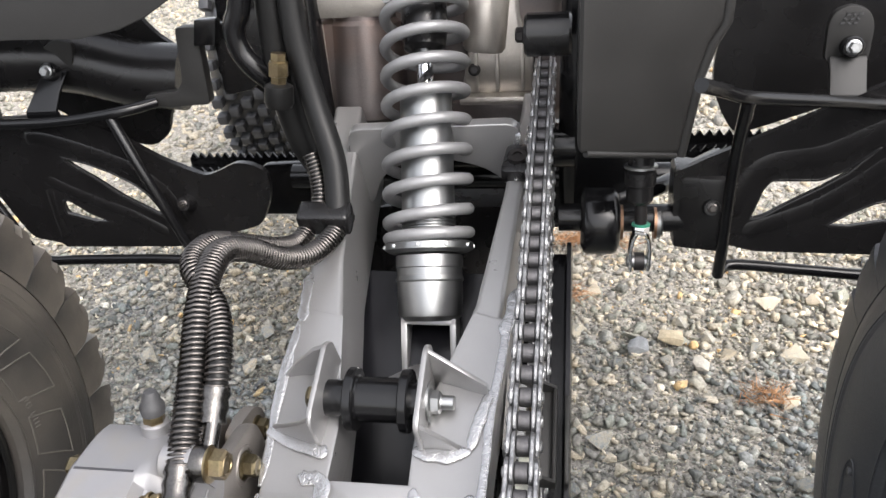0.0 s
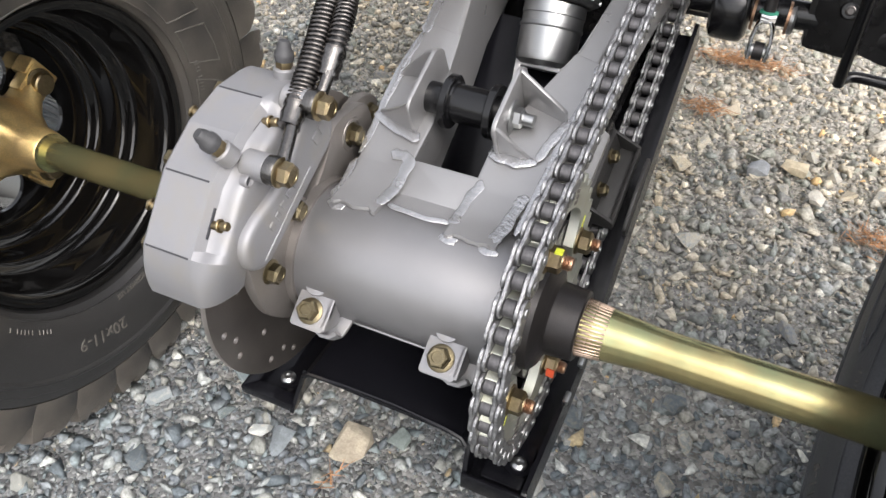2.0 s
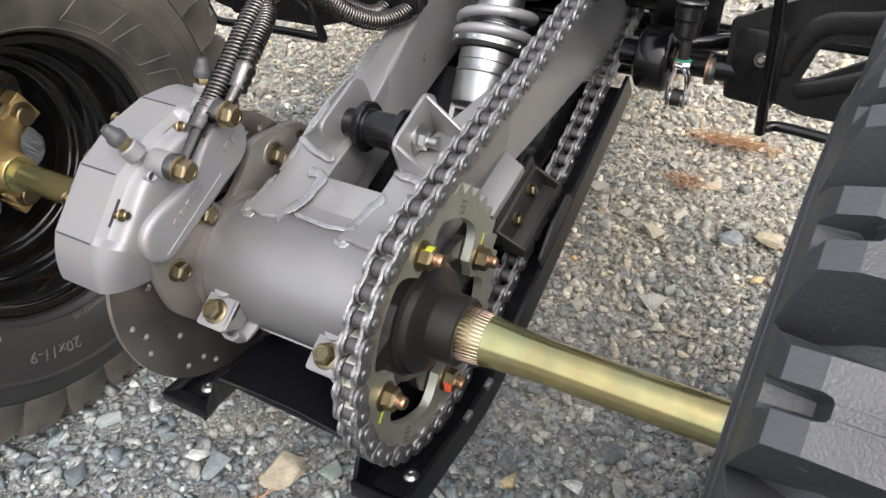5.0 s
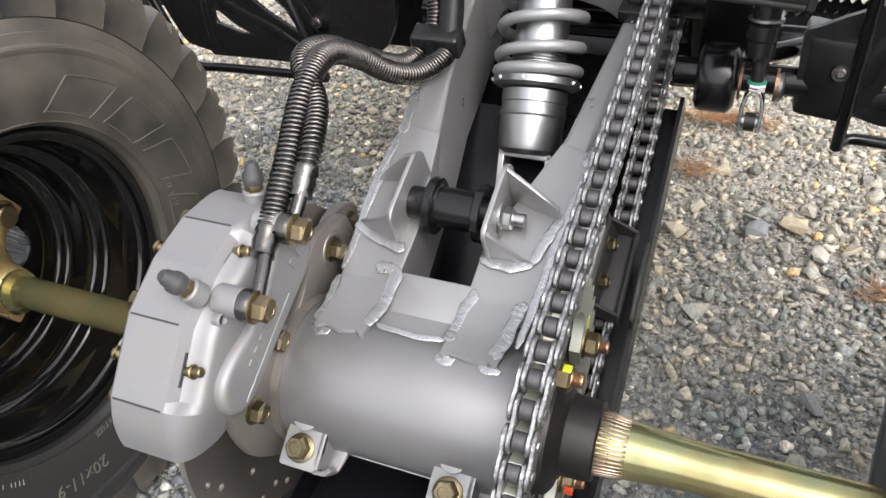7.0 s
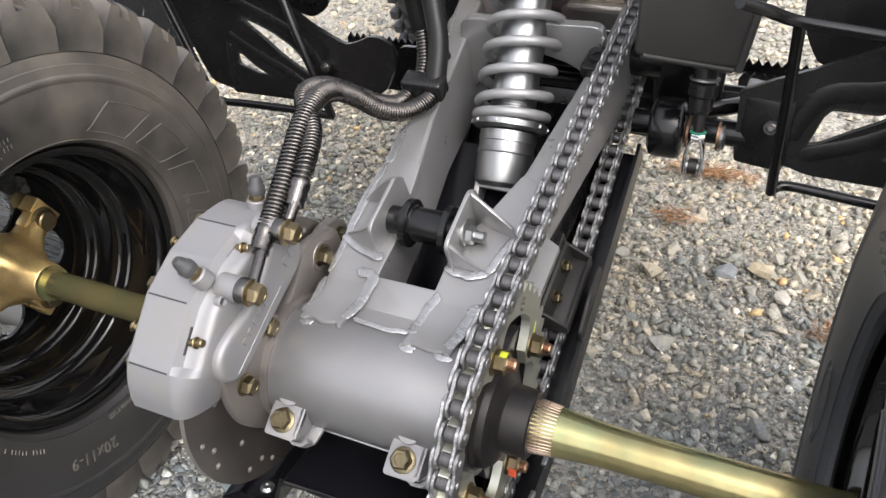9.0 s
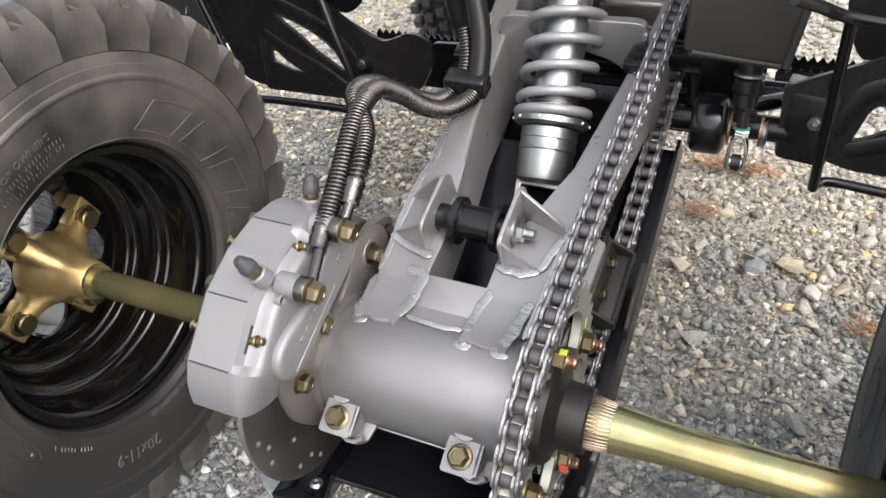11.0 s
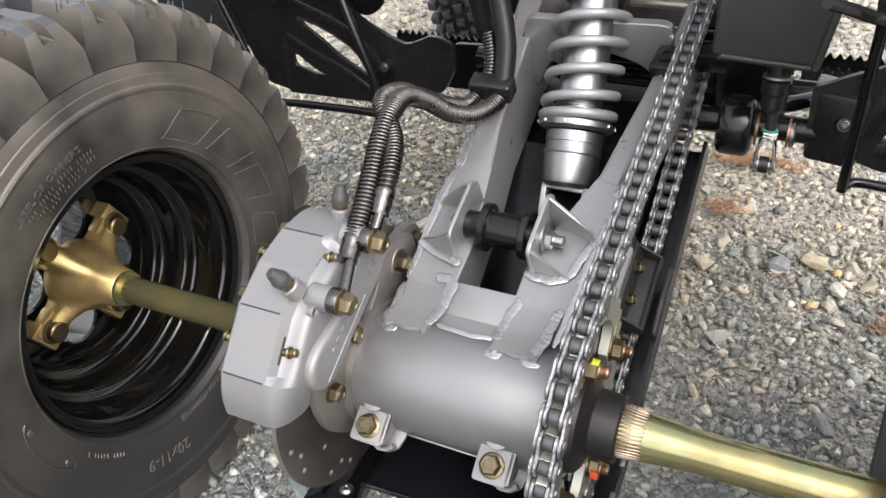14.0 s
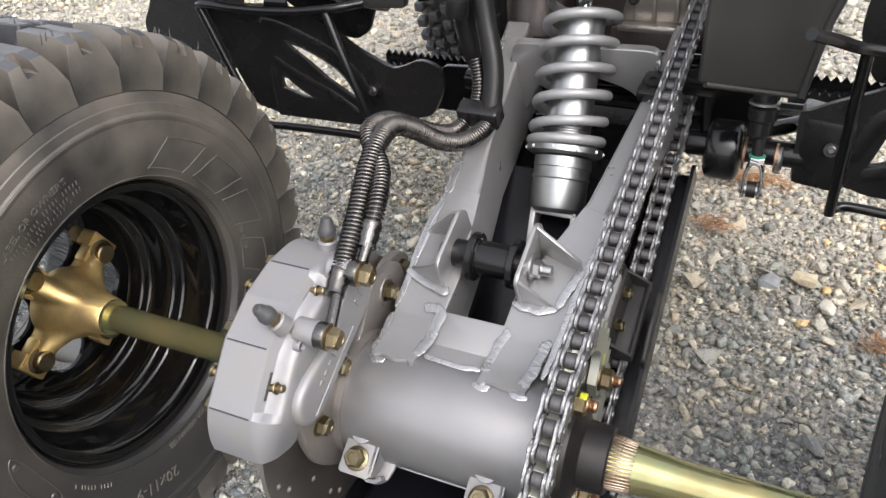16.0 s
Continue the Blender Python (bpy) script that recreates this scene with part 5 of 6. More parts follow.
for k in range(5):                      # the maker's name as plain bars
    c2 = ca + dd * (0.012 + 0.0078 * k) + nn * 0.0005
    part("name_bar", box((-0.0893, c2.x, c2.y), (0.0014, 0.0040, 0.0062), Euler((math.atan2(dd.y, dd.x), 0, 0)).to_matrix(), round_by=0.0004), M_CALIPER, house)
a2, b2 = ca - nn * 0.0095 - dd * 0.008, cbv - nn * 0.009 - dd * 0.018
part("rib", tube([(-0.0895, a2.x, a2.y), (-0.0895, b2.x, b2.y)], 0.0007, 8), M_CALIPER, house)
c2 = cbv + dd * 0.003
for k in (-1, 1):
    c3 = c2 + dd * 0.0042 * k
    part("name_bar", box((-0.0893, c3.x, c3.y), (0.0014, 0.0058, 0.0085), Euler((math.atan2(dd.y, dd.x), 0, 0)).to_matrix(), round_by=0.0004), M_CALIPER, house)
part("web", bevel(loft([[ring_at(x, r, d) for r, d in ((0.098, 108), (0.098, 126), (0.1135, 123), (0.1135, 111))] for x in (-0.110, -0.0985)]), 0.003, 3), M_CALIPER, cal)
for p, d, r in (((-0.1075, -0.1000, 0.3010), Vector((0.74, -0.64, 0.24)), 0.0036), ((-0.0975, -0.0560, 0.3540), Vector((1, 0, 0.1)), 0.0028)):
    hole = part("threaded_hole", lathe([(-0.004, r), (0.0006, r), (0.0010, r * 1.15), (0.0004, r * 1.4), (-0.004, r * 1.4)], p, d, 20), M_CALIPER, cal)
    # a dark disc stands in for the shade down the hole
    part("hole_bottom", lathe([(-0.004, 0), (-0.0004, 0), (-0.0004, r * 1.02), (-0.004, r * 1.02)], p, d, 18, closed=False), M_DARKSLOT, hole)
# bleed screws with rubber caps
for base, tip in (((-0.113, -0.057, 0.3725), (-0.119, -0.065, 0.3870)), ((-0.118, 0.0205, 0.3860), (-0.1175, 0.0225, 0.4010))):
    p, d = Vector(base), (Vector(tip) - Vector(base)).normalized()
    part("bleed_seat", rod(p - d * 0.010, p + d * 0.0004, 0.0072, 20, chamfer=0.001), M_CALIPER, cal)
    part("bleed_screw", hexagon(p, d, 0.0056, 0.0065), M_NUT, cal)
    part("bleed_cap", lathe([(0.005, 0), (0.005, 0.0060), (0.008, 0.0064), (0.0105, 0.0062), (0.0125, 0.0048), (0.0150, 0.0046), (0.0180, 0.0032), (0.0185, 0)], p, d, 20, closed=False), M_CAP, cal, "grey rubber bleed cap")
for deg, span_ in ((138.5, 0.019), (105.0, 0.012)):          # slits behind the crisp edge, dark boxes for their shade
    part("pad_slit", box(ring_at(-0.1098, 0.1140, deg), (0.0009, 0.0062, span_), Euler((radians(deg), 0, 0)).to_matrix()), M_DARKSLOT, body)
for x, y, z in ((-0.1060, -0.0800, 0.3350), (-0.1060, -0.0190, 0.3715), (-0.152, -0.082, 0.336), (-0.152, -0.03, 0.372)):
    d = Vector((1 if x > -0.12 else -1, 0, 0.25))
    e = Vector((x, y, z))
    pin = part("pad_pin", rod(e - d * 0.004, e + d * (0.008 if x > -0.12 else 0.004), 0.0028, 12, chamfer=0.0006), M_NUT, cal)
    part("pin_clip", rod(e + d * 0.001, e + d * 0.0028, 0.0042, 14, chamfer=0.0005), M_NUT, pin)
for y, z in ((-0.09, 0.312), (-0.055, 0.352), (0.0, 0.371)):
    part("body_bolt", flange_bolt((-0.1505, y, z), (-1, 0, 0), 0.0065), M_BOLT, cal)

# banjo unions and brake hoses
hoses = thing("brake_hoses", (-0.1, 0.1, 0.40), "two black brake hoses in dark wire coils, tied by a clamp", "hose")
for (x, y, z), r in (((-0.082, -0.045, 0.358), 0.0078), ((-0.080, 0.0, 0.379), 0.0078)):
    part("hose_boss", rod((x - 0.024, y, z), (x - 0.007, y, z), 0.0092, 24, chamfer=0.001), M_CALIPER, cal)
    part("banjo_eye", lathe([(-0.0075, 0.004), (-0.0075, 0.0092), (-0.002, 0.0095), (0.0005, 0.0082), (0.0005, 0.004)], (x, y, z), (1, 0, 0), 24), M_CRIMP, hoses)
    part("banjo_bolt", flange_bolt((x, y, z), (1, 0, 0), r), M_NUT, hoses, "yellow zinc banjo bolt")


def sleeve(pts, r_hose, r_wire, turns_per_m, name):
    line = spline(pts, 14)
    part(name, tube(line, r_hose, 14), M_HOSE, hoses)
    length = [0.0]
    for p, q in zip(line, line[1:]):
        length.append(length[-1] + (q - p).length)
    n = int(length[-1] * turns_per_m * 9)
    side, out, k = None, [], 0
    for i in range(n + 1):
        s = length[-1] * i / n
        while k < len(line) - 2 and length[k + 1] < s:
            k += 1
        d = (line[k + 1] - line[k]).normalized()
        p = line[k].lerp(line[k + 1], min(1.0, (s - length[k]) / max(1e-9, length[k + 1] - length[k])))
        side = d.orthogonal().normalized() if side is None else (side - d * side.dot(d)).normalized()
        a = i / 9 * math.tau
        out.append(p + (side * math.cos(a) + d.cross(side) * math.sin(a)) * (r_hose + r_wire * 0.9))
    part("wire_coil", tube(out, r_wire, 6), M_COIL, hoses, "dark steel wire coil", 60)


HOSE_A = [(-0.0929, -0.0078, 0.3779), (-0.095, 0.0059, 0.3853), (-0.0977, 0.0321, 0.4047), (-0.1037, 0.0635, 0.4244), (-0.1084, 0.091, 0.433), (-0.1114, 0.1203, 0.4316), (-0.1078, 0.1495, 0.4159), (-0.0993, 0.176, 0.3948), (-0.0887, 0.2002, 0.3842), (-0.0793, 0.2238, 0.3857), (-0.0748, 0.2396, 0.3935)]
HOSE_B = [(-0.0848, 0.027, 0.3982), (-0.0855, 0.0409, 0.4113), (-0.0965, 0.0699, 0.4234), (-0.1210, 0.0980, 0.4345), (-0.1240, 0.1330, 0.4300), (-0.1170, 0.1690, 0.4090), (-0.1110, 0.1929, 0.3943), (-0.1050, 0.2180, 0.3840), (-0.0970, 0.2380, 0.3910)]
sleeve(HOSE_A, 0.0066, 0.0010, 330, "hose")
sleeve(HOSE_B, 0.0058, 0.0009, 330, "hose")
for p, q, end in ((HOSE_A[1], HOSE_A[0], (-0.083, -0.040, 0.3615)), (HOSE_B[1], HOSE_B[0], (-0.082, 0.006, 0.3835))):
    p, q, e = Vector(p), Vector(q), Vector(end)
    part("crimp_sleeve", lathe([(0, 0), (0, 0.0074), (0.004, 0.0080), (0.006, 0.0070), (0.010, 0.0078), (0.014, 0.0068), (0.018, 0.0074), (0.019, 0.0050), (0.019, 0)], q + (p - q).normalized() * 0.005, q - p, 24, closed=False), M_CRIMP, hoses, "dark crimped hose end")
    part("union_pipe", tube([q, (q + e) / 2 + Vector((0.001, 0, 0.001)), e], 0.0042, 12), M_CRIMP, hoses)
part("hose_clamp", bevel(loft([[Vector((x, 0.230, 0.383)), Vector((x, 0.248, 0.390)), Vector((x, 0.242, 0.408)), Vector((x, 0.224, 0.401))] for x in (-0.106, -0.066)]), 0.004, 3), M_BLACK, hoses, "black plastic hose clamp")
part("upper_hose", tube(spline([(-0.077, 0.240, 0.398), (-0.081, 0.258, 0.432), (-0.095, 0.275, 0.475), (-0.105, 0.285, 0.53), (-0.105, 0.30, 0.62)], 8), 0.0095, 16), M_HOSE, hoses)
sleeve([(-0.093, 0.236, 0.393), (-0.092, 0.248, 0.410), (-0.095, 0.256, 0.424), (-0.099, 0.262, 0.436)], 0.0052, 0.0009, 330, "upper_hose")
part("upper_hose", tube(spline([(-0.098, 0.300, 0.395), (-0.118, 0.296, 0.440), (-0.124, 0.294, 0.50), (-0.122, 0.300, 0.62)], 8), 0.0115, 16), M_HOSE, hoses)

# ---- shock absorber ----
sh0 = Vector((-0.0170, 0.2740, 0.3515))
sd = Vector((-0.0044, 0.0520, 0.0810)).normalized()
shock = thing("shock_absorber", sh0, "rear shock absorber with grey coil spring and bright zinc body", "shock absorber")
part("damper_body", lathe([(-0.060, 0), (-0.060, 0.0215), (-0.056, 0.0252), (-0.052, 0.0260), (-0.029, 0.0262), (-0.0285, 0.0270), (-0.0275, 0.0274), (-0.0240, 0.0262), (-0.0180, 0.0262), (-0.0172, 0.0270), (-0.008, 0.0268), (-0.006, 0.0213), (0.125, 0.0213), (0.127, 0.019), (0.127, 0)], sh0, sd, 48, closed=False), M_ZINC, shock, "bright zinc damper cylinder", 15)
bm = bmesh.new()
for k in range(9):
    lathe([(0.006 + k * 0.0022, 0.0213), (0.0068 + k * 0.0022, 0.0221), (0.0076 + k * 0.0022, 0.0213)], sh0, sd, 40, bm, closed=False)
part("adjuster_thread", bm, M_ZINC, shock)
part("spring_collar", lathe([(-0.006, 0.021), (-0.006, 0.031), (-0.0035, 0.0355), (0.0015, 0.0355), (0.003, 0.033), (0.003, 0.021)], sh0, sd, 48), M_ZINC, shock, "zinc preload collar")
d_, a_, b_ = axes(sd)
for k in range(10):
    a = k * math.tau / 10
    c = sh0 + sd * -0.001 + (a_ * math.cos(a) + b_ * math.sin(a)) * 0.0355
    part("collar_lug", box(c, (0.0030, 0.0024, 0.0030), sd.to_track_quat("Z", "Y").to_matrix(), round_by=0.0008), M_ZINC, shock)
part("piston_rod", rod(sh0 + sd * 0.12, sh0 + sd * 0.23, 0.0068, 24), M_CHROME, shock, "polished piston rod")
part("bump_stop", lathe([(0.158, 0), (0.158, 0.012), (0.162, 0.017), (0.176, 0.019), (0.200, 0.019), (0.200, 0)], sh0, sd, 32, closed=False), M_BLACK, shock, "black rubber bump stop")
TURN_H = 0.0241
coil = []
for i in range(9 * 28 + 1):
    a = i / 28 * math.tau
    h = 0.0060 + TURN_H * (0.55 * (i / 28) ** 1.5 if i < 28 else 0.55 + (i - 28) / 28)
    h -= 0.0030 * min(1.0, i / 40)
    coil.append(sh0 + sd * h + (a_ * math.cos(a + 2.14) + b_ * math.sin(a + 2.14)) * 0.0325)
part("coil_spring", tube(coil, 0.0047, 14), M_SPRING, shock, "grey painted coil spring", 60)
part("upper_seat", lathe([(0.225, 0), (0.225, 0.030), (0.240, 0.036), (0.25, 0.036), (0.25, 0)], sh0, sd, 40, closed=False), M_ZINC, shock)
# lower fork
lx = sd.cross(Vector((1, 0, 0))).normalized()
fk = sh0 + sd * -0.058
for s in (-1, 1):
    part("fork_leg", bevel(loft([[fk + Vector((s * 0.0195 - 0.0025, 0, 0)) + lx * w - sd * h for w in (-0.012, 0.012)] + [fk + Vector((s * 0.0195 + 0.0025, 0, 0)) + lx * w - sd * h for w in (0.012, -0.012)] for h in (0.0, 0.045)]), 0.001), M_SILVER, shock)
part("fork_bridge", bevel(loft([[fk + Vector((x, 0, 0)) + lx * w - sd * h for w, h in ((-0.012, 0.0), (0.012, 0.0), (0.012, 0.005), (-0.012, 0.005))] for x in (-0.022, 0.022)]), 0.001), M_SILVER, shock)
part("linkage_arm", bevel(loft([[fk - sd * 0.040 + Vector((x, -0.010, -0.012)), fk - sd * 0.040 + Vector((x, -0.010, 0.012)), fk - sd * 0.02 + Vector((x, -0.10, 0.045)), fk - sd * 0.02 + Vector((x, -0.10, 0.02))] for x in (-0.012, 0.012)]), 0.003), M_SILVER, shock, "silver linkage arm")

# ---- skid plate ----
skid = thing("skid_plate", (-0.01, 0.0, 0.14), "matt black plastic skid plate under the swingarm", "skid plate")
SKID = []                      # the plate's side line: flat under the carrier, then rising along the chain
sy, sz = -0.066, 0.1445
for i in range(521):
    th = radians(29.0) * min(1.0, max(0.0, (i * 0.001 - 0.085) / 0.075))
    SKID.append((sy, sz, th))
    sy, sz = sy + 0.001 * math.cos(th), sz + 0.001 * math.sin(th)


def skid_at(x, s, h):
    """A place along the skid plate: s along it from the rear edge, h above it."""
    y, z, th = SKID[min(520, max(0, int(round(s * 1000))))]
    y += min(0.0, s)
    return Vector((x, y - h * math.sin(th), z + h * math.cos(th)))


def skid_strip(section, s0, s1, name, label=""):
    n = len(section)
    bm = bmesh.new()
    rows = []
    for k in range(25):
        s = s0 + (s1 - s0) * k / 24
        top = [bm.verts.new(skid_at(x, s, h)) for x, h in section]
        low = [bm.verts.new(skid_at(x, s, h - 0.0035)) for x, h in section]
        rows.append(top + low[::-1])
    for p, q in zip(rows, rows[1:]):
        for i in range(2 * n):
            bm.faces.new((p[i], p[(i + 1) % (2 * n)], q[(i + 1) % (2 * n)], q[i]))
    bm.faces.new(rows[0][::-1])
    bm.faces.new(rows[-1])
    return part(name, bm, M_SKID, skid, label, 30)


pan = [(-0.0955, 0.000), (-0.0935, 0.004), (-0.0850, 0.034), (-0.0800, 0.038), (-0.05, 0.037), (-0.01, 0.036), (0.030, 0.035), (0.042, 0.033), (0.046, 0.028), (0.050, 0.000)]
skid_strip(pan, 0.013, 0.41, "centre_pan")
part("pan_lip", tube([skid_at(x, 0.013 + 0.003 * (1 - ((x + 0.02) / 0.06) ** 2), h - 0.0015) for x, h in pan[1:-1]], 0.0022, 8), M_SKID, skid)
skid_strip([(-0.140, 0.004), (-0.137, 0.0), (-0.0955, 0.0)], 0.002, 0.12, "left_foot")
skid_strip([(0.050, 0.0), (0.0905, 0.0), (0.0925, 0.020), (0.0960, 0.020), (0.0975, 0.0)], 0.0, 0.452, "right_rail", "black rail below the chain")
part("foot_web", bevel(loft([[skid_at(-0.0955, 0.0, -0.003), skid_at(-0.092, 0.0, -0.003), skid_at(-0.092, 0.015, 0.0), skid_at(-0.0955, 0.015, 0.0)], [skid_at(-0.0925, 0.006, 0.012), skid_at(-0.0895, 0.006, 0.012), skid_at(-0.0835, 0.015, 0.036), skid_at(-0.0870, 0.015, 0.036)]]), 0.0006), M_SKID, skid)
part("foot_web", bevel(loft([[skid_at(0.0475, 0.0, -0.003), skid_at(0.051, 0.0, -0.003), skid_at(0.051, 0.015, 0.0), skid_at(0.0475, 0.015, 0.0)], [skid_at(0.0475, 0.003, 0.012), skid_at(0.051, 0.003, 0.012), skid_at(0.049, 0.015, 0.033), skid_at(0.0455, 0.015, 0.033)]]), 0.0006), M_SKID, skid)
for xa, xb, s0 in ((0.048, 0.0970, 0.0),):
    part("rear_lip", bevel(loft([[skid_at(x, s0 + s, h) for s, h in ((-0.002, -0.004), (-0.001, 0.010), (0.002, 0.010), (0.002, -0.004))] for x in (xa, xb)]), 0.0008), M_SKID, skid)
for xa, xb, s0, s1 in ((0.058, 0.0895, 0.008, 0.046),):      # raised bolt pad
    part("bolt_pad", slab(rounded([(xa, s0), (xb, s0), (xb, s1), (xa, s1)], 0.004), lambda a, b, h: skid_at(a, b, h), -0.001, 0.0036, 0.001), M_SKID, skid)
# broad rim round the pocket of the left foot
for pts in ([(-0.1400, 0.001), (-0.0925, 0.001), (-0.0960, 0.0125), (-0.1290, 0.0125)], [(-0.1400, 0.001), (-0.1290, 0.0125), (-0.1290, 0.118), (-0.1400, 0.118)]):
    part("foot_rim", slab(pts, lambda a, b, h: skid_at(a, b, h), -0.0035, 0.0050, 0.0014), M_SKID, skid)
up = skid_at(0, 0, 1) - skid_at(0, 0, 0)
for x, y, z in ((-0.112, -0.041, 0.141), (0.081, -0.039, 0.148)):
    s = y + 0.066
    c = skid_at(x, s, 0.0036 if x > 0 else 0.0)
    b = lathe([(0, 0.0105), (0.002, 0.0105), (0.002, 0.0065), (0, 0.0065)], c, up, 24)
    part("bolt_seat", b, M_SKID, skid)
    part("button_bolt", lathe([(0, 0.0062), (0.002, 0.0058), (0.0038, 0.0035), (0.0038, 0.0022), (0.0025, 0.0022), (0.0025, 0)], c + up * 0.001, up, 20, closed=False), M_ZINC, skid, "bright zinc button-head bolt")
for s in (0.085, 0.125):
    part("rail_slot", box(skid_at(0.0958, s, 0.0200), (0.0042, 0.0100, 0.005), Euler((0.1, 0, 0)).to_matrix(), round_by=0.001), M_ZINC, skid)

# Added black sheets stand in for the shaded void between the beams.
part("liner", slab(rounded([(-0.064, 0.040), (0.046, 0.040), (0.062, 0.395), (-0.090, 0.395)], 0.006), lambda a, b, h: arm(a, b, h), -0.082, -0.078, 0.001), M_BLACK, skid, "added black sheet for the dark void between the swingarm beams")
part("liner_wall", slab([(0.05, -0.080), (0.395, -0.080), (0.395, -0.030), (0.05, -0.010)], lambda a, b, h: arm(-0.0620 - 0.090 * max(0.0, a - 0.1) + h, a, b), -0.003, 0.0, 0.0006), M_BLACK, skid)
part("liner_wall", slab([(0.075, -0.080), (0.395, -0.080), (0.395, -0.030), (0.075, -0.010)], lambda a, b, h: arm(0.042 + 0.055 * max(0.0, a - 0.1) + h, a, b), 0.0, 0.003, 0.0006), M_BLACK, skid)

# ---- engine and frame ahead of the swingarm ----
engine = thing("engine_case", (-0.02, 0.46, 0.40), "dull cast alloy engine case behind the spring", "engine")
part("crankcase", bevel(loft([[Vector((x, y, z)) for y, z in ((0.47 + f, 0.385), (0.43 + f, 0.41), (0.425 + f, 0.56), (0.50, 0.66), (0.72, 0.66), (0.72, 0.385))] for x, f in ((-0.142, 0.02), (-0.125, 0.0), (0.085, 0.0), (0.10, 0.02))]), 0.012, 3), M_CASE, engine)
cover = part("side_cover", box((-0.096, 0.424, 0.452), (0.072, 0.030, 0.098), round_by=0.010), M_CASE, engine, "brownish alloy side cover")
part("cover_barrel", lathe([(-0.047, 0), (-0.047, 0.030), (-0.043, 0.034), (0.040, 0.034), (0.044, 0.030), (0.050, 0.030), (0.050, 0)], (-0.090, 0.428, 0.455), (0, 0.12, 1), 48, closed=False), M_CASE, cover)
for k in range(3):
    part("cover_rib", box((-0.1365 + 0.0060 * k, 0.407, 0.462), (0.0022, 0.016, 0.070), round_by=0.0009), M_CASE, cover)
part("cover_rim", box((-0.100, 0.418, 0.5145), (0.082, 0.030, 0.020), round_by=0.005), M_ALLOY, engine)
part("cover_seam", rod((-0.124, 0.4075, 0.408), (-0.124, 0.4070, 0.500), 0.0016, 10), M_ALLOY, cover)
block = part("gear_case", bevel(loft([[Vector((x0, y, z)), Vector((x1, y + 0.004, z)), Vector((x1, 0.47, z)), Vector((x0, 0.47, z))] for z, y, x0, x1 in ((0.428, 0.418, -0.002, 0.060), (0.440, 0.412, -0.002, 0.062), (0.470, 0.410, 0.004, 0.060), (0.496, 0.416, 0.008, 0.050), (0.540, 0.424, 0.004, 0.046))]), 0.004, 3), M_ALLOY, engine, "bright cast alloy gear case")
part("case_barrel", lathe([(0, 0), (0, 0.016), (0.004, 0.019), (0.060, 0.019), (0.064, 0.016), (0.064, 0)], (0.018, 0.414, 0.470), (0.1, 0.15, 1), 32, closed=False), M_ALLOY, block)
for x in (0.0115, 0.0300, 0.0520):
    part("case_rib", bevel(loft([[Vector((x - 0.0016, 0.4045, z)), Vector((x + 0.0016, 0.4045, z)), Vector((x + 0.0016, 0.425, z)), Vector((x - 0.0016, 0.425, z))] for z in (0.436, 0.486)]), 0.0008), M_ALLOY, block)
part("case_ledge", box((0.030, 0.415, 0.4275), (0.070, 0.022, 0.008), round_by=0.003), M_ALLOY, block)
part("lower_cover", box((0.026, 0.428, 0.414), (0.078, 0.030, 0.020), round_by=0.003), M_CASE, engine)
for x, z in ((0.0270, 0.4840), (0.0100, 0.4560)):
    part("case_bolt", flange_bolt((x, 0.4060, z), (0, -1, 0.2), 0.0045), M_HUBBLK, block)

frame_ob = thing("main_frame", (-0.02, 0.44, 0.30), "gloss black tubular frame around the swingarm pivot", "frame")
part("pivot_tube", rod((-0.145, 0.405, 0.385), (0.105, 0.405, 0.385), 0.020, 24), M_FRAME, frame_ob)
for x in (-0.135, 0.098):
    part("down_tube", tube(spline([(x, 0.45, 0.30), (x, 0.42, 0.36), (x, 0.40, 0.44), (x * 1.05, 0.42, 0.66)], 6), 0.014, 16), M_FRAME, frame_ob)
part("cross_tube", rod((-0.19, 0.45, 0.335), (0.19, 0.45, 0.335), 0.013, 20), M_FRAME, frame_ob)
part("lower_tube", rod((-0.10, 0.44, 0.32), (-0.10, 1.0, 0.29), 0.014, 16), M_FRAME, frame_ob)
part("lower_tube", rod((0.085, 0.44, 0.32), (0.085, 1.0, 0.29), 0.014, 16), M_FRAME, frame_ob)
part("belly_plate", box((-0.01, 0.75, 0.285), (0.22, 0.62, 0.006), round_by=0.002), M_BLACK, frame_ob)
part("side_plate", slab(rounded([(0.098, 0.325), (0.158, 0.325), (0.160, 0.46), (0.098, 0.47)], 0.006), lambda a, b, h: Vector((a, 0.385 + h, b)), 0, 0.008, 0.002), M_FRAME, frame_ob, "black frame side plate")
part("side_plate", slab(rounded([(-0.252, 0.288), (-0.150, 0.288), (-0.140, 0.350), (-0.225, 0.346)], 0.006), lambda a, b, h: Vector((a, 0.455 + h, b)), 0, 0.010, 0.002), M_FRAME, frame_ob, "black frame side plate")
part("chain_roller_mount", rod((0.058, 0.345, 0.500), (0.094, 0.345, 0.500), 0.0165, 24, chamfer=0.002), M_BLACK, frame_ob, "black rubber chain roller")
part("roller_bolt", flange_bolt((0.058, 0.345, 0.500), (-1, 0, 0), 0.006), M_HUBBLK, frame_ob)
union = part("gold_union", lathe([(-0.012, 0), (-0.012, 0.0060), (-0.007, 0.0062), (-0.0065, 0.0078), (0.0035, 0.0078), (0.0045, 0.0060), (0.010, 0.0058), (0.010, 0)], (-0.1160, 0.270, 0.5010), (0.12, 0.1, 1), 6, closed=False), M_NUT, frame_ob, "brass-coloured union")
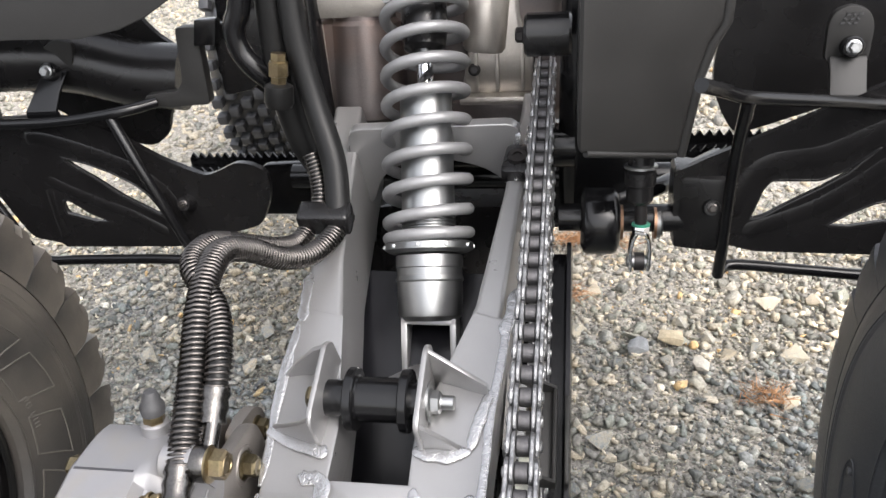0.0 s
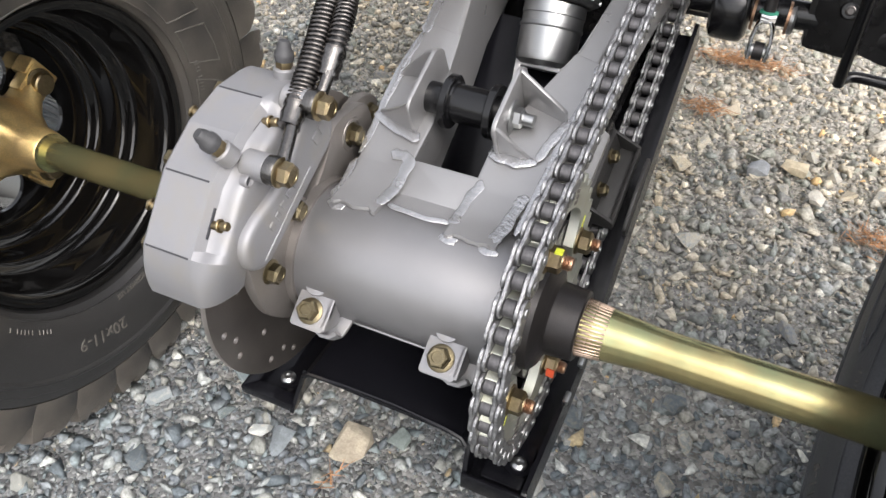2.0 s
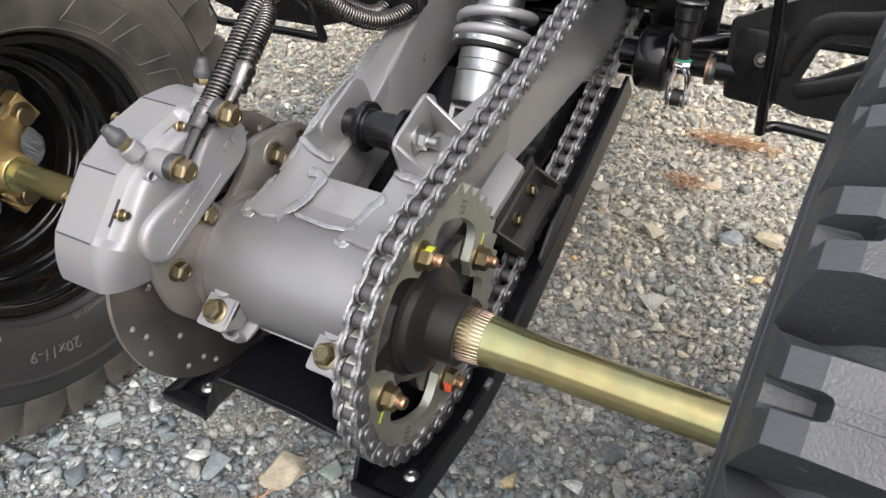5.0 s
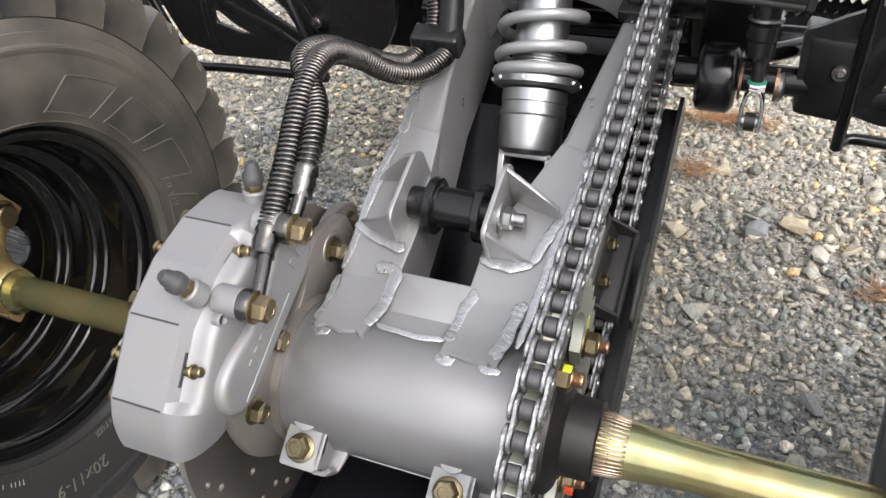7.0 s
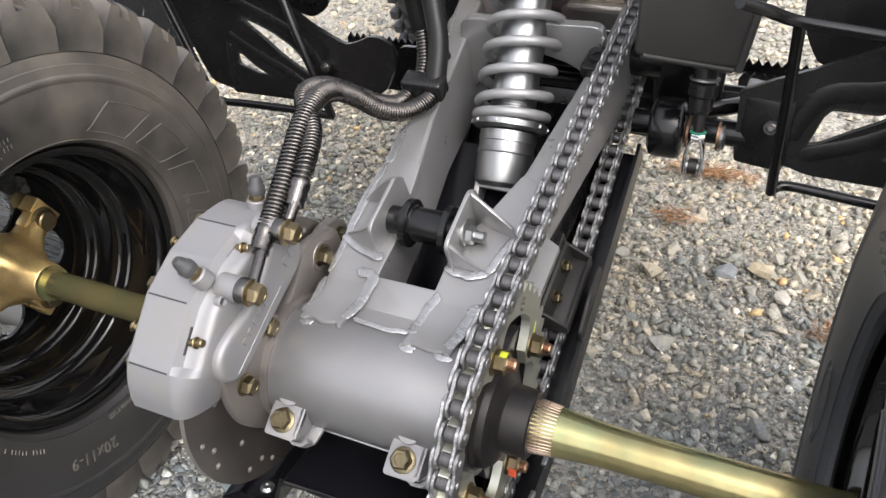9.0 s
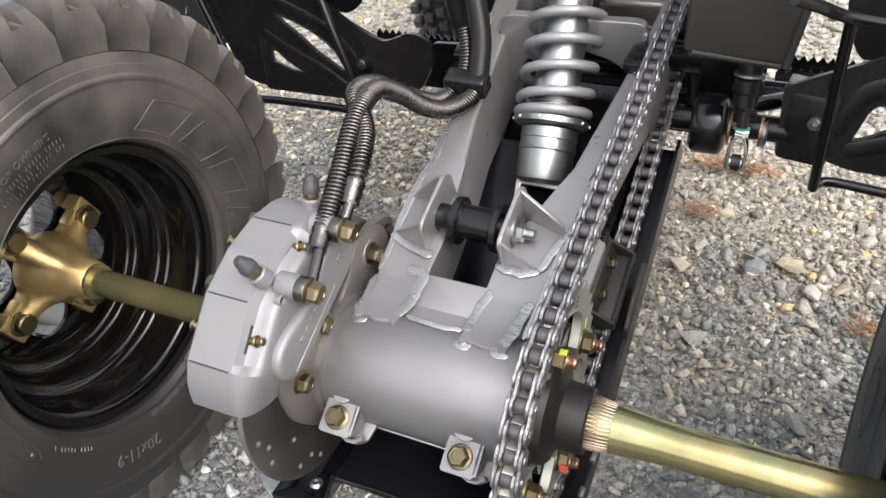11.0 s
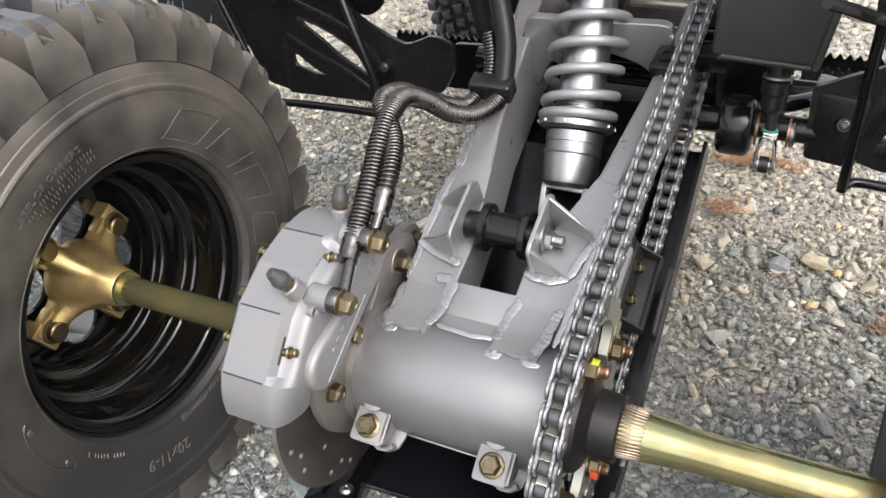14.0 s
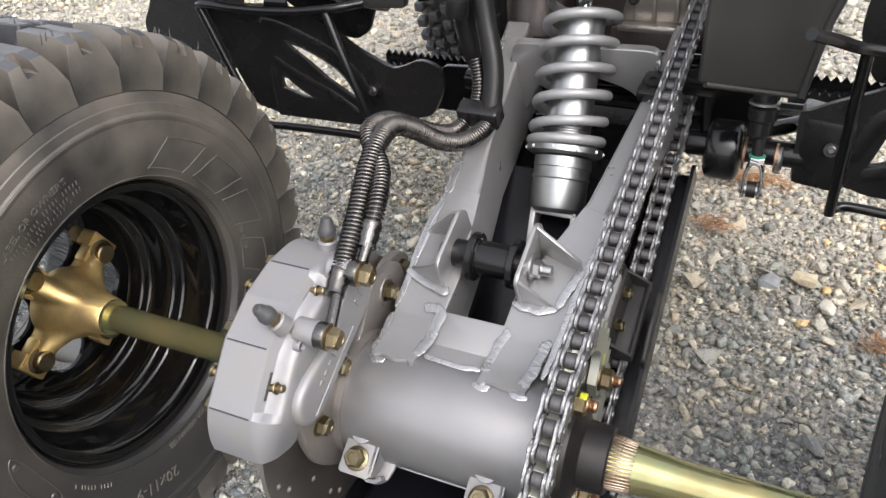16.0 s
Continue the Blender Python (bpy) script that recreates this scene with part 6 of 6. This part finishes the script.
part("union_boot", lathe([(-0.030, 0), (-0.030, 0.0090), (-0.026, 0.0110), (-0.014, 0.0105), (-0.012, 0.0070), (-0.012, 0)], (-0.1160, 0.270, 0.5010), (0.12, 0.1, 1), 24, closed=False), M_HOSE, union)
part("bracket_arm", tube(spline([(-0.136, 0.285, 0.60), (-0.143, 0.285, 0.546), (-0.151, 0.285, 0.526), (-0.149, 0.285, 0.510), (-0.141, 0.285, 0.497), (-0.130, 0.290, 0.484), (-0.122, 0.30, 0.47)], 6), 0.0085, 12), M_FRAME, frame_ob)

# black box beside the chain
boxy = thing("tail_box", (0.135, 0.26, 0.455), "matt black plastic box hanging beside the chain", "plastic box")
BOX_ROWS = ((0.445, 0.421, 0.0985, 0.173), (0.495, 0.482, 0.0985, 0.182), (0.514, 0.503, 0.0985, 0.188), (0.528, 0.518, 0.0985, 0.196), (0.68, 0.68, 0.0985, 0.204))
part("shell", bevel(loft([[Vector((x0, 0.232, zl)), Vector((x1, 0.288, zr)), Vector((x1 + 0.002, 0.345, zr + 0.004)), Vector((x0, 0.32, zl + 0.004))] for zl, zr, x0, x1 in BOX_ROWS]), 0.007, 3, 25), M_PLASTIC, boxy)
part("flange", tube([(x1 + 0.001, 0.291, zr) for zl, zr, x0, x1 in BOX_ROWS[:4]] + [(0.203, 0.291, 0.66)], 0.0040, 12), M_PLASTIC, boxy)
part("lower_edge", tube([(0.104, 0.238, 0.4445), (0.135, 0.262, 0.434), (0.170, 0.288, 0.4225)], 0.0025, 10), M_PLASTIC, boxy)

# ---- rear brake pedal linkage ----
pedal = thing("brake_linkage", (0.14, 0.32, 0.34), "black brake pivot with zinc clevis and switch", "brake linkage")
part("pivot_drum", lathe([(0, 0), (0, 0.0225), (0.003, 0.0275), (0.006, 0.0285), (0.026, 0.0285), (0.029, 0.0270), (0.032, 0.0220), (0.032, 0)], (0.1035, 0.335, 0.3440), (1, 0, 0), 40, closed=False), M_FRAME, pedal, "gloss black pivot drum")
part("pivot_shaft", rod((0.085, 0.345, 0.342), (0.200, 0.345, 0.342), 0.012, 24), M_FRAME, pedal)
for x, r in ((0.1365, 0.0150), (0.1640, 0.0138)):
    part("copper_washer", lathe([(0, 0.009), (0, r), (0.0022, r), (0.0022, 0.009)], (x, 0.340, 0.340), (1, 0, 0), 24), M_COPPER, pedal)
part("shaft_end", lathe([(0, 0), (0, 0.013), (0.003, 0.0135), (0.005, 0.011), (0.005, 0)], (0.1665, 0.342, 0.339), (1, 0, 0), 24, closed=False), M_ZINC, pedal)
for s in (-1, 1):
    part("clevis_leg", bevel(loft([[Vector((0.150 + s * f + e, 0.298 + y, z)) for e, y in ((-0.0015, -0.0060), (0.0015, -0.0060), (0.0015, 0.0060), (-0.0015, 0.0060))] for z, f in ((0.320, 0.0068), (0.338, 0.0075), (0.348, 0.0060), (0.354, 0.0030))]), 0.0006), M_CHROME, pedal, "bright clevis leg")
part("clevis_pin", rod((0.140, 0.298, 0.326), (0.160, 0.298, 0.326), 0.0050, 16, chamfer=0.001), M_ZINC, pedal)
part("clevis_eye", lathe([(-0.004, 0), (-0.004, 0.0075), (0.004, 0.0075), (0.004, 0)], (0.150, 0.298, 0.326), (1, 0, 0), 24, closed=False), M_HUBBLK, pedal)
part("clevis_top", hexagon((0.150, 0.298, 0.352), (0, 0.15, 1), 0.0068, 0.007), M_CHROME, pedal)
part("green_mark", lathe([(0, 0.0040), (0, 0.0072), (0.0016, 0.0072), (0.0016, 0.0040)], (0.150, 0.299, 0.3585), (0, 0.15, 1), 20), M_GREEN, pedal)
part("threaded_rod", rod((0.150, 0.299, 0.356), (0.149, 0.304, 0.386), 0.0048, 16), M_HUBBLK, pedal)
part("switch_body", lathe([(0, 0), (0, 0.008), (0.003, 0.0105), (0.014, 0.0105), (0.016, 0.0122), (0.026, 0.0122), (0.028, 0.0100), (0.040, 0.0100), (0.040, 0)], (0.148, 0.303, 0.376), (0, 0.15, 1), 28, closed=False), M_BLACK, pedal, "black ribbed switch body")
part("switch_band", lathe([(0, 0.0095), (0, 0.0128), (0.002, 0.0128), (0.002, 0.0095)], (0.148, 0.3065, 0.405), (0, 0.15, 1), 28), M_ZINC, pedal)
part("switch_bracket", box((0.152, 0.312, 0.424), (0.03, 0.004, 0.026), Euler((0.1, 0, 0)).to_matrix(), round_by=0.001), M_ZINC, pedal)
part("pedal_arm", tube(spline([(0.12, 0.35, 0.352), (0.17, 0.385, 0.352), (0.205, 0.44, 0.345), (0.24, 0.50, 0.335)], 6), 0.008, 12), M_FRAME, pedal)


# ---- heel guards and bars ----
def guard(s, outline, hole_a, hole_b, depth, bolt, label, arms):
    """A moulded panel with two openings; s is the side it stands on."""
    g = thing("heel_guard", (s * 0.3, depth, 0.31), label, "heel guard", "heel guards")

    def at(a, b, h):
        return Vector((a, depth + h, b))
    part("panel", sheet(rounded(outline, 0.008), [rounded(hole_a, 0.003), rounded(hole_b, 0.003)], at, 0, 0.006), M_BLACK, g)
    for hole in (hole_a, hole_b):
        loop = [at(a, b, 0.001) for a, b in rounded(hole, 0.003)]
        part("opening_rim", tube(loop + [loop[0]], 0.0014, 8), M_BLACK, g)
    for line, wide in arms:             # broad moulded ridges round the openings
        pts = spline([at(a, b, 0.0) for a, b in line], 6)
        rings = []
        for k, p in enumerate(pts):
            d = (pts[min(k + 1, len(pts) - 1)] - pts[max(k - 1, 0)]).normalized()
            up = d.cross(Vector((0, 1, 0))).normalized()
            end = 0.35 if k in (0, len(pts) - 1) else 1.0
            rings.append([p + up * (math.cos(t) * wide * end) + Vector((0, -math.sin(t) * 0.0032 * end + 0.002, 0)) for t in [i * math.tau / 16 for i in range(16)]])
        part("moulded_arm", loft(rings), M_BLACK, g, "", 60)
    xi = outline[0][0]
    if s > 0:
        part("inner_plate", bevel(loft([[at(xi, z, 0.0), at(xi + s * 0.045, z, -0.010), at(xi + s * 0.045, z, 0.03), at(xi, z, 0.05)] for z in (0.318, 0.385)]), 0.006), M_BLACK, g)
    b = at(bolt[0], bolt[1], -0.010)
    part("guard_bolt", flange_bolt(b, (0, -1, 0.3), 0.0033), M_COIL, g, "dark bolt on a black boss")
    part("bolt_boss", lathe([(-0.012, 0), (-0.012, 0.009), (0.0, 0.0062), (0.0, 0)], b, (0, -1, 0.3), 24, closed=False), M_BLACK, g)
    return g


guard(1, [(0.180, 0.330), (0.177, 0.389), (0.187, 0.392), (0.201, 0.400), (0.221, 0.409), (0.261, 0.428), (0.287, 0.441), (0.323, 0.458), (0.42, 0.500), (0.42, 0.312), (0.351, 0.314), (0.245, 0.316), (0.227, 0.322), (0.186, 0.323)],
      [(0.239, 0.345), (0.243, 0.358), (0.247, 0.373), (0.253, 0.381), (0.289, 0.381), (0.308, 0.390), (0.330, 0.409), (0.309, 0.386), (0.290, 0.373), (0.270, 0.361), (0.250, 0.348)],
      [(0.299, 0.340), (0.315, 0.351), (0.334, 0.361), (0.385, 0.372), (0.385, 0.348), (0.344, 0.344), (0.317, 0.339)], 0.335, (0.208, 0.361),
      "black plastic heel guard with triangular openings",
      [([(0.222, 0.345), (0.233, 0.374), (0.250, 0.394), (0.290, 0.402), (0.335, 0.424), (0.40, 0.450)], 0.012), ([(0.232, 0.332), (0.285, 0.354), (0.320, 0.378), (0.345, 0.398), (0.41, 0.425)], 0.010)])
guard(-1, [(-0.168, 0.376), (-0.170, 0.391), (-0.184, 0.398), (-0.197, 0.399), (-0.209, 0.393), (-0.227, 0.386), (-0.246, 0.394), (-0.268, 0.404), (-0.305, 0.428), (-0.339, 0.443), (-0.388, 0.444), (-0.468, 0.441), (-0.462, 0.420), (-0.441, 0.368), (-0.431, 0.344),
           (-0.420, 0.322), (-0.391, 0.316), (-0.388, 0.312), (-0.263, 0.314), (-0.199, 0.333), (-0.183, 0.338), (-0.172, 0.360)],
      [(-0.366, 0.406), (-0.341, 0.399), (-0.319, 0.390), (-0.300, 0.379), (-0.288, 0.368), (-0.281, 0.356), (-0.275, 0.343), (-0.295, 0.354), (-0.315, 0.366), (-0.335, 0.382), (-0.354, 0.395)],
      [(-0.375, 0.362), (-0.369, 0.362), (-0.352, 0.349), (-0.330, 0.338), (-0.349, 0.339), (-0.376, 0.347), (-0.378, 0.356)], 0.335, (-0.250, 0.363),
      "black plastic heel guard with triangular openings",
      [([(-0.395, 0.424), (-0.372, 0.422), (-0.335, 0.410), (-0.295, 0.392), (-0.270, 0.368), (-0.258, 0.335)], 0.0085), ([(-0.385, 0.384), (-0.380, 0.380), (-0.350, 0.364), (-0.310, 0.347), (-0.275, 0.326)], 0.0075), ([(-0.386, 0.376), (-0.387, 0.345), (-0.386, 0.318)], 0.005)])


def guard_bar(paths, base):
    bar = thing("guard_bar", base, "thin gloss black bar frame behind the heel guard", "bar", "guard bars")
    for name, pts in paths:
        part(name, tube(spline(pts, 6), 0.0048, 12), M_FRAME, bar)


guard_bar([("top_rail", [(0.172, 0.215, 0.498), (0.190, 0.238, 0.487), (0.213, 0.269, 0.472), (0.269, 0.300, 0.458), (0.33, 0.333, 0.443), (0.40, 0.332, 0.443), (0.46, 0.332, 0.450)]),
           ("strut", [(0.213, 0.269, 0.470), (0.2155, 0.300, 0.411), (0.218, 0.318, 0.335), (0.2195, 0.331, 0.295)]),
           ("lower_rail", [(0.2195, 0.332, 0.298), (0.235, 0.340, 0.300), (0.29, 0.336, 0.298), (0.344, 0.332, 0.297), (0.37, 0.332, 0.31), (0.42, 0.332, 0.40)])], (0.3, 0.335, 0.30))
guard_bar([("top_rail", [(-0.262, 0.345, 0.452), (-0.288, 0.326, 0.450), (-0.34, 0.322, 0.444), (-0.40, 0.322, 0.442), (-0.455, 0.325, 0.443), (-0.470, 0.328, 0.440)]),
           ("strut", [(-0.298, 0.326, 0.446), (-0.277, 0.318, 0.40), (-0.256, 0.318, 0.34), (-0.247, 0.322, 0.306)]),
           ("lower_rail", [(-0.247, 0.324, 0.306), (-0.30, 0.324, 0.306), (-0.37, 0.324, 0.304), (-0.402, 0.324, 0.303), (-0.416, 0.324, 0.312), (-0.440, 0.326, 0.365), (-0.470, 0.328, 0.440)])], (-0.3, 0.325, 0.30))

# footpegs with toothed edges
for s, x0, zt in ((-1, -0.185, 0.3235), (1, 0.165, 0.345)):
    peg = thing("footpeg", (x0 + s * 0.08, 0.52, zt - 0.02), "black steel footpeg with a toothed edge", "footpeg", "footpegs")
    part("peg_bar", box((x0 + s * 0.085, 0.525, zt - 0.020), (0.17, 0.045, 0.012), round_by=0.003), M_FRAME, peg)
    for y in (0.503, 0.547):
        k = 17
        ol = [(x0, zt - 0.022)]
        for i in range(k):
            ol += [(x0 + s * i * 0.010, zt - 0.007), (x0 + s * (i + 0.5) * 0.010, zt)]
        ol += [(x0 + s * k * 0.010, zt - 0.007), (x0 + s * k * 0.010, zt - 0.022)]
        part("toothed_edge", slab(ol, lambda a, b, h, y=y: Vector((a, y + h, b)), -0.0015, 0.0015), M_FRAME, peg)

# ---- front wheel seen past the engine ----
def front_wheel(cx, cy):
    w = thing("front_wheel", (cx, cy, 0.0), "black knobbly front tyre", "wheel", "front wheels")
    o = (cx, cy, 0.262)
    half = [(0.075, 0.13), (0.088, 0.16), (0.090, 0.20), (0.084, 0.232), (0.06, 0.246), (0, 0.250)]
    tyre = part("tyre", lathe(half + [(-h, r) for h, r in half[-2::-1]] + [(-0.07, 0.12), (0.07, 0.12)], o, (1, 0, 0), 64), M_RUBBER, w, "", 50)
    part("rim", lathe([(0.072, 0.10), (0.074, 0.131), (-0.074, 0.131), (-0.072, 0.10), (-0.01, 0.095), (-0.01, 0.02), (0.01, 0.02), (0.01, 0.095)], o, (1, 0, 0), 48), M_GLOSS, w, "", 30)
    pv = Matrix.Translation(o)
    for off, st in ((0.072, 0), (0.043, 4), (0.014, 0), (-0.014, 4), (-0.043, 0), (-0.072, 4)):
        me = finish(box((cx + off, cy, 0.262 + 0.254), (0.019, 0.019, 0.020), round_by=0.003), "tread_block", M_TREAD)
        for k in range(45):
            ob = attach(new("tread_block", me), tyre)
            ob.matrix_basis = pv @ Matrix.Rotation(radians(st + 8 * k), 4, "X") @ pv.inverted()
    return w


front_wheel(-0.485, 1.31)

# ---- rear fender and footwell plastics ----
fender = thing("rear_fender", (-0.1, 0.3, 0.6), "black plastic rear fender panel, with an unseen tail added to shade the engine", "fender")
part("left_edge", bevel(loft([[Vector((x, 0.296, z)), Vector((x, 0.304, z + 0.001)), Vector((x, 0.325, 0.64)), Vector((x, 0.317, 0.64))] for x, z in ((-0.50, 0.518), (-0.34, 0.520), (-0.285, 0.519), (-0.250, 0.525), (-0.225, 0.534), (-0.205, 0.545), (-0.19, 0.565))]), 0.002), M_PLASTIC, fender)
# Out of view; added overhead to darken the engine and beams below.
part("tail", bevel(loft([[Vector((x, y, z)) for x, z in ((-0.23, 0.74), (-0.18, 0.70), (0.18, 0.70), (0.23, 0.74), (0.19, 0.80), (-0.19, 0.80))] for y in (0.36, 0.60, 0.95)]), 0.02, 3), M_PLASTIC, fender)
part("left_arch", tube(spline([(-0.46, 0.34, 0.495), (-0.36, 0.37, 0.487), (-0.295, 0.38, 0.468), (-0.25, 0.385, 0.462)], 6), 0.030, 16), M_BLACK, fender)
well = thing("footwell", (-0.32, 0.42, 0.40), "black plastic footwell panel with a rounded tail", "footwell")
part("panel", sheet(rounded([(-0.60, 0.53), (-0.614, 0.416), (-0.638, 0.380), (-0.622, 0.345), (-0.560, 0.330), (-0.500, 0.330), (-0.470, 0.380), (-0.465, 0.452), (-0.450, 0.460), (-0.418, 0.446), (-0.394, 0.424), (-0.331, 0.394), (-0.306, 0.390), (-0.289, 0.403), (-0.282, 0.425), (-0.262, 0.450), (-0.256, 0.482), (-0.276, 0.496), (-0.288, 0.510), (-0.33, 0.58), (-0.60, 0.60)], 0.012), [],
                    lambda a, b, h: Vector((a, 0.400 + h, b)), 0, 0.006), M_BLACK, well)
stay = part("stay", slab(rounded([(-0.362, 0.478), (-0.360, 0.500), (-0.341, 0.509), (-0.326, 0.505), (-0.331, 0.487), (-0.338, 0.477)], 0.005), lambda a, b, h: Vector((a, 0.345 + h, b)), 0, 0.006, 0.0018), M_PLASTIC, well, "black steel stay")
part("stay_leg", bevel(loft([[Vector((x0, y, z)), Vector((x1, y, z)), Vector((x1, y + 0.005, z)), Vector((x0, y + 0.005, z))] for z, y, x0, x1 in ((0.446, 0.325, -0.376, -0.345), (0.452, 0.323, -0.374, -0.345), (0.468, 0.333, -0.366, -0.342), (0.482, 0.342, -0.360, -0.336))]), 0.0015), M_FRAME, stay)
part("stay_boss", rod((-0.351, 0.346, 0.482), (-0.351, 0.336, 0.484), 0.0075, 20, chamfer=0.001), M_FRAME, stay)
part("stay_bolt", flange_bolt((-0.351, 0.336, 0.484), (0, -1, 0.2), 0.0042), M_ZINC, stay)
part("bracket", slab(rounded([(-0.274, 0.449), (-0.251, 0.447), (-0.213, 0.449), (-0.211, 0.515), (-0.230, 0.515), (-0.234, 0.470), (-0.241, 0.461), (-0.272, 0.458)], 0.004), lambda a, b, h: Vector((a, 0.345 + h, b)), 0, 0.012, 0.002), M_PLASTIC, well, "black plastic bracket")
part("inner_flap", slab(rounded([(-0.203, 0.56), (-0.206, 0.508), (-0.215, 0.466), (-0.204, 0.459), (-0.186, 0.456), (-0.172, 0.445), (-0.158, 0.437), (-0.142, 0.529), (-0.142, 0.56)], 0.006), lambda a, b, h: Vector((a, 0.376 + h, b)), 0, 0.006, 0.002), M_FRAME, well, "gloss black inner flap")
part("clip_box", bevel(loft([[Vector((x, y, z)) for x, z in ((-0.213, 0.501), (-0.194, 0.501), (-0.189, 0.522), (-0.208, 0.522))] for y in (0.338, 0.350)]), 0.0016), M_FRAME, well, "gloss black clip box")
part("duct", bevel(loft([[Vector((x, 0.36, z0)), Vector((x, 0.42, z0)), Vector((x, 0.42, z1)), Vector((x, 0.36, z1))] for x, z0, z1 in ((-0.2065, 0.450, 0.512), (-0.18, 0.455, 0.520), (-0.155, 0.475, 0.53), (-0.13, 0.49, 0.53))]), 0.006), M_BLACK, well)
wellr = thing("footwell", (0.3, 0.42, 0.40), "black plastic footwell panel", "footwell")
part("panel", sheet(rounded([(0.232, 0.60), (0.224, 0.503), (0.215, 0.461), (0.215, 0.432), (0.226, 0.406), (0.238, 0.388), (0.256, 0.393), (0.326, 0.418), (0.45, 0.46), (0.60, 0.50), (0.60, 0.60)], 0.012), [], lambda a, b, h: Vector((a, 0.420 + h, b)), 0, 0.006), M_BLACK, wellr)
stay = part("stay", slab(rounded([(0.283, 0.470), (0.282, 0.498), (0.285, 0.507), (0.296, 0.512), (0.309, 0.508), (0.315, 0.497), (0.315, 0.470)], 0.005), lambda a, b, h: Vector((a, 0.356 + h, b)), 0, 0.008, 0.0022), M_PLASTIC, wellr, "black steel stay")
part("stay_leg", bevel(loft([[Vector((x0, y, z)), Vector((x1, y, z)), Vector((x1, y + 0.005, z)), Vector((x0, y + 0.005, z))] for z, y, x0, x1 in ((0.444, 0.336, 0.286, 0.312), (0.450, 0.335, 0.285, 0.311), (0.462, 0.345, 0.286, 0.312), (0.474, 0.354, 0.286, 0.313))]), 0.0015), M_PLASTIC, stay)
part("stay_boss", rod((0.3000, 0.358, 0.4810), (0.3000, 0.348, 0.4825), 0.0080, 20, chamfer=0.001), M_FRAME, stay)
part("stay_bolt", flange_bolt((0.3000, 0.348, 0.4825), (0, -1, 0.2), 0.0046), M_ZINC, stay)
bm = bmesh.new()
for k in range(9):                      # moulded marks too small to read
    box((0.2915 + 0.0045 * (k % 3) + 0.0015 * (k // 3), 0.3555, 0.4985 + 0.0032 * (k // 3)), (0.0026, 0.0012, 0.0014), Euler((0, 0.6 * (k % 2), 0)).to_matrix(), bm)
tagged(part("moulded_marks", bm, M_CAP, stay), kind="stuff")
